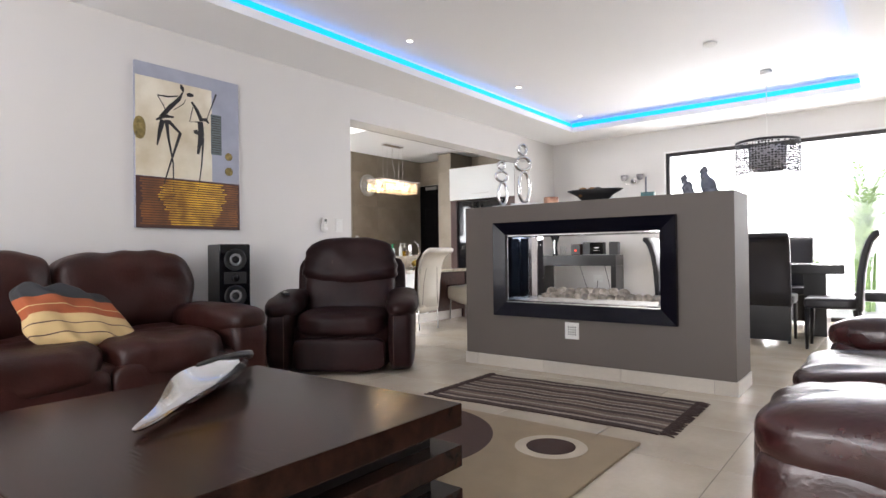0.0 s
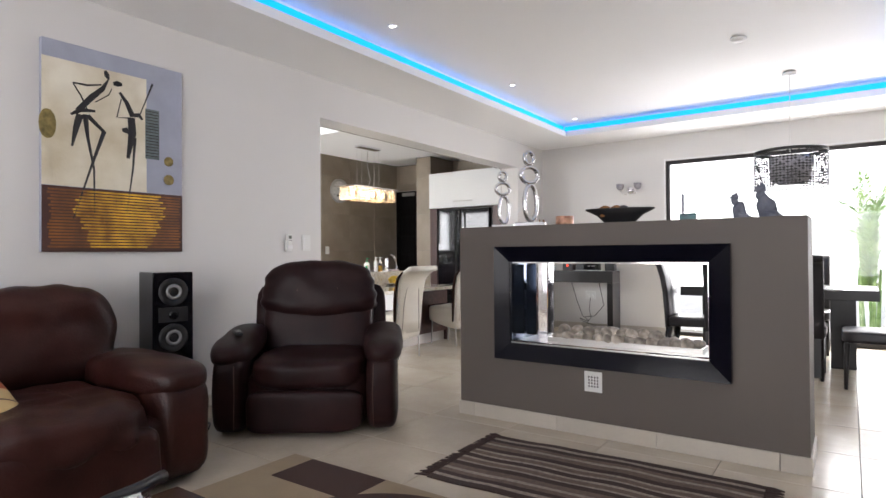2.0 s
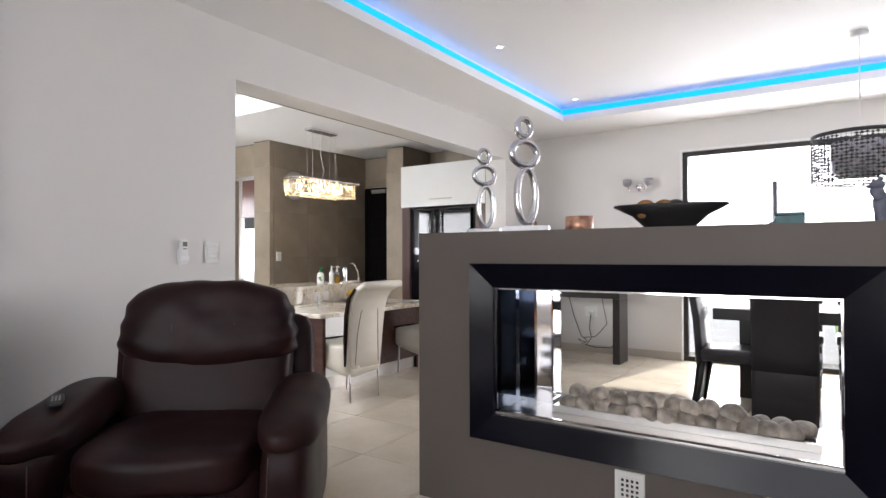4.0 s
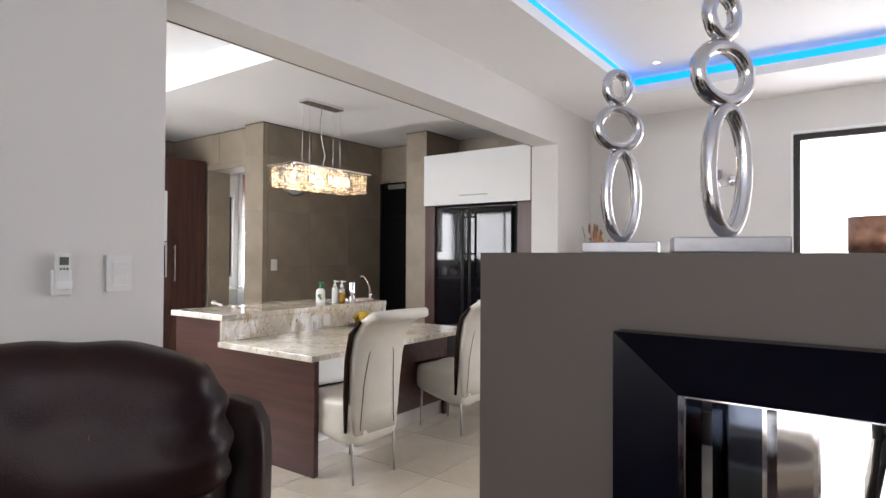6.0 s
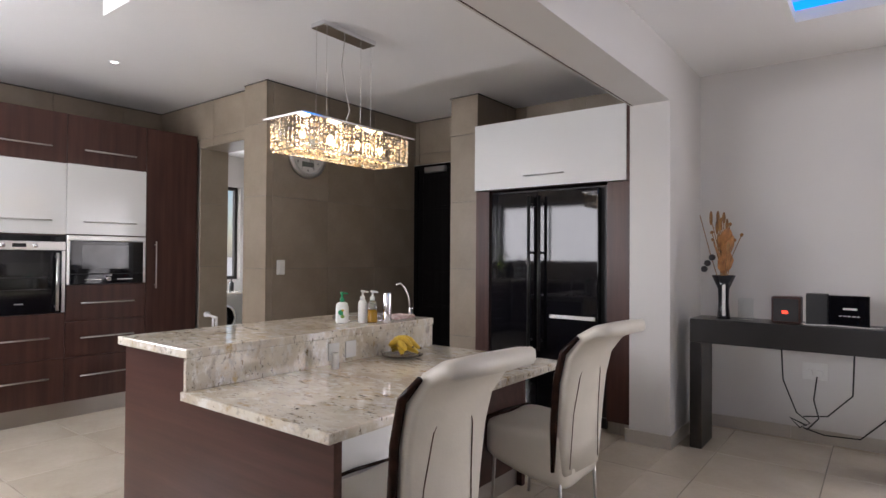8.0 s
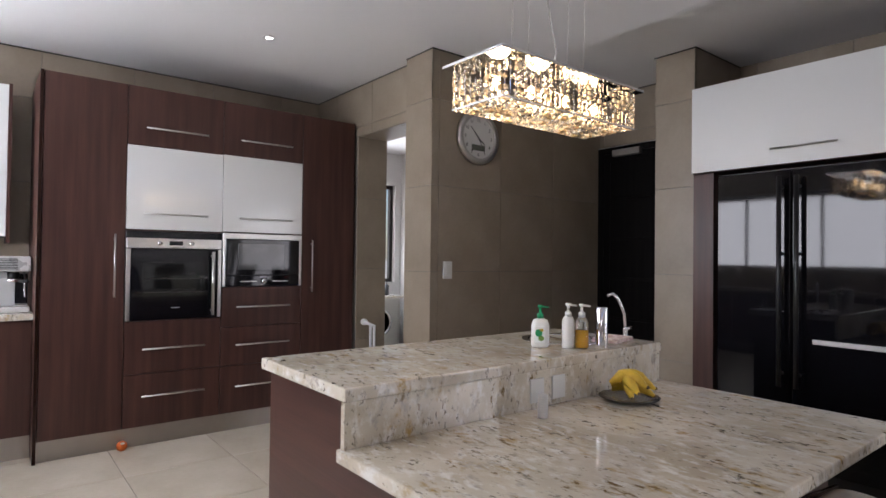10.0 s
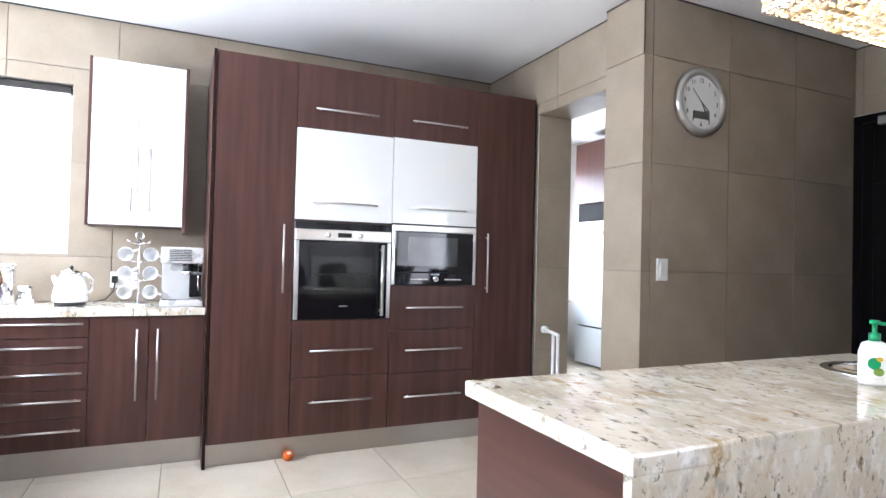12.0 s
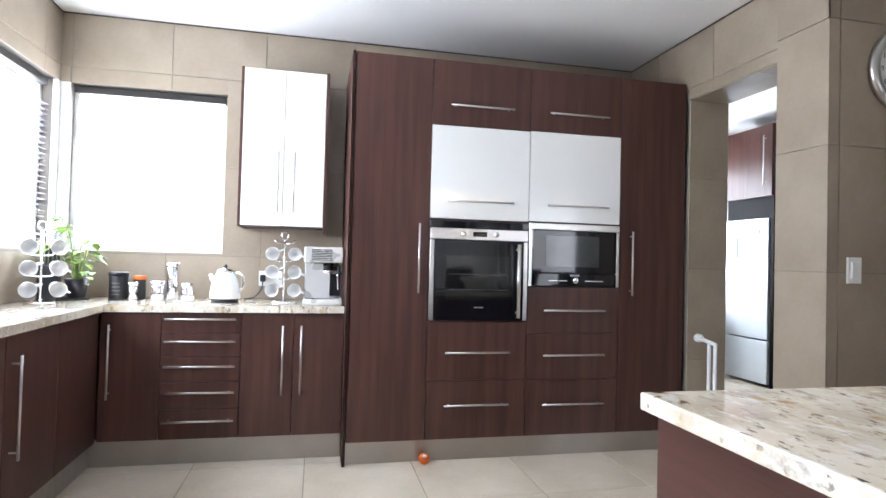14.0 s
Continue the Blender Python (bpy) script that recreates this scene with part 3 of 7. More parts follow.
unit(west(FX, 6.242), 0.455, 0.6, 0.13, TOP, [("door", 0, 0.455, 0.13, TOP, WOOD_V, ("v", 0.075, 1.18, 0.40))], "tall dark brown cabinet door beside the laundry doorway")

# base cabinets
BZ = 0.845
unit(west(BX, 4.277), 0.283, 0.56, 0.148, BZ, [("door", 0, 0.283, 0.148, BZ, WOOD_V, ("v", 0.045, 0.58, 0.39))], "narrow brown base cabinet beside the end panel")
unit(west(BX, 3.99), 0.287, 0.56, 0.148, BZ, [("door", 0, 0.287, 0.148, BZ, WOOD_V, ("v", 0.23, 0.58, 0.39))], "narrow brown base cabinet with an upright handle")
unit(west(BX, 3.575), 0.415, 0.56, 0.148, BZ, [("drawer", 0, 0.415, a, b, WOOD_V, ("h", 0.207, (a + b) / 2 + 0.02, 0.37)) for a, b in ((0.148, 0.313), (0.313, 0.46), (0.46, 0.60), (0.60, 0.734), (0.734, BZ))], "five shallow brown drawers in one base cabinet", group="")
unit(west(BX, 3.272), 0.303, 0.56, 0.148, BZ, [("door", 0, 0.303, 0.148, BZ, WOOD_V, ("v", 0.05, 0.58, 0.40))], "brown corner base cabinet door")
unit(pose(-6.74, 3.27, 0, 0, 0, 180), 0.94, 0.45, 0.148, BZ, [("door", 0, 0.46, 0.148, BZ, WOOD_V, ("v", 0.05, 0.56, 0.40)), ("filler", 0.46, 0.94, 0.148, BZ, WOOD_V, None)], "brown corner base cabinet with one upright handle", group="window base cabinets")
for n in range(2):
    unit(pose(-6.14 + 0.6 * n, 3.27, 0, 0, 0, 180), 0.598, 0.45, 0.148, BZ, [("door", 0, 0.598, 0.148, BZ, WOOD_V, ("v", 0.045, 0.56, 0.40))], "brown base cabinet below the kitchen window", group="window base cabinets")
wt = thing("worktop", 0, 0, 0, 0, "cream speckled granite worktop in the corner", "worktop")
part("slab", boxes((KX, BX + 0.022, KS, 4.56, BZ + 0.002, 0.885)), GRANITE, wt)
part("slab", boxes((BX + 0.022, -5.30, KS, 3.295, BZ + 0.002, 0.885)), GRANITE, wt)
# upper cabinet
u = unit(west(-7.93, 3.935), 0.49, 0.345, 1.352, 2.31, [("door", 0, 0.245, 1.352, 2.31, WHITEG, ("v", 0.215, 1.62, 0.37)), ("door", 0.245, 0.49, 1.352, 2.31, WHITEG, ("v", 0.31, 1.62, 0.37))], "white gloss double wall cabinet with brown sides", category="wall cabinet", group="")
part("side", cube(-0.016, 0.0, 0.002, 0.345, 1.345, 2.315), WOOD_V, u, "dark brown side")
part("side", cube(0.49, 0.508, -0.004, 0.345, 1.315, 2.315), WOOD_V, u, "dark brown side")

# oven
oven = thing("oven", FX, 5.03, 0, 90, "built-in oven with a steel control strip and a black glass door", "oven")
part("body", cube(0.004, 0.603, 0.01, 0.55, 0.819, 1.405), BLACKM, oven)
part("top_strip", cube(0.004, 0.603, -0.006, 0.009, 1.362, 1.404, 0.002), BLACKG, oven)
pn = part("control_panel", cube(0.004, 0.603, -0.012, 0.009, 1.294, 1.360, 0.003), STEEL, oven)
for x in (0.20, 0.40):
    part("knob", tube(bmesh.new(), [(x, -0.03, 1.328), (x, -0.012, 1.328)], 0.016, 20), CHROME, pn, "", True)
part("display", cube(0.26, 0.345, -0.0145, -0.0122, 1.315, 1.343), BLACKG, pn)
dr = part("door", cube(0.03, 0.577, -0.014, 0.009, 0.822, 1.290, 0.003), BLACKG, oven)
for a in ((0.004, 0.030), (0.578, 0.603)):
    part("frame", cube(a[0], a[1], -0.010, 0.009, 0.822, 1.290, 0.002), STEEL, dr)
part("inner_window", cube(0.10, 0.49, -0.0165, -0.0142, 0.94, 1.20, 0.001), material("oven_window", (0.010, 0.010, 0.010), 0.05, vary=0.4), dr)
part("badge", cube(0.275, 0.33, -0.0165, -0.0142, 0.895, 0.902), STEEL, dr)
for z in (1.0, 1.09):
    part("shelf_rail", boxes((0.115, 0.475, -0.0172, -0.0166, z, z + 0.004)), DARKFRAME, dr, "faint shelf line behind the glass")
bm = tube(bmesh.new(), [(0.535, -0.055, 0.84), (0.535, -0.055, 1.275)], 0.011, 12)
for z in (0.87, 1.245):
    tube(bm, [(0.535, -0.055, z), (0.535, -0.014, z)], 0.008)
part("handle", bm, STEEL, dr, "upright steel handle", True)

mw = thing("microwave", FX, 5.638, 0, 90, "built-in microwave with a steel frame and black glass", "microwave")
part("body", cube(0.004, 0.599, 0.01, 0.5, 1.030, 1.414), BLACKM, mw)
part("frame", cube(0.004, 0.599, -0.010, 0.009, 1.372, 1.412, 0.003), STEEL, mw)
for a in ((0.004, 0.024), (0.579, 0.599)):
    part("frame", cube(a[0], a[1], -0.010, 0.009, 1.030, 1.371, 0.002), STEEL, mw)
dr = part("door", cube(0.025, 0.578, -0.012, 0.009, 1.112, 1.370, 0.003), BLACKG, mw)
part("inner_window", cube(0.11, 0.46, -0.0145, -0.0122, 1.15, 1.34, 0.001), material("microwave_window", (0.035, 0.038, 0.038), 0.06, vary=0.3), dr)
pn = part("control_panel", cube(0.025, 0.578, -0.012, 0.009, 1.032, 1.108, 0.003), BLACKG, mw)
part("knob", tube(bmesh.new(), [(0.30, -0.032, 1.068), (0.30, -0.012, 1.068)], 0.018, 20), CHROME, pn, "", True)
part("display", cube(0.27, 0.33, -0.0145, -0.0122, 1.092, 1.104), LAMPSH, pn)
for x in (0.19, 0.43):
    part("key_strip", cube(x - 0.06, x + 0.06, -0.0145, -0.0122, 1.062, 1.068), STEEL, pn)

# niche: white flap, fridge
NYF = 7.90
u = unit(pose(-5.322, NYF, 0), 1.30, 0.55, 1.818, 2.368, [("door", 0, 1.30, 1.818, 2.368, WHITEG, ("h", 0.66, 1.908, 0.34))], "wide white gloss flap cabinet above the fridge", category="wall cabinet", group="")
part("side", cube(1.301, 1.322, -0.003, 0.55, 1.813, 2.373), WOOD_V, u, "dark brown side")
for x0, x1, y, words in ((-5.317, -5.185, NYF + 0.02, "dark brown panel on the fridge niche"), (-4.165, -4.0, NYF + 0.005, "broad dark brown panel beside the fridge")):
    ep = thing("side_panel", 0, 0, 0, 0, words, "panel", "niche panels")
    part("board", cube(x0, x1, y, 8.55, 0.09, 1.812, 0.001), WOOD_V, ep)
    part("plinth", cube(x0, x1, y + 0.03, 8.55, 0.0, 0.0895), PLINTHM, ep, "brushed metal foot")
fr = thing("fridge", -5.18, NYF - 0.01, 0, 0, "black glossy side-by-side fridge with long bar handles", "fridge")
part("body", cube(0.0, 1.01, 0.08, 0.62, 0.02, 1.80, 0.004), BLACKM, fr)
for x0, x1, hx in ((0.03, 0.447, 0.407), (0.455, 0.95, 0.497)):
    d = part("door", cube(x0, x1, 0.01, 0.078, 0.10, 1.782, 0.006, 2), BLACKG, fr)
    bm = tube(bmesh.new(), [(hx, -0.045, 0.55), (hx, -0.045, 1.74)], 0.013, 12)
    for z in (0.62, 1.30, 1.68):
        tube(bm, [(hx, -0.045, z), (hx, 0.012, z)], 0.010)
    part("handle", bm, BLACKM, d, "", True)
part("drawer_trim", cube(0.56, 0.93, 0.004, 0.012, 0.80, 0.828, 0.002), STEEL, fr, "thin steel trim")
part("plinth", cube(0.02, 1.0, 0.05, 0.078, 0.02, 0.095), BLACKM, fr)

# doors
dk = thing("door_1", -6.445, 8.44, 0, 0, "black wooden door with a closer at the top, closed", "door")
dk["kind"] = "structure"
part("door_frame", boxes((0.0, 0.05, 0, 0.03, 0, 2.20), (0.78, 0.835, 0, 0.03, 0, 2.20), (0.05, 0.78, 0, 0.03, 2.15, 2.20)), DOORB, dk)
lf1 = part("leaf", cube(0.052, 0.778, 0.008, 0.028, 0.005, 2.148, 0.002), DOORB, dk)
for k in range(6):
    part("board", cube(0.12, 0.71, 0.0005, 0.0078, 0.12 + 0.33 * k, 0.43 + 0.33 * k, 0.003), DOORB, lf1)
part("closer", cube(0.16, 0.42, -0.035, 0.006, 2.115, 2.17, 0.004), STEEL, dk, "silver door closer")
part("edge_trim", cube(-0.002, 0.837, -0.004, -0.0005, 2.2, 2.205), STEEL, dk)

# ---- island ----
IY0, IY1, BX0, BX1, BZT, TX1, TZT = 5.14, 6.75, -5.47, -4.85, 0.878, -3.97, 0.702
IPX = -4.17
isl = thing("kitchen_island", 0, 0, 0, 0, "kitchen island with brown wooden panels below granite tops", "kitchen island")
part("end_panel", boxes((BX0 + 0.04, BX1 - 0.024, IY0, IY0 + 0.035, 0.0, BZT - 0.041), (BX1 - 0.024, TX1 - 0.01, IY0, IY0 + 0.035, 0.0, TZT - 0.04)), WOOD_H, isl)
part("end_panel", boxes((BX0 + 0.04, BX1 - 0.024, IY1 - 0.06, IY1 - 0.025, 0.0, BZT - 0.041), (BX1 - 0.024, IPX, IY1 - 0.06, IY1 - 0.025, 0.0, TZT - 0.04)), WOOD_H, isl)
part("back_panel", boxes((BX0 + 0.05, BX0 + 0.08, IY0 + 0.036, IY1 - 0.061, 0.12, BZT - 0.041)), WOOD_H, isl)
part("door", boxes((IPX - 0.02, IPX, IY0 + 0.037, 5.90, 0.122, TZT - 0.042)), WHITEG, isl, "pale gloss cabinet front under the table top")
part("back_panel", boxes((IPX - 0.02, IPX, 5.903, IY1 - 0.062, 0.122, TZT - 0.042)), WOOD_H, isl)
part("plinth", cube(IPX - 0.05, IPX - 0.03, IY0 + 0.036, IY1 - 0.062, 0.0, 0.118), PLINTHM, isl, "brushed metal plinth")
bt = part("bar_top", cube(BX0, BX1 + 0.005, 5.118, IY1, BZT - 0.04, BZT, 0.006, 2), GRANITE, isl, "raised cream granite top")
part("splash", cube(BX1 - 0.022, BX1 - 0.001, 5.121, IY1 - 0.005, TZT + 0.0005, BZT - 0.0405, 0.001), GRANITE, isl, "granite upstand")
part("table_top", cube(BX1 - 0.03, TX1, 5.110, 6.78, TZT - 0.038, TZT, 0.006, 2), GRANITE, isl, "lower cream granite table top")
for y in (5.88, 6.0):
    pl = part("socket_plate", cube(BX1 - 0.0008, BX1 + 0.006, y, y + 0.075, TZT + 0.022, TZT + 0.11, 0.002), WHITEP, isl, "white socket plate")
sink = thing("sink", -5.15, 6.42, BZT + 0.001, 0, "round steel sink rim in the island top", "sink")
part("rim", lathe(bmesh.new(), [(0.17, 0), (0.185, 0.001), (0.185, 0.006), (0.16, 0.006), (0.15, 0.001)], seg=32, hollow=True), CHROME, sink, "", True)
bowl = thing("tap", -5.0, 6.70, BZT + 0.001, 0, "slim chrome tap with a swan neck", "tap")
part("base", lathe(bmesh.new(), [(0.022, 0), (0.022, 0.01), (0.012, 0.02), (0.012, 0.05)], seg=16), CHROME, bowl, "", True)
part("spout", tube(bmesh.new(), [(0, 0, 0.04), (0.0, -0.01, 0.12), (-0.01, -0.045, 0.19), (-0.02, -0.075, 0.215), (-0.03, -0.10, 0.205)], 0.007, 8), CHROME, bowl, "", True)
part("lever", tube(bmesh.new(), [(0, 0, 0.045), (0.0, 0.045, 0.05)], 0.008, 8), CHROME, bowl, "", True)


def bottle(name, x, y, z, prof, m, label, pump=None, pm=None, squash=1.0):
    b = thing(name, x, y, z, 38, label, "bottle")
    part("body", lathe(bmesh.new(), prof, seg=20, squash=squash), m, b, "", True)
    h = prof[-1][1]
    if pump:
        bm = lathe(bmesh.new(), [(0.014, h), (0.014, h + 0.02), (0.006, h + 0.022), (0.006, h + 0.045), (0.012, h + 0.046), (0.012, h + 0.056)], seg=12)
        tube(bm, [(0, 0, h + 0.05), (0.035, 0, h + 0.046)], 0.005, 6)
        part("pump", bm, pm, b, "", True)
    return b


b = bottle("soap_bottle", -5.06, 6.17, BZT + 0.001, [(0.032, 0), (0.038, 0.01), (0.038, 0.09), (0.03, 0.115), (0.014, 0.122)], WHITEP, "white hand soap bottle with a green pump on the granite", True, GREENP, 0.6)
part("label", cube(-0.022, 0.022, -0.0245, -0.0205, 0.020, 0.092, 0.002), REVEALP, b, "pale label")
part("leaf_print", cushion(bmesh.new(), (-0.004, -0.0248, 0.062), (0.015, 0.0012, 0.016), 2, 6), GREENP, b, "green print")
part("leaf_print", cushion(bmesh.new(), (0.006, -0.0250, 0.040), (0.012, 0.0012, 0.011), 2, 6), LEAF, b, "light green print")
part("label_patch", cushion(bmesh.new(), (0.008, -0.0252, 0.074), (0.008, 0.0012, 0.006), 2, 6), YELLOW, b, "yellow print")
bottle("lotion_bottle", -4.98, 6.255, BZT + 0.001, [(0.024, 0), (0.026, 0.005), (0.026, 0.115), (0.018, 0.13), (0.012, 0.132)], WHITEP, "slim white pump bottle on the granite", True, WHITEP)
b = bottle("soap_dispenser", -4.94, 6.295, BZT + 0.001, [(0.026, 0), (0.028, 0.005), (0.028, 0.11), (0.018, 0.128), (0.012, 0.13)], BOTTLEG, "clear pump bottle with amber soap", True, WHITEP)
part("soap", lathe(bmesh.new(), [(0.024, 0.004), (0.0255, 0.008), (0.0255, 0.075)], seg=20), AMBER, b, "amber liquid", True)
b = bottle("steel_flask", -4.895, 6.37, BZT + 0.001, [(0.026, 0), (0.027, 0.004), (0.027, 0.165), (0.024, 0.172)], CHROME, "tall mirror-bright steel flask")
cl = thing("folded_cloth", -5.0, 6.60, BZT + 0.001, 12, "folded pink and white dish cloth beside the tap", "cloth")
CL = material("pink_cloth", (0.62, 0.32, 0.32), 0.9, vary=0.3, scale=40, color2=(0.72, 0.66, 0.62))
for k in range(3):
    part("fold", cube(-0.06, 0.06, -0.10 + k * 0.004, 0.10 - k * 0.006, 0.0005 + k * 0.006, 0.0055 + k * 0.006, 0.002), CL, cl)
bt = bottle("small_canister", -4.75, 5.84, TZT + 0.001, [(0.017, 0), (0.018, 0.004), (0.018, 0.075), (0.016, 0.08)], WHITEP, "small white canister with a lilac lid on the table top")

# bananas on a plate
pl = thing("plate", -4.72, 6.31, TZT + 0.001, 0, "thin glass and pewter plate on the table top", "plate")
part("dish", lathe(bmesh.new(), [(0.05, 0), (0.06, 0.003), (0.116, 0.013), (0.116, 0.016), (0.06, 0.007), (0.0, 0.006)], seg=32), material("pewter", (0.16, 0.15, 0.13), 0.25, 0.8, vary=0.3, scale=40), pl, "", True)
bn = thing("banana_bunch", -4.72, 6.31, TZT + 0.014, 0, "bunch of ripe yellow bananas on a plate", "bananas")
random.seed(5)
for k in range(6):
    a = radians(-60 + 24 * k)
    pts, rs = [], []
    up = 0.012 + 0.02 * (k % 3)
    for t in range(9):
        s = t / 8
        r = 0.11 - 0.02 * math.sin(math.pi * s)
        ang = a + (s - 0.5) * 0.25
        reach = -0.08 + 0.17 * s
        pts.append((reach * math.cos(ang) + 0.0 * r, reach * math.sin(ang) * 0.9 + 0.02 * math.sin(3 * a), up + 0.035 * math.sin(math.pi * s)))
        rs.append(0.0225 * min(1, 0.35 + 2.6 * s, 0.3 + 2.6 * (1 - s)))
    f = part("banana", tube(bmesh.new(), pts, rs, 8), YELLOW, bn, "", True)
    part("tip", tube(bmesh.new(), [pts[-1], tuple(Vector(pts[-1]) * 1.08)], 0.006, 6), BROWNTIP, f)


# ---- crystal lamp over the island ----
kl = thing("crystal_pendant", -4.88, 6.005, 1.783, 0, "box-shaped crystal pendant lamp with warm bulbs over the island", "pendant lamp")
LX, LY, LH = 0.13, 0.375, 0.145
part("top_plate", cube(-LX - 0.025, LX + 0.025, -LY - 0.028, LY + 0.028, LH + 0.005, LH + 0.017, 0.002), CHROME, kl)
part("bottom_frame", boxes((-LX, LX, -LY, -LY + 0.006, 0, 0.006), (-LX, LX, LY - 0.006, LY, 0, 0.006), (-LX, -LX + 0.006, -LY + 0.006, LY - 0.006, 0, 0.006), (LX - 0.006, LX, -LY + 0.006, LY - 0.006, 0, 0.006)), CHROME, kl)
bm = bmesh.new()
for k in range(15):
    y = -LY + 0.03 + k * (2 * LY - 0.06) / 14
    tube(bm, [(-LX + 0.004, y, 0.003), (LX - 0.004, y, 0.003)], 0.0015, 4)
for sx in (-LX, LX):
    for k in range(30):
        y = -LY + 0.01 + k * (2 * LY - 0.02) / 29
        tube(bm, [(sx, y, 0.0), (sx, y, LH)], 0.0008, 4)
part("bead_wire", bm, CHROME, kl)["kind"] = "stuff"
random.seed(8)
beads, plates = bmesh.new(), bmesh.new()


def bead(cx, cy, cz, s, flat="z"):
    """A cut square bead with a pointed face on the side that it shows."""
    bm = plates if random.random() < 0.22 else beads
    hx, hy, hz = (s * 0.45, s, s * 0.85) if flat == "x" else (s, s * 0.45, s * 0.85) if flat == "y" else (s, s, s * 0.5)
    v = [bm.verts.new((cx + i * hx, cy + j * hy, cz + k * hz)) for i in (-1, 1) for j in (-1, 1) for k in (-1, 1)]
    axis = {"x": 0, "y": 1, "z": 2}[flat]
    for q in ((0, 1, 3, 2), (4, 6, 7, 5), (0, 4, 5, 1), (2, 3, 7, 6), (0, 2, 6, 4), (1, 5, 7, 3)):
        c = sum((v[k].co for k in q), Vector()) / 4
        d = c - Vector((cx, cy, cz))
        if abs(d[axis]) > 0.9 * (hx, hy, hz)[axis]:
            tip = bm.verts.new(c + d * 0.9)
            for k in range(4):
                bm.faces.new((v[q[k]], v[q[(k + 1) % 4]], tip))
        else:
            bm.faces.new([v[k] for k in q])


NZ = 7
for sx in (-LX, LX):
    for k in range(24):
        run = random.choice((0.95, 0.95, 0.75, 0.45))
        for j in range(NZ):
            if random.random() < run:
                bead(sx, -LY + 0.014 + k * (2 * LY - 0.028) / 23, 0.013 + j * (LH - 0.022) / (NZ - 1), 0.0085 if (k + j) % 3 else 0.0065, "x")
for sy in (-LY, LY):
    for k in range(8):
        for j in range(NZ):
            if random.random() < 0.82:
                bead(-LX + 0.014 + k * (2 * LX - 0.028) / 7, sy, 0.013 + j * (LH - 0.022) / (NZ - 1), 0.0085 if (k + j) % 3 else 0.0065, "y")
for k in range(24):
    for j in range(8):
        bead(-LX + 0.016 + j * (2 * LX - 0.032) / 7, -LY + 0.018 + k * (2 * LY - 0.036) / 23 + (0.008 if j % 2 else 0), random.uniform(0.004, 0.012), random.uniform(0.009, 0.012), "z")
part("crystal_bead", beads, CRYSTAL, kl, "cut crystal beads", False)["kind"] = "stuff"
part("mirror_bead", plates, material("gold_mirror", (0.84, 0.66, 0.42), 0.3, 1.0, vary=0.2, scale=60), kl, "small gilt mirror plates")["kind"] = "stuff"
for y in (-0.28, -0.10, 0.10, 0.28):
    part("bulb", cushion(bmesh.new(), (0, y, 0.09), (0.014, 0.014, 0.026), 2, 6), BULB, kl, "glowing warm bulb", True)
part("ceiling_plate", cube(-0.05, 0.05, -0.19, 0.19, 0.658, 0.685, 0.003), CHROME, kl)
for x, y in ((-0.04, -0.16), (0.04, -0.16), (-0.04, 0.16), (0.04, 0.16)):
    part("suspension_wire", tube(bmesh.new(), [(x, y, LH + 0.016), (x, y, 0.659)], 0.0012, 4), STEEL, kl)
part("cable", tube(bmesh.new(), [(0, 0.0, LH + 0.017), (0.02, 0.02, 0.27), (0.01, 0.0, 0.36), (0, -0.02, 0.5), (0, 0, 0.659)], 0.003, 6), STEEL, kl, "", True)
for y, power in ((-0.27, 4.0), (-0.06, 1.6), (0.2, 0.8)):
    lamp = new("lamp_light", bpy.data.lights.new("lamp_light", "POINT"))
    lamp.data.energy, lamp.data.color, lamp.data.shadow_soft_size = power, (1.0, 0.74, 0.45), 0.05
    lamp.location = (-4.88, 6.005 + y, 1.855)


def downlight(x, y, z, label):
    d = thing("downlight", x, y, z, 0, label, "downlight", "ceiling downlights")
    part("ring", lathe(bmesh.new(), [(0.024, -0.001), (0.038, -0.001), (0.038, -0.005), (0.026, -0.006)], seg=24, hollow=True), REVEALP, d, "", True)
    part("bulb", lathe(bmesh.new(), [(0.001, -0.002), (0.022, -0.002), (0.022, -0.0045), (0.001, -0.0055)], seg=16), DOWNL, d, "lit bulb", True)


downlight(-7.0, 5.73, 2.66, "small lit downlight in the kitchen ceiling")
for x, y in ((-2.69, 5.80), (-2.755, 7.60), (-2.69, 3.9), (-2.69, 2.0), (0.1, 7.60)):
    downlight(x, y, 2.83, "small downlight in the raised living room ceiling")
sm = thing("smoke_detector", -0.6, 5.74, 2.83, 0, "round white smoke detector on the ceiling", "smoke detector")
part("body", lathe(bmesh.new(), [(0.06, -0.001), (0.06, -0.012), (0.045, -0.026), (0.01, -0.028)], seg=28), WHITEP, sm, "", True)

# clock and switches
ck = thing("wall_clock", -6.446, 7.035, 2.105, 90, "round brushed metal wall clock with a white dial", "clock")
bm = bmesh.new()
FR = Matrix.Rotation(radians(90), 4, "X")
part("rim", lathe(bmesh.new(), [(0.155, 0.0), (0.19, 0.004), (0.188, 0.03), (0.155, 0.036), (0.148, 0.028)], seg=48, hollow=True), STEEL, ck, "broad brushed steel rim", True, FR)
part("dial", lathe(bmesh.new(), [(0.001, 0.004), (0.15, 0.004), (0.15, 0.018), (0.001, 0.018)], seg=40), WHITEP, ck, "", False, FR)
part("display", cube(-0.062, 0.062, -0.021, -0.0185, -0.092, -0.052), LCD, ck)
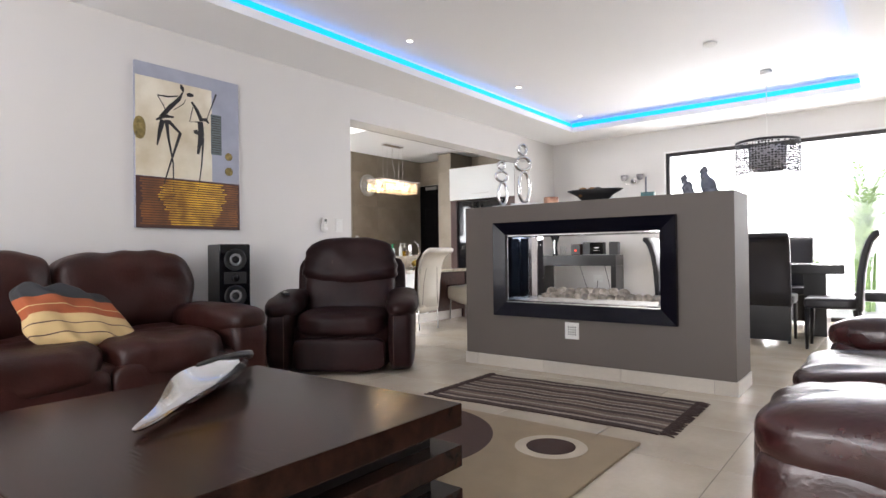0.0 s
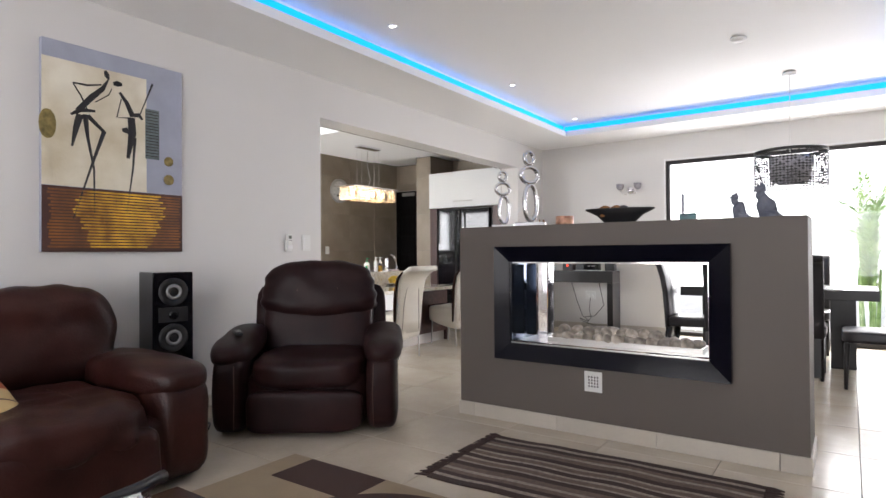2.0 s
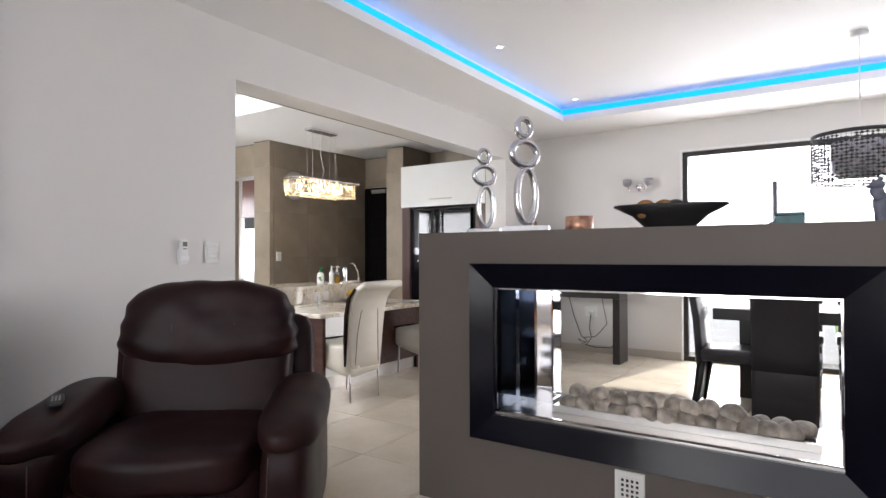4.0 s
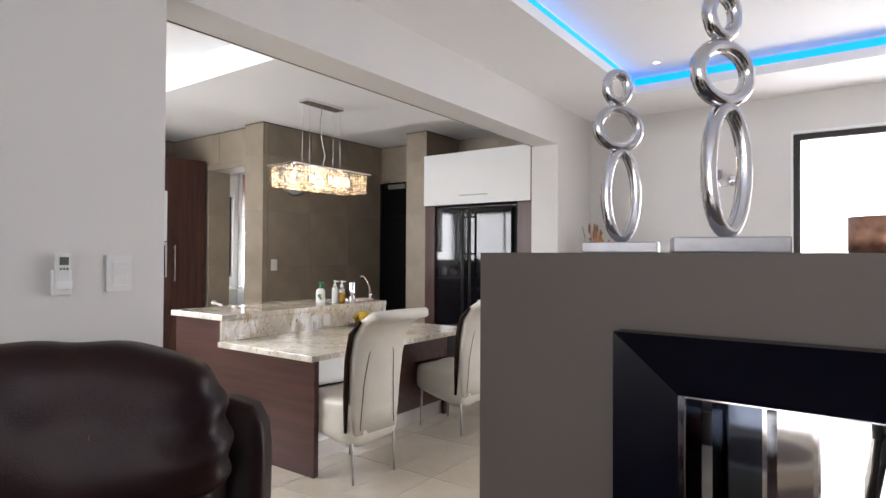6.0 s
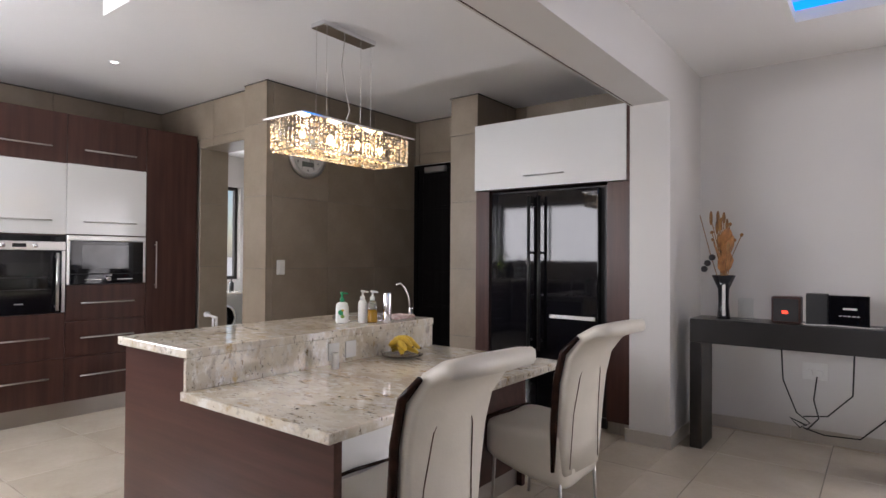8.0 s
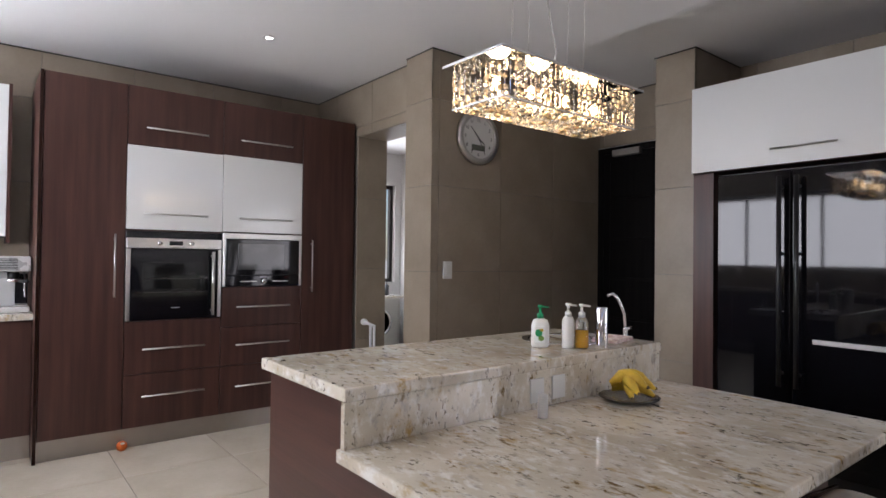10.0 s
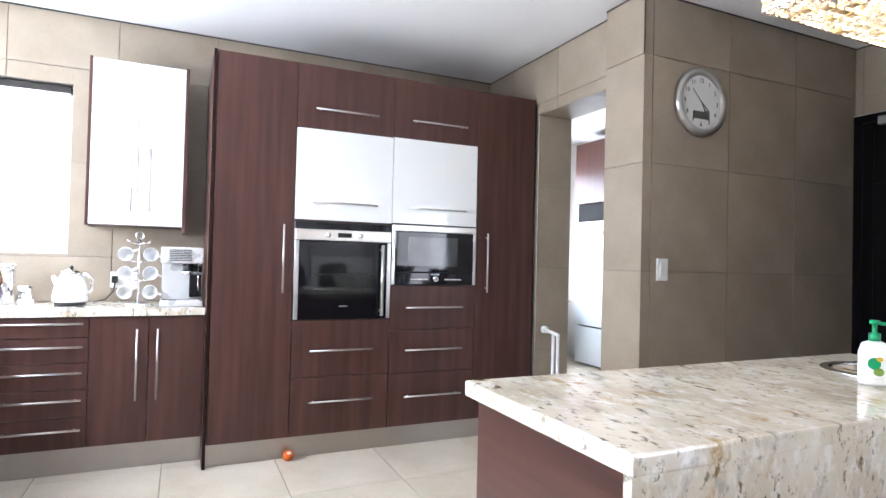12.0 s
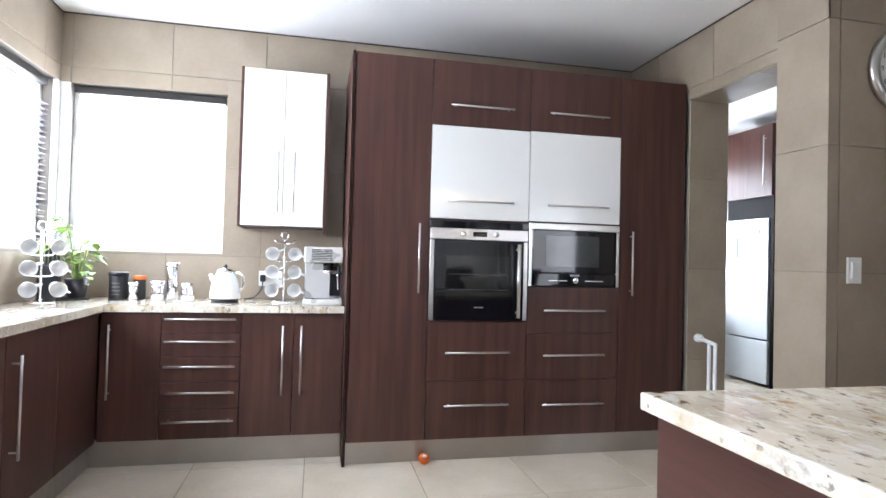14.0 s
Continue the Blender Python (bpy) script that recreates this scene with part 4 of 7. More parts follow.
for k in range(1, 13):
    a = radians(90 - 30 * k)
    cu = bpy.data.curves.new("numeral", "FONT")
    cu.body, cu.size, cu.align_x, cu.align_y, cu.extrude = str(k), 0.034, "CENTER", "CENTER", 0.0004
    tmp = bpy.data.objects.new("numeral", cu)
    me = bpy.data.meshes.new_from_object(tmp)
    bpy.data.objects.remove(tmp)
    me.materials.clear()
    me.materials.append(CANV_K)
    ob = new("numeral", me)
    ob.parent = ck
    ob.matrix_basis = pose(0.122 * math.cos(a), -0.0192, 0.122 * math.sin(a), 90, 0, 0)
for ang, ln, w in ((-38, 0.075, 0.005), (-60, 0.06, 0.006), (135, 0.10, 0.0035)):
    bm = cube(-0.012, ln, -0.0225, -0.0210, -w / 2, w / 2)
    part("pointer", bm, CANV_K, ck, "", False, Matrix.Rotation(radians(-ang), 4, "Y"))


def switch(x, y, z, rz, w, h, label, rockers=1):
    s = thing("light_switch", x, y, z, rz, label, "light switch")
    part("plate", cube(-w / 2, w / 2, -0.012, 0.0, -h / 2, h / 2, 0.002), WHITEP, s)
    part("surround", boxes((-w * 0.31, w * 0.31, -0.0145, -0.0122, -h * 0.34, h * 0.34)), REVEALP, s)
    for k in range(rockers):
        g = h * 0.62 / rockers
        part("rocker", cube(-w * 0.27, w * 0.27, -0.019, -0.0147, -h * 0.31 + k * g + 0.0012, -h * 0.31 + (k + 1) * g - 0.0012, 0.0015), WHITEP, s)
    return s


switch(-6.4465, 6.778, 1.171, 90, 0.075, 0.118, "white switch on the taupe tiles")
switch(WX, 3.927, 1.203, 90, 0.09, 0.134, "white switch with four rockers on the pale wall beside the opening", 4)
rc = thing("remote_holder", WX, 3.731, 1.20, 90, "white remote control in its wall holder", "remote control")
part("holder", cube(-0.03, 0.03, -0.022, 0, -0.07, 0.02, 0.004), WHITEP, rc)
part("remote", cube(-0.022, 0.022, -0.034, -0.008, -0.05, 0.075, 0.006, 2), WHITEP, rc)
part("display", cube(-0.014, 0.014, -0.0365, -0.0342, 0.035, 0.062), LCD, rc)
for k in range(3):
    part("key", cube(-0.013 + 0.010 * k, -0.006 + 0.010 * k, -0.0362, -0.0342, 0.018, 0.025, 0.0008), INK, rc, "small grey key")
part("lip", cube(-0.026, 0.026, -0.0365, -0.0345, -0.048, -0.02, 0.001), REVEALP, rc)

# ---- things on the kitchen worktop ----
CZ = 0.886
def mug(x, y, z, rx, ry, rz, group="hanging mugs", label="white mug hanging from the mug tree"):
    g = thing("mug", 0, 0, 0, 0, label, "mug", group)
    g.matrix_basis = pose(x, y, z, rx, ry, rz)
    part("cup", lathe(bmesh.new(), [(0.024, 0), (0.03, 0.002), (0.041, 0.075), (0.038, 0.075), (0.028, 0.006), (0.0, 0.005)], seg=20), PORCELAIN, g, "", True)
    part("handle", tube(bmesh.new(), [(0.037, 0, 0.06), (0.06, 0, 0.058), (0.066, 0, 0.038), (0.055, 0, 0.018), (0.032, 0, 0.016)], 0.0045, 6), PORCELAIN, g, "", True)


def mug_tree(x, y, rz):
    t = thing("mug_tree", x, y, CZ, rz, "chrome mug tree on the worktop", "mug tree")
    part("base", lathe(bmesh.new(), [(0.075, 0), (0.075, 0.006), (0.01, 0.009)], seg=28), CHROME, t, "", True)
    part("stem", tube(bmesh.new(), [(0, 0, 0.008), (0, 0, 0.39)], 0.006), CHROME, t, "", True)
    bm = ring(bmesh.new(), (0, 0, 0.41), 0.02, 0.025, 0.004, 16, 6)
    part("loop", bm, CHROME, t, "", True)
    for j, z in enumerate((0.14, 0.25, 0.36)):
        for s in (-1, 1):
            part("hook", tube(bmesh.new(), [(0, 0, z), (s * 0.05, 0, z + 0.006), (s * 0.06, 0, z + 0.025)], 0.004, 6), CHROME, t, "", True)
    m = t.matrix_basis
    for j, z in enumerate((0.14, 0.25, 0.36)):
        for s in (-1, 1):
            p = m @ Vector((s * 0.06, -0.02, z - 0.05))
            mug(p.x, p.y, p.z, 100, 20 * s, rz + 8 * s)


mug_tree(-7.98, 4.20, 90)
mug_tree(-7.70, 2.98, 120)
co = thing("coffee_machine", -7.93, 4.435, CZ, 90, "silver and black espresso machine on the worktop", "coffee machine")
CASING = material("silver_casing", (0.64, 0.64, 0.63), 0.28, 0.35, vary=0.04)
part("base", cube(-0.115, 0.115, -0.15, 0.13, 0, 0.035, 0.01, 2), CASING, co)
part("body", cube(-0.11, 0.11, -0.01, 0.13, 0.035, 0.25, 0.008, 2), CASING, co)
part("water_tank", cube(0.04, 0.105, -0.06, -0.0105, 0.05, 0.235, 0.006, 2), BLACKG, co)
part("top", cube(-0.115, 0.115, -0.13, 0.13, 0.25, 0.345, 0.01, 2), CASING, co)
part("vent", boxes(*[(-0.07, 0.05, -0.1325, -0.1302, 0.265 + k * 0.010, 0.270 + k * 0.010) for k in range(7)]), BLACKM, co)
part("group_head", lathe(bmesh.new(), [(0.03, 0.19), (0.032, 0.25)], 0.03, -0.07, 0, 20), BLACKM, co, "", True)
part("portafilter", tube(bmesh.new(), [(0.03, -0.07, 0.185), (0.03, -0.07, 0.205)], 0.034, 20), CHROME, co, "", True)
part("grip", tube(bmesh.new(), [(0.06, -0.09, 0.195), (0.10, -0.15, 0.19)], 0.011, 10), BLACKM, co, "", True)
part("steam_wand", tube(bmesh.new(), [(0.085, -0.08, 0.25), (0.09, -0.09, 0.09)], 0.005, 8), CHROME, co, "", True)
part("drip_tray", cube(-0.10, 0.10, -0.145, -0.02, 0.0355, 0.045, 0.002), CHROME, co)
kt = thing("kettle", -7.97, 3.86, CZ, 70, "white enamel kettle with ribbed sides and a dark base", "kettle")
part("base", lathe(bmesh.new(), [(0.075, 0), (0.078, 0.004), (0.078, 0.016), (0.07, 0.018)], seg=32), BLACKM, kt, "", True)
part("body", lathe(bmesh.new(), [(0.086, 0.02), (0.090, 0.03), (0.086, 0.07), (0.078, 0.11), (0.064, 0.15), (0.050, 0.175)], seg=32), PORCELAIN, kt, "", True)
part("lid", lathe(bmesh.new(), [(0.052, 0.175), (0.048, 0.19), (0.02, 0.20), (0.006, 0.203)], seg=24), CHROME, kt, "", True)
part("knob", lathe(bmesh.new(), [(0.006, 0.20), (0.012, 0.212), (0.006, 0.225)], seg=14), BLACKM, kt, "", True)
part("handle", tube(bmesh.new(), [(0.055, 0, 0.17), (0.09, 0, 0.178), (0.115, 0, 0.15), (0.112, 0, 0.09), (0.085, 0, 0.06)], 0.009, 10), CHROME, kt, "", True)
part("spout", tube(bmesh.new(), [(-0.065, 0, 0.11), (-0.088, 0, 0.14), (-0.098, 0, 0.165)], [0.02, 0.014, 0.010], 10), PORCELAIN, kt, "", True)


def jar(name, x, y, prof, m, label, lidm=None):
    j = thing(name, x, y, CZ, 0, label, "jar")
    part("body", lathe(bmesh.new(), prof, seg=22), m, j, "", True)
    r, h = prof[-2][0], prof[-1][1]
    if lidm:
        part("lid", lathe(bmesh.new(), [(r + 0.002, h), (r + 0.003, h + 0.005), (r + 0.003, h + 0.022), (r, h + 0.025)], seg=22), lidm, j, "", True)
    return j


j = jar("storage_jar", -8.06, 3.245, [(0.05, 0), (0.052, 0.005), (0.052, 0.135), (0.05, 0.14)], BLACKM, "dark jar with white lettering bars", BLACKM)
part("label", boxes(*[(0.0525, 0.0535, -0.022, 0.022, 0.03 + k * 0.022, 0.036 + k * 0.022) for k in range(4)]), INK, j)
jar("spice_jar", -8.02, 3.335, [(0.02, 0), (0.03, 0.01), (0.018, 0.04), (0.028, 0.06), (0.026, 0.08)], CHROME, "small bright steel spice jar", CHROME)
jar("storage_jar", -8.10, 3.35, [(0.032, 0), (0.034, 0.005), (0.034, 0.115), (0.032, 0.12)], BLACKM, "dark jar with an orange lid", ORANGE)
jar("storage_jar", -8.10, 3.45, [(0.03, 0), (0.032, 0.005), (0.032, 0.08), (0.03, 0.085)], BLUESTONE, "small blue tin on the worktop")
jar("steel_flask", -8.08, 3.54, [(0.034, 0), (0.036, 0.005), (0.036, 0.195), (0.034, 0.20)], CHROME, "tall steel coffee press", CHROME)
jar("steel_canister", -8.0, 3.475, [(0.034, 0), (0.036, 0.005), (0.036, 0.085), (0.034, 0.09)], CHROME, "small steel canister with a lid", CHROME)
jar("milk_jug", -8.03, 3.635, [(0.034, 0), (0.040, 0.01), (0.040, 0.05), (0.033, 0.075), (0.038, 0.105)], CHROME, "steel milk jug on the worktop")
so = thing("spoon", -7.93, 3.56, CZ, 60, "steel spoon on the worktop", "spoon")
part("stem", tube(bmesh.new(), [(0, 0, 0.004), (0.09, 0, 0.006)], 0.0035, 6), CHROME, so, "", True)
part("cup", cushion(bmesh.new(), (0.105, 0, 0.006), (0.02, 0.013, 0.004), 2, 5), CHROME, so, "", True)
sk = thing("wall_socket", KX + 0.009, 4.10, 1.02, 90, "white double socket with a black plug", "socket")
part("plate", cube(-0.075, 0.075, -0.01, 0, -0.05, 0.05, 0.003), WHITEP, sk)
part("plug", cube(-0.065, -0.03, -0.045, -0.0105, -0.02, 0.025, 0.006, 2), BLACKM, sk)
part("cable", tube(bmesh.new(), [(-0.045, -0.04, -0.02), (-0.05, -0.06, -0.07), (-0.09, -0.09, -0.12), (-0.15, -0.13, -0.130)], 0.004, 6), BLACKM, sk, "black cable", True)
sk2 = thing("wall_socket", KX + 0.009, 4.42, 1.02, 90, "white socket behind the coffee machine", "socket")
part("plate", cube(-0.06, 0.06, -0.01, 0, -0.05, 0.05, 0.003), WHITEP, sk2)

kb = thing("knife_block", -7.92, 2.93, CZ, 100, "dark wire knife rack with black handled knives", "knife block")
part("block", cube(-0.05, 0.05, -0.04, 0.05, 0, 0.20, 0.006), BLACKM, kb)
for k in range(5):
    part("knife", cube(-0.045 + k * 0.02, -0.032 + k * 0.02, 0.0, 0.022, 0.20, 0.30 + 0.012 * (k % 2), 0.004), BLACKM, kb, "black knife handle")

pt = thing("potted_plant", -8.06, 3.02, CZ, 0, "leafy green plant in a square dark pot in the corner", "potted plant")
part("saucer", lathe(bmesh.new(), [(0.06, 0), (0.075, 0.008), (0.07, 0.008)], seg=24), TERRA, pt, "", True)
part("pot", lathe(bmesh.new(), [(0.045, 0.008), (0.05, 0.012), (0.066, 0.12), (0.06, 0.12), (0.05, 0.10)], seg=20), TERRA, pt, "", True)
random.seed(11)
stems, leaves = bmesh.new(), bmesh.new()
def leaf(bm, base, way, size, droop=0.3):
    way = Vector(way).normalized()
    side = way.cross(Vector((0, 0, 1)))
    side = side.normalized() if side.length > 0.05 else Vector((1, 0, 0))
    rows = []
    for s, w in ((0, 0.0), (0.25, 0.30), (0.55, 0.36), (0.85, 0.16), (1.0, 0.0)):
        c = Vector(base) + way * size * s - Vector((0, 0, droop * size * s * s))
        if w:
            rows.append([bm.verts.new(c - side * w * size), bm.verts.new(c - Vector((0, 0, 0.06 * size))), bm.verts.new(c + side * w * size)])
        else:
            rows.append([bm.verts.new(c)])
    for a, b in zip(rows, rows[1:]):
        if len(a) == 1:
            bm.faces.new((a[0], b[0], b[1])), bm.faces.new((a[0], b[1], b[2]))
        elif len(b) == 1:
            bm.faces.new((a[0], a[1], b[0])), bm.faces.new((a[1], a[2], b[0]))
        else:
            bm.faces.new((a[0], a[1], b[1], b[0])), bm.faces.new((a[1], a[2], b[2], b[1]))
for k in range(16):
    a, h, r = random.uniform(0, 6.28), random.uniform(0.10, 0.36), random.uniform(0.02, 0.15)
    top = Vector((r * math.cos(a), r * math.sin(a), 0.12 + h))
    tube(stems, [(0.01 * math.cos(a), 0.01 * math.sin(a), 0.10), tuple(top * 0.6 + Vector((0, 0, 0.07))), tuple(top)], 0.003, 5)
    for j in range(5):
        b = a + random.uniform(-1.6, 1.6)
        leaf(leaves, top - Vector((0, 0, 0.05 * j * random.random())), (math.cos(b), math.sin(b), random.uniform(-0.2, 0.6)), random.uniform(0.05, 0.085), 0.5)
part("stems", stems, LEAF, pt)
part("leaves", leaves, LEAF, pt, "heart-shaped leaves")["kind"] = "stuff"

# blinds
bl = thing("roller_blind", KX - 0.02, 2.88, 2.165, 90, "dark blind rolled up at the top of the window", "blind", "kitchen blinds")
part("roll", cube(0, 0.90, -0.0, 0.05, 0.0, 0.045, 0.004), DARKFRAME, bl)
bl = thing("roller_blind", -8.18, KS - 0.02, 2.165, 180, "dark blind rolled up at the top of the corner window", "blind", "kitchen blinds")
part("roll", cube(-2.8, 0, 0.0, 0.05, 0.0, 0.045, 0.004), DARKFRAME, bl)
vb = thing("venetian_blind", -8.20, KS - 0.01, 1.20, 0, "grey venetian blind with open slats in the corner", "blind")
for k in range(26):
    part("slat", cube(0.0, 0.13, -0.055, -0.012, k * 0.034, k * 0.034 + 0.003), LAMPSH, vb)
part("cord", tube(bmesh.new(), [(0.11, -0.03, 0.0), (0.11, -0.03, 0.9)], 0.002, 5), WHITEP, vb)

bo = thing("orange_ball", FX + 0.02, 5.03, 0.032, 0, "small orange and white ball on the floor at the kickboard", "ball")
part("ball", cushion(bmesh.new(), (0, 0, 0), (0.032, 0.032, 0.032), 2, 8), ORANGE, bo, "", True)
part("spot", cushion(bmesh.new(), (0.019, 0, 0.018), (0.010, 0.014, 0.010), 2, 5), WHITEP, bo, "white spot", True)

# laundry
lf = thing("tall_fridge", -9.76, 8.75, 0, 0, "silver fridge-freezer in the laundry", "fridge")
SILV = material("silver_enamel", (0.62, 0.66, 0.70), 0.3, 0.3, vary=0.03)
part("body", cube(0, 0.62, 0.05, 0.34, 0.02, 1.68, 0.005), BLACKM, lf)
part("door", cube(0, 0.6, 0, 0.048, 0.47, 1.68, 0.008, 2), SILV, lf)
part("freezer_door", cube(0, 0.6, 0, 0.048, 0.03, 0.455, 0.008, 2), SILV, lf)
part("magnet", cube(0.16, 0.19, -0.006, -0.001, 1.28, 1.5, 0.002), BLACKM, lf, "dark strip magnet")
part("magnet", cube(0.42, 0.50, -0.005, -0.001, 1.52, 1.57, 0.002), REDB, lf, "small red magnet")
unit(pose(-9.80, 8.75, 0), 0.68, 0.34, 1.90, 2.62, [("door", 0, 0.68, 1.90, 2.62, WOOD_V, ("v", 0.60, 2.26, 0.5))], "brown wall cabinet above the laundry fridge", group="")
ws = thing("washing_machine", -9.99, 8.19, 0, 90, "white front-loading washing machine", "washing machine")
part("body", cube(0, 0.6, 0, 0.38, 0.01, 0.70, 0.01, 2), WHITEP, ws)
part("door_ring", ring(bmesh.new(), (0.3, -0.008, 0.38), 0.17, 0.17, 0.022, 32, 8), CHROME, ws, "", True)
part("porthole", tube(bmesh.new(), [(0.3, 0.0, 0.38), (0.3, -0.006, 0.38)], 0.15, 28), BLACKG, ws, "", True)
solo("laundry_worktop", cube(-10.395, -9.80, 8.15, 8.80, 0.715, 0.745, 0.003), GRANITE, 0, 0, 0, 0, "pale speckled worktop above the washing machine", "worktop")
sb = thing("soap_dispenser", -10.08, 8.66, 0.746, 0, "dark pump bottle on the laundry worktop", "bottle")
part("body", lathe(bmesh.new(), [(0.032, 0), (0.034, 0.004), (0.034, 0.12), (0.012, 0.135), (0.012, 0.15)], seg=16), BLACKM, sb, "", True)
part("pump", tube(bmesh.new(), [(0, 0, 0.15), (0, 0, 0.185), (0.0, -0.04, 0.183)], 0.006, 6), BLACKM, sb, "", True)
# Dark side board, plus a board that paints the shade above the fridge.
solo("fridge_dark_boards", boxes((-9.135, -9.10, 8.76, 9.09, 0.0, 1.90), (-9.80, -9.135, 8.80, 8.82, 1.69, 1.898)), DOORB, 0, 0, 0, 0, "dark board beside the laundry fridge and one as shade in the gap above", "panel")
sg = thing("safety_gate", -7.42, KN + 0.06, 0, 0, "white metal safety gate folded against the doorway", "safety gate")
for x in (0.0, 0.055):
    part("bar", tube(bmesh.new(), [(x, 0, 0.04), (x, 0, 0.70)], 0.011, 8), REVEALP, sg, "", True)
part("rail", tube(bmesh.new(), [(-0.11, 0, 0.72), (0.06, 0, 0.70)], 0.013, 8), REVEALP, sg, "", True)
part("rail", tube(bmesh.new(), [(-0.11, 0, 0.05), (0.06, 0, 0.05)], 0.013, 8), REVEALP, sg, "", True)
part("knob", tube(bmesh.new(), [(-0.118, 0, 0.72), (-0.085, 0, 0.72)], 0.026, 12), REVEALP, sg, "", True)


# ---- fireplace wall ----
FY0, FY1, FXL, FXR, FH = 3.90, 4.32, -2.095, -0.05, 1.28
OX0, OX1, OZ0, OZ1 = -1.80, -0.39, 0.415, 1.145
IX0, IX1, IZ0, IZ1 = -1.70, -0.50, 0.52, 1.045
fw = tagged(new("fireplace_wall", finish("fireplace_wall", boxes((FXL, IX0 - 0.02, FY0, FY1, 0, FH), (IX1 + 0.02, FXR, FY0, FY1, 0, FH), (IX0 - 0.02, IX1 + 0.02, FY0, FY1, 0, IZ0 - 0.02), (IX0 - 0.02, IX1 + 0.02, FY0, FY1, IZ1 + 0.02, FH)), GREYP, False)), "low grey-brown painted wall that holds a see-through fireplace", kind="structure")
ff = thing("fireplace", 0, 0, 0, 0, "black framed see-through gas fireplace with white pebbles", "fireplace")


def mitred(bm, y, s):
    """Four mitred bars that slope inwards, as a frame on one side."""
    o = [(OX0, OZ0), (OX1, OZ0), (OX1, OZ1), (OX0, OZ1)]
    i = [(IX0, IZ0), (IX1, IZ0), (IX1, IZ1), (IX0, IZ1)]
    for k in range(4):
        a, b, c, d = o[k], o[(k + 1) % 4], i[(k + 1) % 4], i[k]
        front = [bm.verts.new((a[0], y - s * 0.045, a[1])), bm.verts.new((b[0], y - s * 0.045, b[1])), bm.verts.new((c[0], y - s * 0.020, c[1])), bm.verts.new((d[0], y - s * 0.020, d[1]))]
        back = [bm.verts.new((a[0], y - s * 0.002, a[1])), bm.verts.new((b[0], y - s * 0.002, b[1])), bm.verts.new((c[0], y + s * 0.0, c[1])), bm.verts.new((d[0], y + s * 0.0, d[1]))]
        bm.faces.new(front), bm.faces.new(back[::-1])
        for q in range(4):
            bm.faces.new((front[q], back[q], back[(q + 1) % 4], front[(q + 1) % 4]))
    return bm


part("frame", mitred(bmesh.new(), FY0, 1), FRAMEB, ff, "black glossy mitred frame")
part("frame", mitred(bmesh.new(), FY1, -1), FRAMEB, ff, "black glossy mitred frame")
for r in ((IX0 - 0.018, IX0, FY0 + 0.002, FY1 - 0.002, IZ0, IZ1), (IX1, IX1 + 0.018, FY0 + 0.002, FY1 - 0.002, IZ0, IZ1), (IX0 - 0.018, IX1 + 0.018, FY0 + 0.002, FY1 - 0.002, IZ1, IZ1 + 0.018)):
    part("lining", cube(*r), SMOKED if r[1] < -1.0 else FRAMEB, ff, "dark glass lining")
part("floor_plate", cube(IX0 - 0.018, IX1 + 0.018, FY0 + 0.002, FY1 - 0.002, IZ0 - 0.018, IZ0 + 0.006), STEEL, ff, "bright steel floor plate")
for r in ((-1.60, -1.593, 4.07, 4.16, IZ0 + 0.006, IZ1), (-1.522, -1.515, 4.07, 4.16, IZ0 + 0.006, IZ1), (-1.593, -1.522, 4.153, 4.16, IZ0 + 0.006, IZ1)):
    part("flue_panel", cube(*r), CHROME, ff, "mirror-bright flue panel")
part("side_glass", cube(-1.69, -1.60, 4.105, 4.111, IZ0 + 0.03, IZ1 - 0.02), SMOKED, ff, "dark glass beside the flue")
part("edge_trim", boxes((IX0, IX1, FY0 + 0.004, FY0 + 0.012, IZ1 - 0.008, IZ1), (IX0, IX1, FY0 + 0.004, FY0 + 0.012, IZ0 + 0.006, IZ0 + 0.014), (IX0, IX0 + 0.006, FY0 + 0.004, FY0 + 0.012, IZ0 + 0.014, IZ1 - 0.008), (IX1 - 0.006, IX1, FY0 + 0.004, FY0 + 0.012, IZ0 + 0.014, IZ1 - 0.008)), CHROME, ff, "thin chrome edge")
part("edge_trim", boxes((IX0, IX1, FY1 - 0.012, FY1 - 0.004, IZ1 - 0.008, IZ1), (IX0, IX1, FY1 - 0.012, FY1 - 0.004, IZ0 + 0.006, IZ0 + 0.018), (IX0, IX0 + 0.006, FY1 - 0.012, FY1 - 0.004, IZ0 + 0.018, IZ1 - 0.008)), CHROME, ff, "thin chrome edge")
part("tray", boxes((-1.50, -0.56, 4.03, 4.045, IZ0 + 0.007, IZ0 + 0.035), (-1.50, -0.56, 4.195, 4.21, IZ0 + 0.007, IZ0 + 0.035), (-1.50, -1.485, 4.045, 4.195, IZ0 + 0.007, IZ0 + 0.035), (-0.575, -0.56, 4.045, 4.195, IZ0 + 0.007, IZ0 + 0.035), (-1.485, -0.575, 4.045, 4.195, IZ0 + 0.007, IZ0 + 0.012)), STEEL, ff, "steel burner tray")
random.seed(21)
stones = []
for k in range(5):
    bm = cushion(bmesh.new(), (0, 0, 0), (0.054 - 0.004 * k, 0.042, 0.031 + 0.002 * k), 2.3, 6, 0.004, seed=k)
    stones.append(finish("pebble", bm, PEBBLE, True))
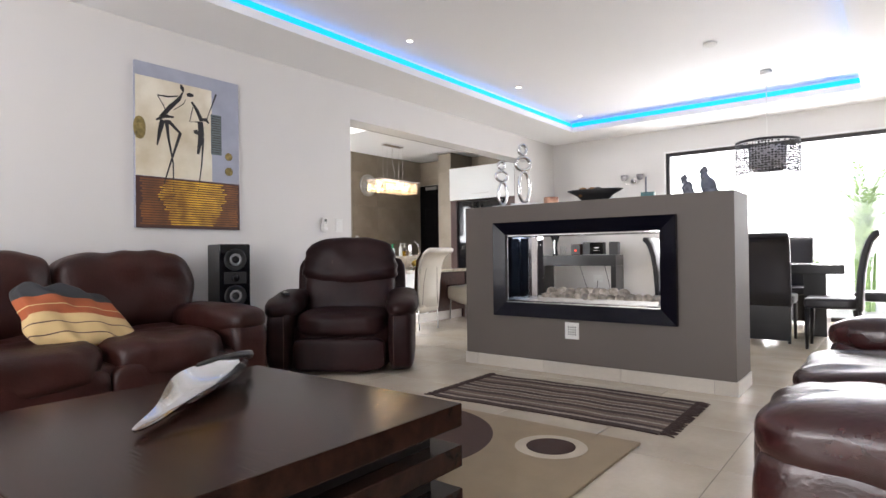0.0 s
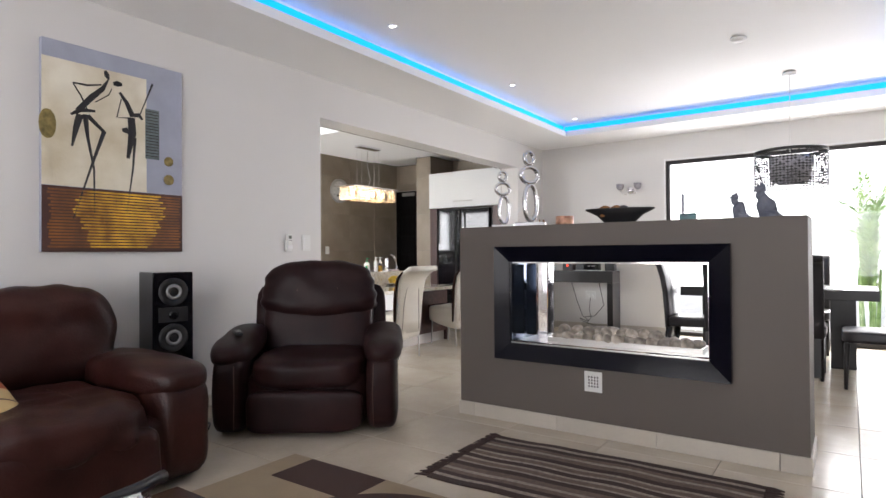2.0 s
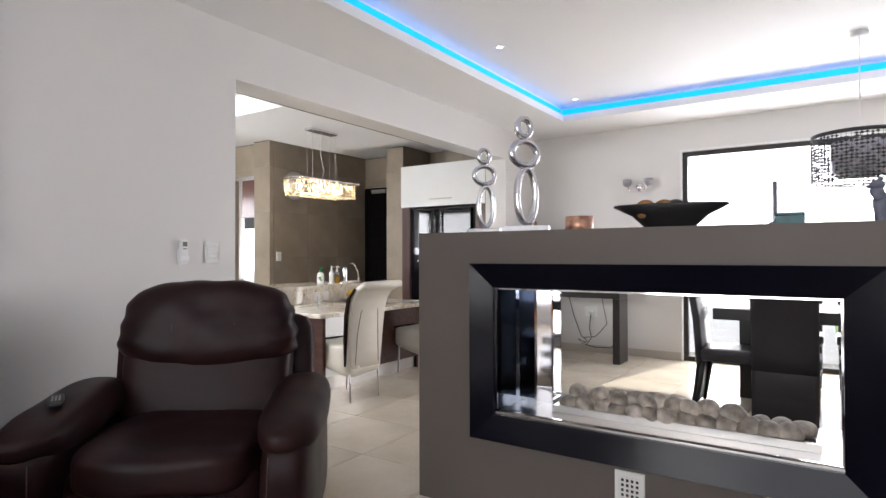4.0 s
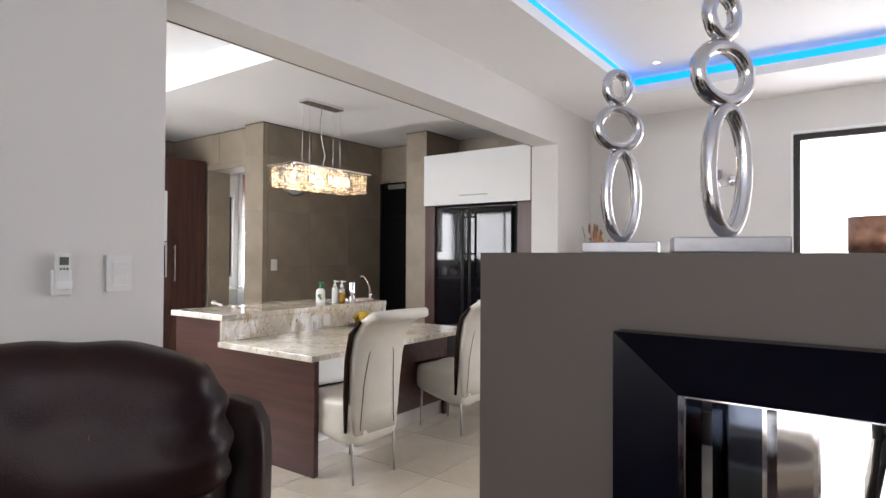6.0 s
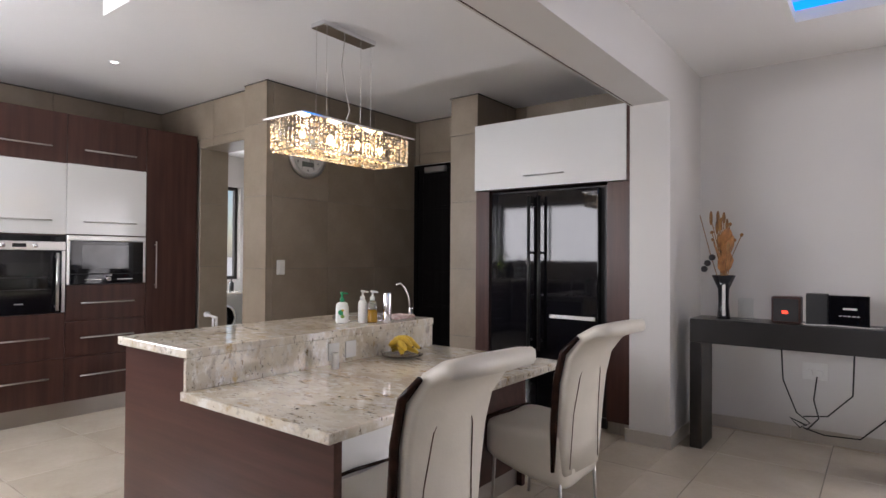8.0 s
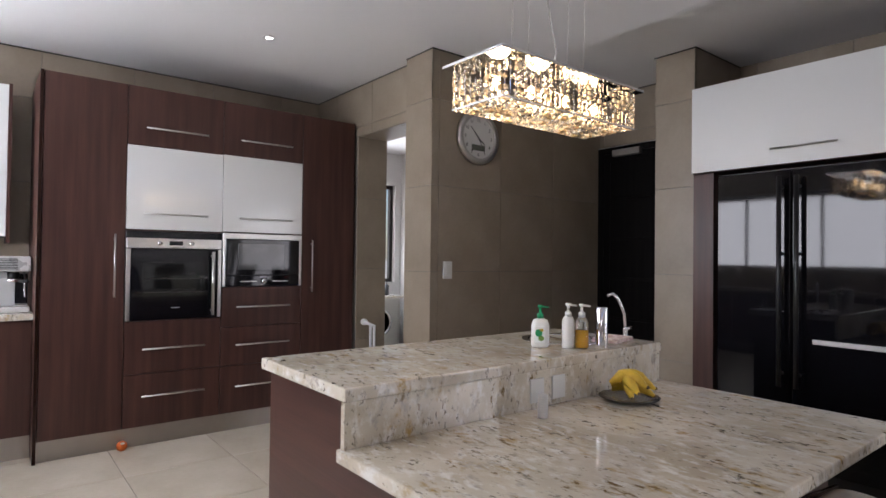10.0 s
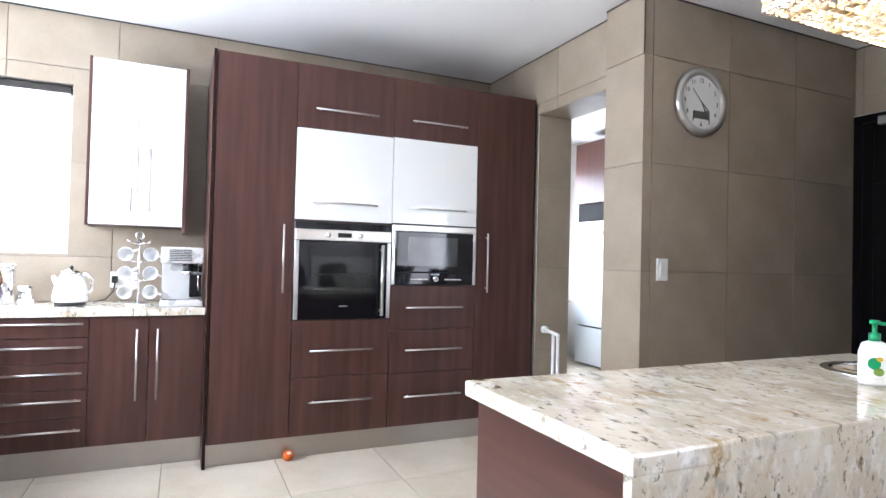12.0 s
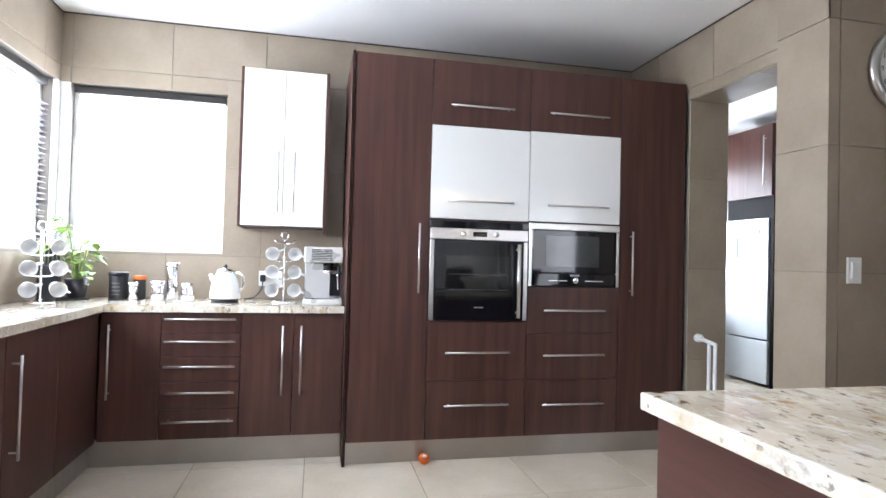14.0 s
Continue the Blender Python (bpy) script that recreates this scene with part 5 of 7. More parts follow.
for k in range(40):
    ob = new("pebble", stones[k % 5])
    ob.parent = ff
    low = k < 26
    ob.matrix_basis = pose(-1.44 + 0.84 * ((k % 26) + random.random() * 0.5) / 26 + (0 if low else 0.25 * random.random()), 4.12 + (0.042 * (1 if k % 2 else -1) + random.uniform(-0.012, 0.012) if low else random.uniform(-0.02, 0.02)), IZ0 + (0.040 if low else 0.078), random.uniform(-25, 25), random.uniform(-25, 25), random.uniform(0, 180))
vent = thing("vent", -1.145, FY0, 0.33, 0, "small white square vent grille under the fireplace", "vent")
part("plate", boxes((-0.062, 0.062, -0.008, 0, -0.075, -0.05), (-0.062, 0.062, -0.008, 0, 0.05, 0.075), (-0.062, -0.045, -0.008, 0, -0.05, 0.05), (0.045, 0.062, -0.008, 0, -0.05, 0.05)), WHITEP, vent)
part("mesh", boxes(*[(-0.045, 0.045, -0.007, -0.002, -0.05 + k * 0.0225, -0.042 + k * 0.0225) for k in range(5)], *[(-0.045 + k * 0.0205, -0.037 + k * 0.0205, -0.0065, -0.002, -0.05, 0.05) for k in range(5)]), WHITEP, vent)
part("backing", cube(-0.045, 0.045, -0.0018, -0.0005, -0.05, 0.05), BLACKM, vent)
vent.scale = (0.86, 1.0, 0.80)

# on the fireplace wall
def hoop_sculpture(x, y, s, rz, tall):
    g = thing("hoop_sculpture", x, y, FH + 0.001, rz, ("taller" if tall else "smaller") + " polished aluminium sculpture of three stacked hoops on a block", "sculpture", "hoop sculptures")
    part("base", cube(-0.085 * s, 0.085 * s, -0.045 * s, 0.045 * s, 0, 0.026 * s, 0.003, 2), CASTSAT, g, "satin grey base block")
    for cx, cz, rx, rz, r in ((0, 0.138, 0.041, 0.102, 0.0122), (-0.008, 0.297, 0.056, 0.045, 0.0122), (-0.010, 0.394, 0.029, 0.034, 0.0112)):
        part("hoop", ring(bmesh.new(), (cx * s, 0, cz * s), rx * s, rz * s, r * s, 36, 10, 1.15), CASTAL, g, "", True, Matrix.Rotation(radians(41), 4, "Z"))
    return g


hoop_sculpture(-1.885, 4.15, 0.93, 12, False)
hoop_sculpture(-1.67, 4.14, 1.20, 18, True)
cp = thing("tea_light_holder", -1.415, 4.12, FH + 0.001, 0, "copper patterned tea light holder", "candle holder")
part("cup", lathe(bmesh.new(), [(0.055, 0), (0.058, 0.003), (0.058, 0.062), (0.05, 0.062), (0.05, 0.01)], seg=28), COPPER, cp, "", True)
wb = thing("decorative_bowl", -1.05, 4.12, FH + 0.001, 8, "wide shallow black bowl with wooden balls", "bowl")
part("dish", lathe(bmesh.new(), [(0.085, 0), (0.09, 0.004), (0.14, 0.052), (0.212, 0.088), (0.208, 0.095), (0.13, 0.064), (0.08, 0.02), (0.0, 0.018)], seg=40, squash=0.42), BLACKM, wb, "", True)
for x, m in ((-0.085, DRIED), (0.02, TERRA), (-0.02, DRIED)):
    solo("wooden_ball", cushion(bmesh.new(), (0, 0, 0), (0.042, 0.042, 0.042), 2, 7, 0.002), m, -1.05 + x, 4.12 + x * 0.3, FH + 0.075, 0, "brown wooden ball in the black bowl", "ball", "balls in the bowl", True)
tb = thing("trinket_box", -0.65, 4.12, FH + 0.001, 5, "small dark teal box", "box")
part("body", cube(-0.045, 0.045, -0.03, 0.03, 0, 0.035, 0.002), TEALM, tb)
part("lid", cube(-0.046, 0.046, -0.031, 0.031, 0.0355, 0.045, 0.002), TEALM, tb)
st = thing("incense_holder", -0.70, 4.22, FH + 0.001, 0, "thin upright grey stick on a small foot", "ornament")
part("foot", cube(-0.02, 0.02, -0.02, 0.02, 0, 0.02, 0.002), BLUESTONE, st)
part("stick", tube(bmesh.new(), [(0, 0, 0.021), (0, 0, 0.17)], 0.007, 8), BLUESTONE, st, "", True)


def figurine(x, s, rz):
    bm = cushion(bmesh.new(), (0.005 * s, 0, 0.058 * s), (0.036 * s, 0.032 * s, 0.060 * s), 2.4, 10, 0.010, (0, -10, 0), 14, x)
    cushion(bm, (0.024 * s, 0, 0.020 * s), (0.036 * s, 0.030 * s, 0.022 * s), 2.6, 8, 0.006, None, 14, 1)
    cushion(bm, (-0.016 * s, 0, 0.112 * s), (0.024 * s, 0.022 * s, 0.034 * s), 2.2, 8, 0.006, (0, -16, 0), 14, 2)
    cushion(bm, (-0.022 * s, 0, 0.146 * s), (0.025 * s, 0.020 * s, 0.021 * s), 2, 8, 0.003)
    cushion(bm, (-0.044 * s, 0, 0.140 * s), (0.013 * s, 0.008 * s, 0.007 * s), 2, 6)
    for q in (-1, 1):
        cushion(bm, (-0.014 * s, q * 0.011 * s, 0.167 * s), (0.006 * s, 0.005 * s, 0.010 * s), 2, 5)
    cushion(bm, (0.055 * s, 0, 0.012 * s), (0.026 * s, 0.010 * s, 0.010 * s), 2, 6)
    solo("bird_figurine", bm, BLUESTONE, x, 4.12, FH + 0.001, rz, "grey-blue stone bird figurine", "figurine", "stone figurines", True)


figurine(-0.385, 0.86, 10)
figurine(-0.255, 1.1, -15)

# ---- painting ----
pg = thing("painting", WX, 1.932, 0, 90, "tall canvas with dark brush shapes above brown and gold", "painting")
CW, C0, C1 = 0.853, 1.128, 2.37
part("canvas", cube(0, CW, -0.035, -0.001, C0, C1, 0.002), CANV_B, pg, "lilac-grey canvas")
def on(px, py):
    u = (px - 45) / 590
    t = 65 + 150 * u
    return u * CW, C1 - (C1 - C0) * (py - t) / (1000 - t)
def slab(name, u0, u1, v0, v1, m, d, label=""):
    h = C1 - C0
    return part(name, cube(u0 * CW, u1 * CW, -0.0355 - d, -0.0352, C1 - v1 * h, C1 - v0 * h, 0.0004), m, pg, label)
slab("cream_field", 0.0, 0.71, 0.085, 0.686, CANV_C, 0.0012)
slab("brown_field", 0.0, 1.0, 0.688, 1.0, CANV_D, 0.0012)
random.seed(4)
RUST = material("painted_rust", (0.13, 0.042, 0.012), 0.5, vary=0.4, scale=7, bump=0.4, bump_scale=60, color2=(0.20, 0.075, 0.015))
for k in range(19):
    v = 0.70 + 0.0150 * k
    slab("rust_line", 0.03 + 0.03 * random.random(), 0.985 - 0.02 * random.random(), v, v + 0.0095, RUST, 0.0022)
    m = 0.16 + 0.012 * abs(k - 6) + 0.05 * random.random()
    slab("gold_line", m, 0.88 - 0.010 * abs(k - 5) - 0.05 * random.random(), v + 0.0005, v + 0.0088, CANV_G, 0.0034)
slab("slate_patch", 0.70, 0.81, 0.24, 0.505, CANV_S, 0.002)
for k in range(16):
    slab("slate_line", 0.705, 0.805, 0.25 + 0.0158 * k, 0.254 + 0.0158 * k, CANV_K, 0.0035)
for px, py, r in ((568, 605, 0.032), (568, 685, 0.035)):
    x, z = on(px, py)
    part("coin", tube(bmesh.new(), [(x, -0.0353, z), (x, -0.040, z)], r, 24), COIN, pg)
x, z = on(45, 440)
part("coin", cushion(bmesh.new(), (x + 0.03, -0.037, z), (0.045, 0.003, 0.085), 2.2, 8), COIN, pg)


def stroke(pts, ws):
    rows = []
    pp = [on(*p) for p in pts]
    bm = bmesh.new()
    for k, (x, z) in enumerate(pp):
        a, b = pp[max(k - 1, 0)], pp[min(k + 1, len(pp) - 1)]
        w = Vector((b[0] - a[0], 0, b[1] - a[1])).normalized()
        s = Vector((w.z, 0, -w.x)) * ws[k] * 0.0007
        rows.append([bm.verts.new(Vector((x, -0.0375 - dy, z)) + q * s) for dy, q in ((0, -1), (0.002, 0), (0, 1))])
    for a, b in zip(rows, rows[1:]):
        for k in range(2):
            bm.faces.new((a[k], a[k + 1], b[k + 1], b[k]))
    part("brush_stroke", bm, CANV_K, pg)


for pts, ws in (
    ([(285, 205), (292, 225), (300, 245)], [10, 24, 8]), ([(298, 245), (275, 285), (230, 325), (175, 385)], [6, 20, 26, 22]),
    ([(270, 268), (215, 272), (158, 262)], [6, 9, 7]), ([(158, 262), (190, 320), (212, 375)], [5, 6, 6]), ([(245, 345), (300, 312), (312, 285)], [4, 5, 3]),
    ([(150, 400), (190, 380), (245, 385)], [10, 20, 10]), ([(185, 400), (170, 460), (155, 540)], [30, 24, 8]),
    ([(205, 400), (215, 500), (240, 640), (242, 830)], [24, 14, 9, 5]), ([(215, 405), (280, 475), (225, 640), (160, 855)], [20, 20, 10, 5]),
    ([(318, 262), (336, 262), (356, 266)], [14, 26, 14]), ([(345, 300), (375, 345), (402, 405)], [12, 20, 26]),
    ([(352, 330), (333, 410), (380, 412)], [5, 6, 6]), ([(435, 395), (460, 335), (492, 262)], [5, 6, 10]), ([(395, 400), (430, 400), (445, 420)], [16, 22, 10]),
    ([(395, 410), (400, 480), (380, 590)], [34, 36, 14]), ([(412, 500), (402, 640), (375, 828)], [14, 9, 4]), ([(355, 465), (372, 465), (385, 480)], [14, 28, 12])):
    stroke(pts, ws)
for k in range(5):
    x, z = on(500 + k * 18, 940 + 3 * (k % 2))
    part("scribble", cube(x, x + 0.018, -0.0395, -0.0368, z, z + 0.004), SEAM, pg)

# ---- console with its things ----
CT = 0.862
cs = thing("console_table", -3.615, 7.97, 0, 0, "slim black console table with broad square legs", "console table")
part("tabletop", cube(0.0, 1.203, 0, 0.30, 0.705, CT - 0.001, 0.003), BLACKWOOD, cs)
for x in (0.0, 1.128):
    part("leg", cube(x, x + 0.075, 0.0, 0.30, 0.0, 0.704, 0.003), BLACKWOOD, cs)
vs = thing("flared_vase", -3.435, 8.12, CT, 0, "black flared vase on the console", "vase")
part("body", lathe(bmesh.new(), [(0.045, 0), (0.04, 0.01), (0.032, 0.1), (0.036, 0.20), (0.075, 0.29), (0.07, 0.29), (0.03, 0.20)], seg=24), BLACKG, vs, "", True)
part("stripe", cube(0.0, 0.02, -0.047, -0.04, 0.02, 0.24), STEEL, vs, "silver stripe")
dp = thing("dried_arrangement", -3.435, 8.12, CT + 0.24, 0, "dried stems, pods and an orange leaf in the black vase", "dried flowers")
random.seed(9)
stems, pods = bmesh.new(), bmesh.new()
for k in range(16):
    a, h = random.uniform(0, 6.28), random.uniform(0.18, 0.46)
    r = random.uniform(0.02, 0.12)
    top = (r * math.cos(a), 0.6 * r * math.sin(a), h)
    tube(stems, [(0, 0, -0.1), (0.4 * top[0], 0.4 * top[1], 0.5 * h), top], 0.003, 5)
    cushion(pods, top, (0.011, 0.011, random.choice((0.012, 0.04, 0.05))), 2, 4)
tube(stems, [(0, 0, -0.1), (-0.09, 0, 0.22), (-0.15, 0, 0.46)], 0.003, 5)
part("stems", stems, DRIED, dp)
part("pods", pods, DRIED, dp, "", True)["kind"] = "stuff"
lv = bmesh.new()
for k in range(4):
    leaf(lv, (0.0, -0.01, 0.05 + 0.05 * k), (random.uniform(-0.4, 0.4), -0.1, 1.0), 0.2, 0.1)
part("broad_leaf", lv, material("dry_orange_leaf", (0.34, 0.125, 0.04), 0.6, vary=0.3, scale=20, color2=(0.50, 0.24, 0.08)), dp, "orange-brown leaf")
for x, z in ((-0.10, 0.13), (-0.12, 0.09), (-0.07, 0.17)):
    part("round_pod", cushion(bmesh.new(), (x, -0.01, z), (0.022, 0.022, 0.022), 2, 5), TERRA, dp, "", True)
gl = thing("glass_block", -3.30, 8.12, CT, 0, "small clear glass block with a white print", "ornament")
part("block", cube(-0.045, 0.045, -0.01, 0.01, 0, 0.14, 0.003), BOTTLEG, gl)
rd = thing("clock_radio", -3.065, 8.12, CT, 0, "small brown speaker box with a red display", "radio")
part("body", cube(-0.08, 0.08, -0.06, 0.06, 0, 0.165, 0.006), WOOD_V, rd)
part("front", cube(-0.068, 0.068, -0.066, -0.0605, 0.012, 0.153, 0.002), BLACKM, rd)
part("display", cube(-0.02, 0.012, -0.068, -0.0662, 0.06, 0.078), REDLED, rd)
pn = thing("mini_stereo", -2.80, 8.13, CT, 0, "black mini stereo with one attached speaker", "stereo")
part("speaker", cube(-0.16, -0.045, -0.05, 0.05, 0, 0.19, 0.004), BLACKM, pn)
part("unit", cube(-0.043, 0.16, -0.06, 0.05, 0, 0.185, 0.004), BLACKG, pn)
part("buttons", boxes(*[(0.01 + 0.022 * k, 0.024 + 0.022 * k, -0.062, -0.0602, 0.06, 0.066) for k in range(5)], (0.03, 0.10, -0.062, -0.0602, 0.10, 0.112)), STEEL, pn)
ss = thing("stereo_speaker", -2.49, 8.13, CT, 0, "small black stereo speaker", "speaker")
part("body", cube(-0.065, 0.065, -0.05, 0.05, 0, 0.19, 0.004), BLACKM, ss)
cb = solo("white_cable", tube(bmesh.new(), [(-2.98, 8.05, CT + 0.006), (-2.95, 8.0, CT + 0.006), (-2.80, 8.03, CT + 0.007), (-2.64, 8.0, CT + 0.006), (-2.58, 8.04, CT + 0.006)], 0.004, 6), WHITEP, 0, 0, 0, 0, "white cable lying on the console", "cable", "", True)
so = thing("wall_socket", -2.955, NY, 0.49, 0, "white wall socket with plugs", "socket")
part("plate", cube(-0.075, 0.075, -0.01, 0, -0.06, 0.06, 0.003), WHITEP, so)
for x in (-0.03, 0.03):
    part("plug", cube(x - 0.018, x + 0.018, -0.045, -0.0105, -0.03, 0.01, 0.005, 2), WHITEP, so)
for pts in ([(-3.12, 8.3, 0.72), (-3.14, 8.55, 0.42), (-3.06, 8.56, 0.20), (-2.98, 8.56, 0.14), (-3.04, 8.56, 0.10), (-3.10, 8.56, 0.16), (-3.0, 8.56, 0.12)],
            [(-2.72, 8.3, 0.72), (-2.74, 8.56, 0.36), (-2.88, 8.57, 0.20), (-3.02, 8.56, 0.18)],
            [(-2.50, 8.3, 0.72), (-2.52, 8.56, 0.28), (-2.70, 8.57, 0.08), (-2.90, 8.57, 0.07), (-3.02, 8.57, 0.10)],
            [(-2.94, 8.57, 0.46), (-2.96, 8.57, 0.30), (-2.93, 8.56, 0.18), (-3.0, 8.56, 0.09)]):
    solo("cable", tube(bmesh.new(), pts, 0.005, 6), BLACKM, 0, 0, 0, 0, "dark cable hanging below the console", "cable", "cables below the console", True)

# wall light
wl = thing("wall_light", -2.365, NY, 1.965, 0, "chrome wall light with two small cut glass shades", "wall light")
part("rosette", lathe(bmesh.new(), [(0.055, 0), (0.055, 0.01), (0.03, 0.022), (0.012, 0.03)], seg=24), CHROME, wl, "", True, Matrix.Rotation(radians(90), 4, "X"))
for s in (-1, 1):
    part("arm", tube(bmesh.new(), [(0, -0.02, 0), (s * 0.04, -0.06, -0.055), (s * 0.09, -0.08, -0.05), (s * 0.115, -0.085, 0.0)], 0.006, 8), CHROME, wl, "", True)
    part("shade", lathe(bmesh.new(), [(0.015, 0), (0.035, 0.01), (0.05, 0.045), (0.05, 0.085), (0.044, 0.085), (0.04, 0.04), (0.01, 0.012)], s * 0.12, -0.085, 0.005, 20), LAMPSH, wl, "", True)

# ---- pendant over the dining table ----
dl = thing("drum_pendant", -0.34, 7.01, 1.71, 0, "black and clear pierced drum pendant lamp over the dining table", "pendant lamp")
DR, DH = 0.31, 0.36
part("hoop", lathe(bmesh.new(), [(DR - 0.004, DH - 0.028), (DR, DH - 0.028), (DR, DH), (DR - 0.004, DH)], seg=48, hollow=True), BLACKM, dl, "black top hoop", True)
part("hoop", lathe(bmesh.new(), [(DR - 0.004, 0), (DR, 0), (DR, 0.008), (DR - 0.004, 0.008)], seg=48, hollow=True), BLACKM, dl, "", True)
random.seed(17)
bm = bmesh.new()
for k in range(64):
    a = 2 * math.pi * k / 64
    x, y = DR * math.cos(a), DR * math.sin(a)
    tube(bm, [(x, y, 0.006), (x, y, DH - 0.02)], 0.0013, 4, False)
    for j in range(13):
        if random.random() < 0.80:
            z = 0.02 + j * 0.025 + random.uniform(-0.004, 0.004)
            w = random.uniform(0.013, 0.022)
            t = Vector((-math.sin(a), math.cos(a), 0)) * w
            o = Vector((x, y, z))
            q = [o - t, o + Vector((0, 0, -0.010)), o + t, o + Vector((0, 0, 0.010))]
            n = Vector((math.cos(a), math.sin(a), 0)) * 0.0015
            f = [bm.verts.new(v + n) for v in q]
            g = [bm.verts.new(v - n) for v in q]
            bm.faces.new(f), bm.faces.new(g[::-1])
            for e in range(4):
                bm.faces.new((f[e], g[e], g[(e + 1) % 4], f[(e + 1) % 4]))
part("pierced_shade", bm, BLACKM, dl, "strings of black shell-like flakes")
part("inner_drum", lathe(bmesh.new(), [(DR - 0.13, 0.06), (DR - 0.128, 0.06), (DR - 0.128, DH - 0.06), (DR - 0.13, DH - 0.06)], seg=32, hollow=True), LAMPSH, dl, "pale inner shade", True)
part("cable", tube(bmesh.new(), [(0, 0, DH - 0.02), (0, 0, 1.09)], 0.004, 6), WHITEP, dl)
part("spokes", boxes((-DR + 0.004, DR - 0.004, -0.004, 0.004, DH - 0.018, DH - 0.012), (-0.004, 0.004, -DR + 0.004, -0.005, DH - 0.018, DH - 0.012), (-0.004, 0.004, 0.005, DR - 0.004, DH - 0.018, DH - 0.012)), BLACKM, dl)
part("canopy", lathe(bmesh.new(), [(0.06, 1.085), (0.06, 1.112), (0.055, 1.118)], seg=24), WHITEP, dl, "", True)

# ---- dining table and chairs ----
dt = thing("dining_table", -0.50, 7.35, 0, 0, "dark dining table with a thick top and broad panel legs", "dining table")
part("tabletop", cube(-0.83, 0.83, -0.45, 0.45, 0.655, 0.748, 0.003), BLACKWOOD, dt)
for x in (-0.66, 0.46):
    part("leg", cube(x, x + 0.20, -0.24, 0.24, 0.0, 0.654, 0.003), BLACKWOOD, dt)
for x in (-0.45, 0.35):
    solo("place_mat", cube(-0.21, 0.21, -0.15, 0.15, 0, 0.004, 0.001), LAMPSH, -0.5 + x, 7.12, 0.749, 0, "pale silver place mat on the dining table", "place mat", "place mats")


def sheet(bm, outline, half, thick):
    """A curved padded board: outline gives (y, z) down its middle, half its half width."""
    rows = []
    for k, (y, z) in enumerate(outline):
        a, b = outline[max(k - 1, 0)], outline[min(k + 1, len(outline) - 1)]
        t = Vector((0, b[0] - a[0], b[1] - a[1])).normalized()
        nrm = Vector((0, -t.z, t.y))
        w = half[k] if isinstance(half, (list, tuple)) else half
        q = []
        for u, s in ((-1, 0.55), (-0.9, 1), (0, 1.1), (0.9, 1), (1, 0.55), (1, -0.55), (0.9, -1), (0, -1.1), (-0.9, -1), (-1, -0.55)):
            q.append(bm.verts.new(Vector((u * w, y, z)) + nrm * s * thick / 2))
        rows.append(q)
    for a, b in zip(rows, rows[1:]):
        for k in range(10):
            bm.faces.new((a[k], a[(k + 1) % 10], b[(k + 1) % 10], b[k]))
    bm.faces.new(rows[0][::-1])
    bm.faces.new(rows[-1])
    return bm


def dining_chair(x, y, rz):
    c = thing("dining_chair", x, y, 0, rz, "black leather high-backed dining chair at the dark table", "chair", "dining chairs")
    part("seat", cushion(bmesh.new(), (0, 0, 0.42), (0.22, 0.215, 0.05), 7, 10, 0.003), BLACKLEATHER, c, "", True)
    part("backrest", sheet(bmesh.new(), [(0.20, 0.36), (0.205, 0.5), (0.22, 0.7), (0.245, 0.85), (0.28, 0.97), (0.325, 1.035), (0.35, 1.04)], 0.205, 0.055), BLACKLEATHER, c, "", True)
    part("back_panel", sheet(bmesh.new(), [(0.245, 0.03), (0.222, 0.18), (0.205, 0.36)], 0.20, 0.03), BLACKWOOD, c, "dark panel below the backrest")
    for sx in (-0.185, 0.185):
        part("leg", tube(bmesh.new(), [(sx, -0.18, 0.37), (sx, -0.19, 0.0)], [0.022, 0.014], 8), BLACKWOOD, c, "", True)
        part("leg", tube(bmesh.new(), [(sx, 0.175, 0.37), (sx, 0.195, 0.2), (sx, 0.225, 0.0)], [0.022, 0.018, 0.014], 8), BLACKWOOD, c, "", True)
    return c


first = dining_chair(-0.27, 6.62, 180)
first.matrix_basis = pose(-0.27, 6.62, 0, 0, 0, 180)
for x, y, rz in ((-1.17, 6.72, 90), (0.27, 6.35, -90), (-0.80, 6.62, 180), (-0.27, 8.05, 0), (-0.80, 8.05, 0), (0.60, 7.4, -90)):
    copy_thing(first, pose(x, y, 0, 0, 0, rz))


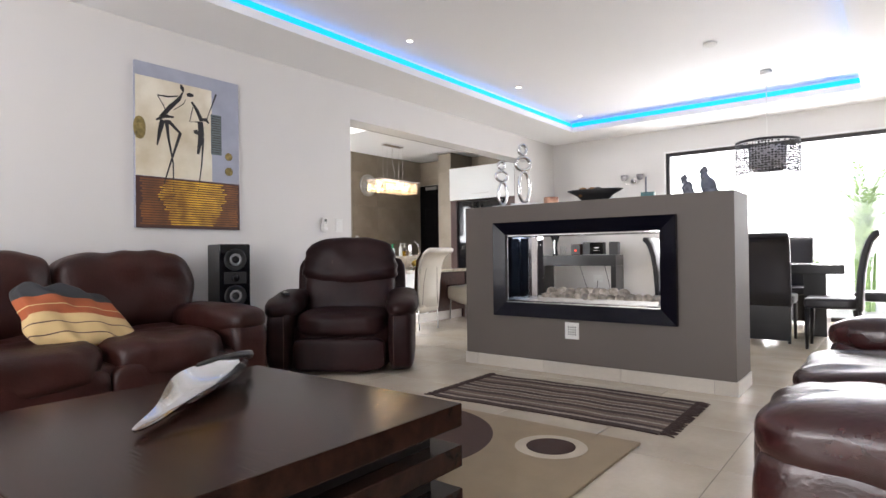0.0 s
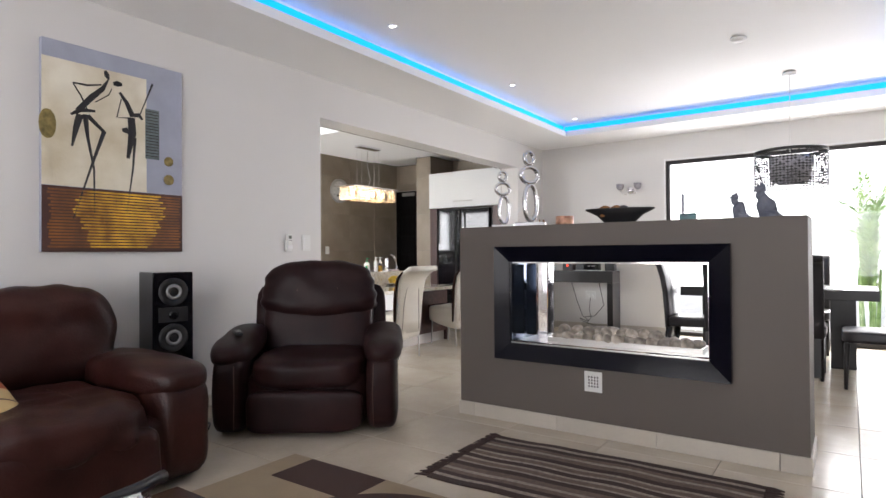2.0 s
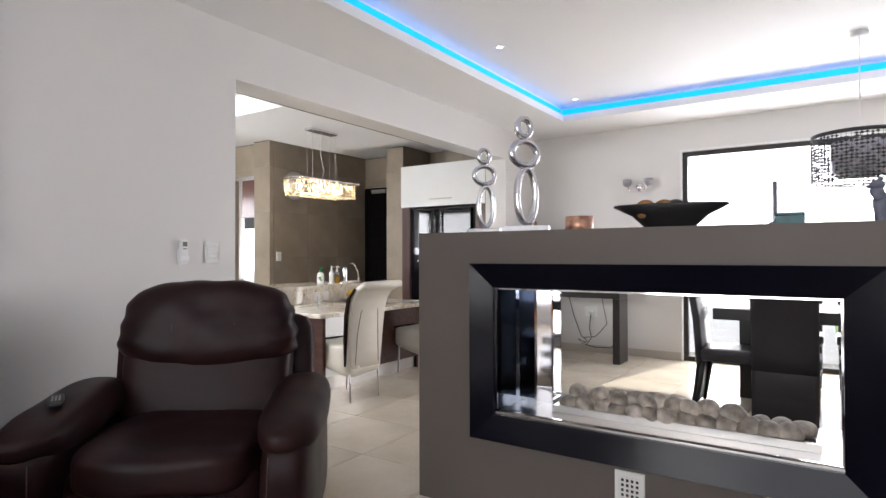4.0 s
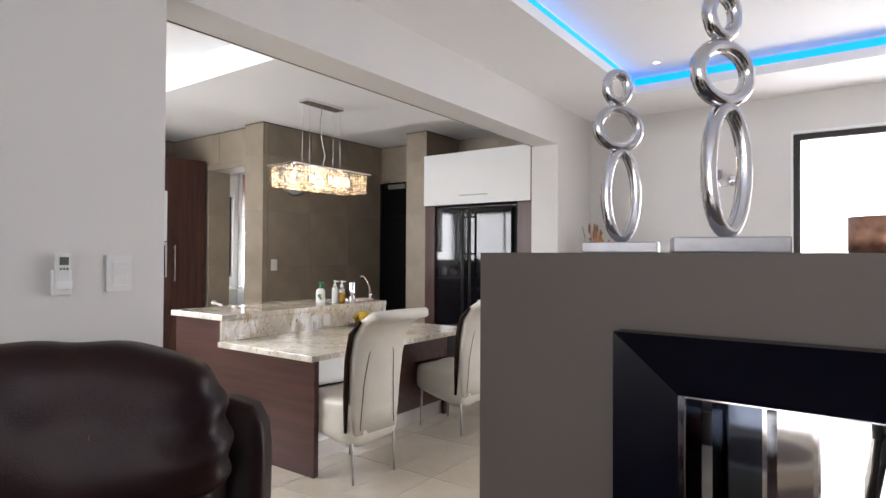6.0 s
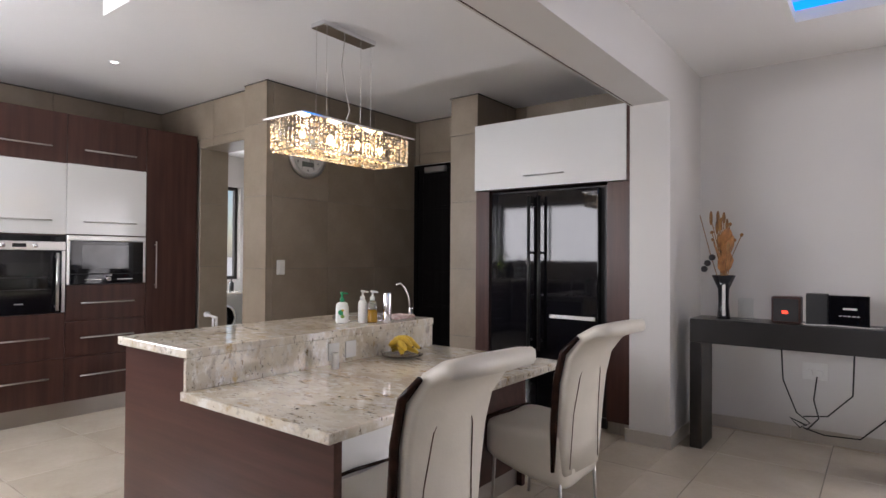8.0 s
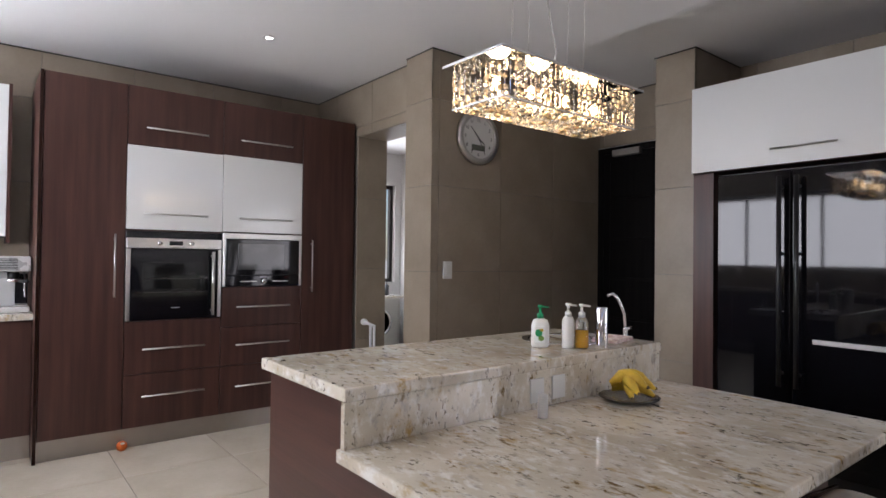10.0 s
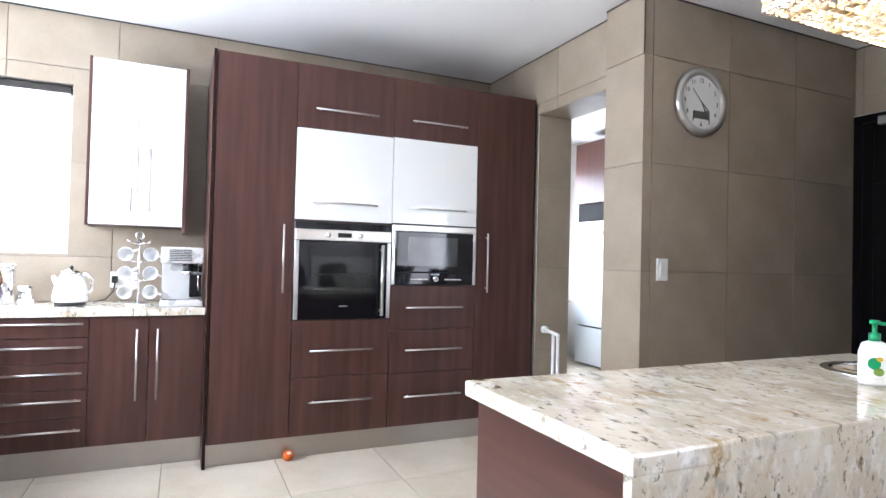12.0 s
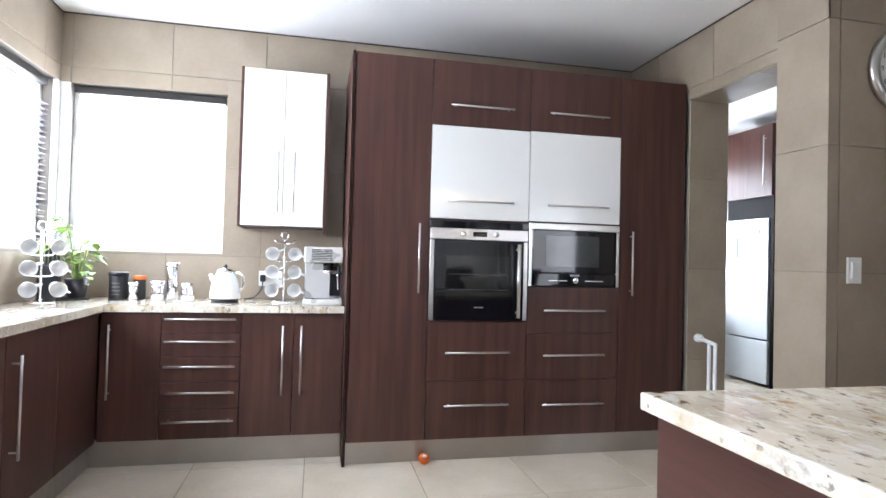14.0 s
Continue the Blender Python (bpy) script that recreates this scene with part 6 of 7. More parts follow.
# ---- white chairs at the island ----
def island_chair(x, y, rz):
    c = thing("island_chair", x, y, 0, rz, "cream leather high-backed chair with dark brown sides and thin steel legs", "chair", "chairs at the island")
    bm = cushion(bmesh.new(), (0, -0.03, 0.375), (0.205, 0.225, 0.095), 7, 14, 0.004)
    for v in bm.verts:
        if v.co.z < 0.36:
            v.co.z -= 0.10 * (v.co.y + 0.255) / 0.45 * (0.36 - v.co.z) / 0.085
    part("seat", bm, CREAMLEATHER, c, "", True)
    line = [(0.17, 0.27), (0.175, 0.40), (0.185, 0.55), (0.20, 0.70), (0.228, 0.82), (0.288, 0.903), (0.362, 0.945), (0.412, 0.950)]
    part("backrest", sheet(bmesh.new(), line, [0.165, 0.18, 0.185, 0.19, 0.195, 0.20, 0.203, 0.20], 0.055), CREAMLEATHER, c, "", True)
    for s in (-1, 1):
        bm = bmesh.new()
        tube(bm, [(s * 0.190, 0.150, 0.29), (s * 0.197, 0.158, 0.50), (s * 0.203, 0.175, 0.70), (s * 0.209, 0.212, 0.84), (s * 0.213, 0.290, 0.915)], [0.012, 0.018, 0.018, 0.017, 0.010], 6)
        part("side_band", bm, WENGE, c, "dark brown leather band", True)
    part("front_band", tube(bmesh.new(), [(-0.19, -0.245, 0.462), (0.0, -0.252, 0.466), (0.19, -0.245, 0.462)], 0.007, 6), WENGE, c, "dark brown leather edge", True)
    st = bmesh.new()
    for s in (-1, 1):
        tube(st, [(s * 0.13, 0.2035, 0.30), (s * 0.115, 0.214, 0.55), (s * 0.095, 0.235, 0.72), (s * 0.06, 0.245, 0.80)], 0.0022, 5)
    tube(st, [(-0.06, 0.245, 0.80), (0, 0.252, 0.825), (0.06, 0.245, 0.80)], 0.0022, 5)
    part("piping", st, SEAM, c)
    for sx in (-0.16, 0.16):
        part("leg", tube(bmesh.new(), [(sx, -0.20, 0.36), (sx, -0.22, 0.0)], [0.009, 0.007], 8), STEEL, c, "", True)
        part("leg", tube(bmesh.new(), [(sx, 0.165, 0.30), (sx, 0.18, 0.0)], [0.009, 0.007], 8), STEEL, c, "", True)
    return c


ic = island_chair(-3.90, 5.38, 265.5)
copy_thing(ic, pose(-3.905, 6.475, 0, 0, 0, 264.5))

# ---- tower speaker ----
sp = thing("tower_speaker", -3.42, 2.53, 0, 78, "tall black tower speaker with two drivers and a small foot", "speaker")
part("cabinet", cube(-0.118, 0.118, -0.14, 0.14, 0.025, 1.0, 0.006), BLACKG, sp)
part("foot", cube(-0.13, 0.13, -0.16, 0.16, 0.0, 0.024, 0.004), BLACKM, sp)
for z in (0.88, 0.60):
    part("driver", lathe(bmesh.new(), [(0.085, 0), (0.085, 0.008), (0.072, 0.010), (0.055, 0.002), (0.03, -0.01), (0.028, 0.004), (0.008, 0.008)], seg=32), BLACKM, sp, "", True, Matrix.Translation((0, -0.141, z)) @ Matrix.Rotation(radians(90), 4, "X"))
    part("cone_ring", ring(bmesh.new(), (0, -0.150, z), 0.038, 0.038, 0.010, 28, 8), CASTSAT, sp, "grey cone ring", True)
part("port", boxes((-0.085, 0.085, -0.147, -0.1405, 0.695, 0.785)), BLACKM, sp)
part("tweeter", lathe(bmesh.new(), [(0.03, 0), (0.03, 0.004), (0.012, 0.006)], seg=20), BLACKG, sp, "", True, Matrix.Translation((0, -0.147, 0.74)) @ Matrix.Rotation(radians(90), 4, "X"))
solo("speaker_cable", tube(bmesh.new(), [(-3.25, 2.62, 0.008), (-3.20, 2.68, 0.006), (-3.30, 2.76, 0.006), (-3.55, 2.80, 0.006)], 0.006, 6), BLACKM, 0, 0, 0, 0, "black cable on the floor by the speaker", "cable", "", True)


# ---- leather seats ----
def recliner(x, y, rz):
    r = thing("recliner", x, y, 0, rz, "dark brown leather recliner with padded arms", "armchair")
    L = LEATHER2
    part("base", cushion(bmesh.new(), (0, 0.02, 0.20), (0.38, 0.42, 0.18), 8, 12, 0.002), L, r, "", True)
    part("footrest", cushion(bmesh.new(), (0, -0.43, 0.155), (0.345, 0.055, 0.125), 6, 14, 0.004), L, r, "lower front pad", True)
    part("seat", cushion(bmesh.new(), (0, -0.09, 0.37), (0.35, 0.37, 0.10), 4.5, 18, 0.005), L, r, "", True)
    part("backrest", cushion(bmesh.new(), (0, 0.26, 0.60), (0.385, 0.12, 0.24), 5, 16, 0.006, (-12, 0, 0)), L, r, "", True)
    bm = cushion(bmesh.new(), (0, 0.27, 0.85), (0.39, 0.125, 0.205), 3.3, 44, 0.006, (-10, 0, 0), 4.0)
    for v in bm.verts:
        v.co.x *= 1 + 0.42 * max(0.0, 0.93 - v.co.z)
        edge = max(0.0, (abs(v.co.x) - 0.27) / 0.12)
        v.co += Vector((0.006 * edge * math.sin(70 * v.co.z + 3 * v.co.x) * (1 if v.co.x > 0 else -1), -0.006 * edge * math.sin(70 * v.co.z + 9 * v.co.x), 0))
    part("headrest", bm, L, r, "wide padded headrest with gathered sides", True)
    part("back_shell", cushion(bmesh.new(), (0, 0.40, 0.53), (0.475, 0.075, 0.36), 9, 14, 0.002, (-8, 0, 0)), L, r, "", True)
    for s in (-1, 1):
        part("arm", cushion(bmesh.new(), (s * 0.462, -0.04, 0.262), (0.10, 0.44, 0.252), 5, 16, 0.003), L, r, "", True)
        part("arm_pad", cushion(bmesh.new(), (s * 0.465, -0.10, 0.52), (0.128, 0.385, 0.088), 2.7, 18, 0.006, (5, 0, 0)), L, r, "", True)
        part("stitching", tube(bmesh.new(), [(s * 0.412, -0.478, 0.06), (s * 0.407, -0.484, 0.27), (s * 0.412, -0.475, 0.44)], 0.002, 5), SEAM, r)
        part("stitching", tube(bmesh.new(), [(s * 0.14, 0.142, 0.74), (s * 0.14, 0.148, 0.86), (s * 0.145, 0.178, 0.96)], 0.0015, 5), SEAM, r)
    return r


RECX, RECY, RECR = -2.87, 3.27, 40
recliner(RECX, RECY, RECR)
rm = thing("remote_control", 0, 0, 0, 0, "black remote control lying on the recliner arm", "remote control")
rm.matrix_basis = pose(RECX, RECY, 0, 0, 0, RECR) @ pose(-0.46, -0.20, 0.598, 4, 0, 25)
part("body", cushion(bmesh.new(), (0, 0, 0.008), (0.028, 0.075, 0.012), 4, 6), BLACKM, rm, "", True)
part("keys", boxes(*[(-0.015 + 0.012 * i, -0.008 + 0.012 * i, -0.04 + 0.018 * j, -0.032 + 0.018 * j, 0.019, 0.0215) for i in range(3) for j in range(4)]), STEEL, rm)


def sofa(x, y, rz, L, seats, label, m):
    """A sofa of length L that looks along -y, its back at y = 0.5."""
    s = thing("sofa", x, y, 0, rz, label, "sofa")
    a = 0.33
    w = (L - 2 * a) / seats
    part("base", cushion(bmesh.new(), (0, 0.05, 0.20), (L / 2 - 0.10, 0.50, 0.16), 10, 16, 0.003), m, s, "", True)
    part("back_shell", cushion(bmesh.new(), (0, 0.55, 0.46), (L / 2 - 0.08, 0.09, 0.38), 8, 16, 0.002), m, s, "", True)
    for k in range(seats):
        cx = -L / 2 + a + w * (k + 0.5)
        part("footrest", cushion(bmesh.new(), (cx, -0.455, 0.20), (w / 2 - 0.002, 0.06, 0.15), 6, 14, 0.005, seed=k), m, s, "", True)
        part("seat", cushion(bmesh.new(), (cx, -0.09, 0.350), (w / 2 - 0.001, 0.435, 0.125), 4.5, 26, 0.009, None, 5.0, seed=k * 3.0), m, s, "", True)
        wide = 0.10 if k in (0, seats - 1) else 0
        bm = cushion(bmesh.new(), (cx + (wide if k == seats - 1 else -wide), 0.41, 0.68), (w / 2 - 0.001 + wide, 0.17, 0.265), 4.0, 34, 0.010, (-9, 0, 0), 4.0, k)
        for v in bm.verts:
            side = v.co.x - (cx + (wide if k == seats - 1 else -wide))
            if wide and side * (1 if k == seats - 1 else -1) > w * 0.42:
                v.co.z -= 0.35 * (side * (1 if k == seats - 1 else -1) - w * 0.42)
            v.co.y -= 0.025 * math.exp(-((v.co.z - 0.86) / 0.09) ** 2)
        part("backrest", bm, m, s, "", True)
        part("stitching", tube(bmesh.new(), [(cx + 0.09, -0.49, 0.44), (cx + 0.09, -0.2, 0.478), (cx + 0.09, 0.1, 0.474)], 0.0016, 5), SEAM, s)
    for q in (-1, 1):
        part("arm", cushion(bmesh.new(), (q * (L / 2 - 0.17), 0.03, 0.27), (0.15, 0.49, 0.27), 5, 16, 0.004), m, s, "", True)
        part("arm_pad", cushion(bmesh.new(), (q * (L / 2 - 0.175), 0.0, 0.50), (0.175, 0.46, 0.095), 3.0, 20, 0.007, seed=q), m, s, "", True)
    return s


sofa(-2.93, 0.925, 90, 2.73, 3, "brown leather three-seat sofa along the wall with the painting", LEATHER)
sofa(0.93, 2.42, -90, 2.2, 2, "glossy oxblood leather two-seat sofa on the cream tiles", LEATHER3)

# cushion on the sofa
pw = thing("striped_cushion", -2.80, 1.20, 0.60, 90, "soft cushion in charcoal, orange and pale yellow stripes", "cushion")
TILT = pose(0.02, 0, -0.015, -40, 10, 8)


def limp(k):
    """A soft square cushion that sags: thick in the middle, thin at its pointed corners."""
    bm = cushion(bmesh.new(), (0, 0, 0), (0.25 * k, 0.075 * k, 0.19 * k), 6.0, 26, 0.012, None, 6)
    for v in bm.verts:
        u, w = v.co.x / 0.25, v.co.z / 0.19
        v.co.y *= max(0.22, 1 - 0.42 * (u * u + w * w) * 0.9)
        v.co.y += 0.012 * math.sin(9 * u + 4 * w) * abs(w)
        v.co.x = v.co.x * (1 - 0.12 * w + 0.10 * w * w) - 0.30 * v.co.z
        v.co.z += 0.010 * math.sin(7 * u)
    return bm


for n, (z0, z1, m) in enumerate(((0.085, 0.26, CLOTH_G), (-0.03, 0.086, CLOTH_O), (-0.26, -0.029, CLOTH_Y))):
    bm = limp(1.0)
    for lo, sign in ((z0, -1), (z1, 1)):
        geo = bm.verts[:] + bm.edges[:] + bm.faces[:]
        bmesh.ops.bisect_plane(bm, geom=geo, plane_co=(0, 0, lo), plane_no=(0, 0, sign), clear_outer=True)
    part("band", bm, m, pw, "", True, TILT)
for z in (0.02, -0.09, -0.15):
    bm = limp(1.008)
    for lo, sign in ((z, -1), (z + 0.006, 1)):
        bmesh.ops.bisect_plane(bm, geom=bm.verts[:] + bm.edges[:] + bm.faces[:], plane_co=(0, 0, lo), plane_no=(0, 0, sign), clear_outer=True)
    part("stripe", bm, CANV_D if z < 0 else CLOTH_Y, pw, "", True, TILT)

# ---- coffee table ----
ct = thing("coffee_table", -0.95, 0.93, 0, 0, "low wide dark coffee table made of stacked slabs", "coffee table")
TX, TY = 0.565, 0.57
part("tabletop", cube(-TX, TX, -TY, TY, 0.345, 0.42, 0.004, 2), WENGE, ct)
for z0, z1 in ((0.215, 0.285), (0.075, 0.145)):
    for sx in (-1, 1):
        part("side_slab", cube(sx * (TX - 0.10) - 0.10, sx * (TX - 0.10) + 0.10, -TY, TY, z0, z1, 0.003), WENGE, ct)
for sx in (-1, 1):
    for z0, z1 in ((0.286, 0.344), (0.146, 0.214), (0.0, 0.074)):
        part("riser", cube(sx * (TX - 0.13) - 0.06, sx * (TX - 0.13) + 0.06, -TY + 0.08, TY - 0.08, z0, z1), BLACKWOOD, ct)
part("shelf", cube(-TX + 0.205, TX - 0.205, -TY + 0.02, TY - 0.02, 0.075, 0.105, 0.002), WENGE, ct)
rb = thing("red_box", -0.95, 1.15, 0.106, 15, "red lacquered box on the shelf of the coffee table", "box")
part("body", cube(-0.16, 0.16, -0.11, 0.11, 0, 0.09, 0.004), REDB, rb)
part("lid", cube(-0.162, 0.162, -0.112, 0.112, 0.091, 0.12, 0.004), REDB, rb)
lb = thing("leaf_dish", -1.15, 1.035, 0.421, 128.5, "long polished metal leaf-shaped dish with a dark stem", "dish")
lb.scale = (1.14, 1.02, 1.15)


def hull(bm, lift, wide, side):
    """A long leaf-shaped bowl with a spoon-like lip at one end."""
    keys = ((0.0, 0.012, 0.020, 0.004), (0.04, 0.026, 0.020, 0.006), (0.12, 0.030, 0.022, 0.009), (0.24, 0.036, 0.034, 0.020), (0.36, 0.066, 0.050, 0.042), (0.50, 0.098, 0.062, 0.057), (0.65, 0.108, 0.068, 0.064),
            (0.80, 0.088, 0.068, 0.058), (0.92, 0.050, 0.064, 0.042), (1.0, 0.012, 0.060, 0.018))
    lines = []
    for k in range(37):
        s = k / 36
        j = max(i for i in range(len(keys) - 1) if keys[i][0] <= s)
        f = (s - keys[j][0]) / (keys[j + 1][0] - keys[j][0])
        lines.append([keys[j][q] + (keys[j + 1][q] - keys[j][q]) * f for q in (1, 2, 3)])
    for _ in range(6):
        lines = [lines[0]] + [[(lines[k - 1][q] + 2 * lines[k][q] + lines[k + 1][q]) / 4 for q in range(3)] for k in range(1, 36)] + [lines[-1]]
    rows = []
    for k, (w, rim, deep) in enumerate(lines):
        rows.append([bm.verts.new((-0.38 + 0.02 * k, w * wide * v, max(0.001, rim - deep * (1 - v * v) + lift * (1 - 0.8 * v * v)))) for v in [(-1 + j / 7) for j in range(15)]])
    for a, b in zip(rows, rows[1:]):
        for j in range(14):
            q = (a[j], a[j + 1], b[j + 1], b[j])
            bm.faces.new(q if side > 0 else q[::-1])
    return bm


part("outer_shell", hull(bmesh.new(), -0.004, 1.0, 1), CHROME, lb, "polished metal outside", True)
part("inner_shell", hull(bmesh.new(), 0.001, 0.97, 1), material("pearl_enamel", (0.74, 0.75, 0.78), 0.10, 0.95, vary=0.12, scale=12, coat=0.3), lb, "pearly white inside", True)
part("stem", tube(bmesh.new(), [(0.16, 0.088, 0.070), (0.27, 0.055, 0.072), (0.34, 0.005, 0.070), (0.40, 0.0, 0.064), (0.43, -0.004, 0.056)], [0.005, 0.008, 0.013, 0.012, 0.017], 8), BLACKM, lb, "dark twisted stem", True)

# ---- rugs ----
rg = thing("circle_rug", -1.30, 1.58, 0.0, 0, "short pile beige rug with brown circles edged in cream", "rug")
RXH, RYH = 1.08, 1.10
part("pile", cube(-RXH, RXH, -RYH, RYH, 0.001, 0.013, 0.004), RUG, rg)
def disc(cx, cy, r, z, m, inner=0.0):
    bm = bmesh.new()
    pts = [(cx + r * math.cos(2 * math.pi * k / 64), cy + r * math.sin(2 * math.pi * k / 64)) for k in range(64)]
    pts = [(max(-RXH + 0.002, min(RXH - 0.002, a)), max(-RYH + 0.002, min(RYH - 0.002, b))) for a, b in pts]
    lo, hi = [bm.verts.new((a, b, 0.0125)) for a, b in pts], [bm.verts.new((a, b, z)) for a, b in pts]
    bm.faces.new(hi)
    for k in range(64):
        bm.faces.new((lo[k], lo[(k + 1) % 64], hi[(k + 1) % 64], hi[k]))
    part("motif", bm, m, rg)
disc(0.77, 0.80, 0.165, 0.0145, RUGC)
disc(0.77, 0.80, 0.112, 0.0158, RUGB)
disc(-0.02, 0.50, 0.56, 0.0145, RUGB)
part("motif", cube(-0.93, -0.42, 0.82, 1.09, 0.0132, 0.0150), RUGB, rg)
disc(-0.7, -0.5, 0.40, 0.0145, RUGC)
disc(-0.7, -0.5, 0.32, 0.0158, RUGB)

sr = thing("striped_rug", -0.905, 3.235, 0.0, 1, "flat woven runner in brown and cream stripes with knotted fringes", "rug")
SX, SY = 0.70, 0.375
bands = [(0.0, 0.06, 0), (0.06, 0.10, 2), (0.10, 0.15, 0), (0.15, 0.20, 1), (0.20, 0.235, 2), (0.235, 0.30, 1), (0.30, 0.36, 0), (0.36, 0.385, 2), (0.385, 0.44, 1), (0.44, 0.47, 2), (0.47, 0.53, 0), (0.53, 0.555, 2), (0.555, 0.61, 1), (0.61, 0.64, 2), (0.64, 0.70, 0), (0.70, 0.765, 1), (0.765, 0.80, 2), (0.80, 0.85, 1), (0.85, 0.90, 0), (0.90, 0.94, 2), (0.94, 1.0, 0)]
def wavy(bm, x0, x1, y0, y1, seed):
    n = 40
    rows = []
    for k in range(n + 1):
        x = x0 + (x1 - x0) * k / n
        dy = 0.012 * math.sin(3.1 * x + 1) + 0.004 * math.sin(14 * x + seed)
        dz = 0.006 + 0.004 * noise.noise(Vector((x * 5, y0 * 6, 0)))
        rows.append([bm.verts.new((x, y0 + dy, 0.001)), bm.verts.new((x, y0 + dy, dz + 0.003)), bm.verts.new((x, y1 + dy, dz + 0.003)), bm.verts.new((x, y1 + dy, 0.001))])
    for a, b in zip(rows, rows[1:]):
        for j in range(3):
            bm.faces.new((a[j], a[j + 1], b[j + 1], b[j]))
    return bm
for n, (a, b, k) in enumerate(bands):
    part("stripe", wavy(bmesh.new(), -SX, SX, -SY + 2 * SY * a, -SY + 2 * SY * b - 0.0008, 0), (WEAVE1, WEAVE2, WEAVE3)[k], sr)
random.seed(31)
bm = bmesh.new()
for sx in (-1, 1):
    for k in range(34):
        y = -SY + 0.01 + k * (2 * SY - 0.02) / 33
        tube(bm, [(sx * SX, y, 0.006), (sx * (SX + 0.03), y + random.uniform(-0.01, 0.01), 0.008), (sx * (SX + 0.075), y + random.uniform(-0.025, 0.025), 0.004)], [0.006, 0.008, 0.003], 5)
part("fringe", bm, WEAVE1, sr, "knotted fringe")["kind"] = "stuff"

# ---- palms outside ----
def palm(x, y, s, seed, n):
    random.seed(seed)
    t = thing("palm", x, y, -0.06, 0, "feathery bright green palm outside the window", "palm", "palms outside")
    tr, fr = bmesh.new(), bmesh.new()
    for k in range(5):
        a = k * 1.3
        tube(tr, [(0.10 * math.cos(a), 0.10 * math.sin(a), 0), (0.14 * math.cos(a), 0.14 * math.sin(a), 0.9 * s)], [0.03, 0.02], 6)
    for k in range(n):
        a = random.uniform(0, 6.28)
        tall = random.uniform(1.0, 2.0) * s
        reach = random.uniform(0.2, 0.8) * s
        pts = [Vector((reach * u * u * math.cos(a), reach * u * u * math.sin(a), 0.3 + tall * math.sin(1.7 * u))) for u in [j / 10 for j in range(11)]]
        tube(tr, pts, [0.008 * (1.1 - 0.1 * j) for j in range(11)], 4)
        for j in range(2, 11):
            way = (pts[j] - pts[j - 1]).normalized()
            side = way.cross(Vector((0, 0, 1))).normalized()
            for q in (-1, 1):
                for h in (0, 0.25, 0.5, 0.75):
                    base = pts[j] - (pts[j] - pts[j - 1]) * h
                    tip = base + (side * q * 0.8 + way + Vector((0, 0, random.uniform(-0.5, 0.1)))).normalized() * 0.17 * s * (1.25 - 0.07 * j)
                    mid = (base + tip) / 2 + Vector((0, 0, 0.012))
                    wide = way * 0.011 * s
                    a0, b0, c0, d0 = (fr.verts.new(v) for v in (base, mid - wide, tip, mid + wide))
                    fr.faces.new((a0, b0, c0, d0))
    part("stalks", tr, FROND, t)
    part("fronds", fr, FROND, t)["kind"] = "stuff"


palm(0.34, 11.0, 1.0, 3, 34)
palm(-0.35, 11.6, 0.42, 5, 14)
palm(1.3, 11.4, 0.9, 7, 18)

# ---- tiles and skirtings ----
TILES = {}


def tile_mesh(w, h, t, m, name):
    key = (round(w, 3), round(h, 3), m.name)
    if key not in TILES:
        bm = bmesh.new()
        c = 0.0012
        rows = [[bm.verts.new(p) for p in ((i, i, z), (w - i, i, z), (w - i, h - i, z), (i, h - i, z))] for i, z in ((0.0, 0.0), (0.0, t - c), (c, t))]
        for a, b in zip(rows, rows[1:]):
            for k in range(4):
                bm.faces.new((a[k], a[(k + 1) % 4], b[(k + 1) % 4], b[k]))
        bm.faces.new(rows[-1])
        bm.faces.new(rows[0][::-1])
        TILES[key] = finish(name, bm, m, False)
    return TILES[key]


def lay(parent, name, m, origin, uway, vway, u0, u1, v0, v1, us, vs, su, sv, gap, t, skip=()):
    """Tiles on a plane: joints at us + n * su and vs + n * sv, cut to u0..u1, v0..v1, none where a tile lies in skip."""
    uway, vway = Vector(uway), Vector(vway)
    up = uway.cross(vway)
    turn = Matrix((uway, vway, up)).transposed().to_4x4()
    i = math.floor((u0 - us) / su)
    while us + i * su < u1:
        a, b = max(u0, us + i * su + gap / 2), min(u1, us + (i + 1) * su - gap / 2)
        j = math.floor((v0 - vs) / sv)
        while vs + j * sv < v1:
            c, d = max(v0, vs + j * sv + gap / 2), min(v1, vs + (j + 1) * sv - gap / 2)
            cells = [(a, b, c, d)]
            for p, q, r, s in skip:
                nxt = []
                for (a1, b1, c1, d1) in cells:
                    if b1 <= p or a1 >= q or d1 <= r or c1 >= s:
                        nxt.append((a1, b1, c1, d1))
                        continue
                    if a1 < p:
                        nxt.append((a1, p, c1, d1))
                    if b1 > q:
                        nxt.append((q, b1, c1, d1))
                    if c1 < r:
                        nxt.append((max(a1, p), min(b1, q), c1, r))
                    if d1 > s:
                        nxt.append((max(a1, p), min(b1, q), s, d1))
                cells = nxt
            for a1, b1, c1, d1 in cells:
                if b1 - a1 > 0.012 and d1 - c1 > 0.012:
                    ob = new(name, tile_mesh(b1 - a1, d1 - c1, t, m, name))
                    ob.parent = parent
                    ob.matrix_basis = Matrix.Translation(Vector(origin) + uway * a1 + vway * c1) @ turn
            j += 1
        i += 1


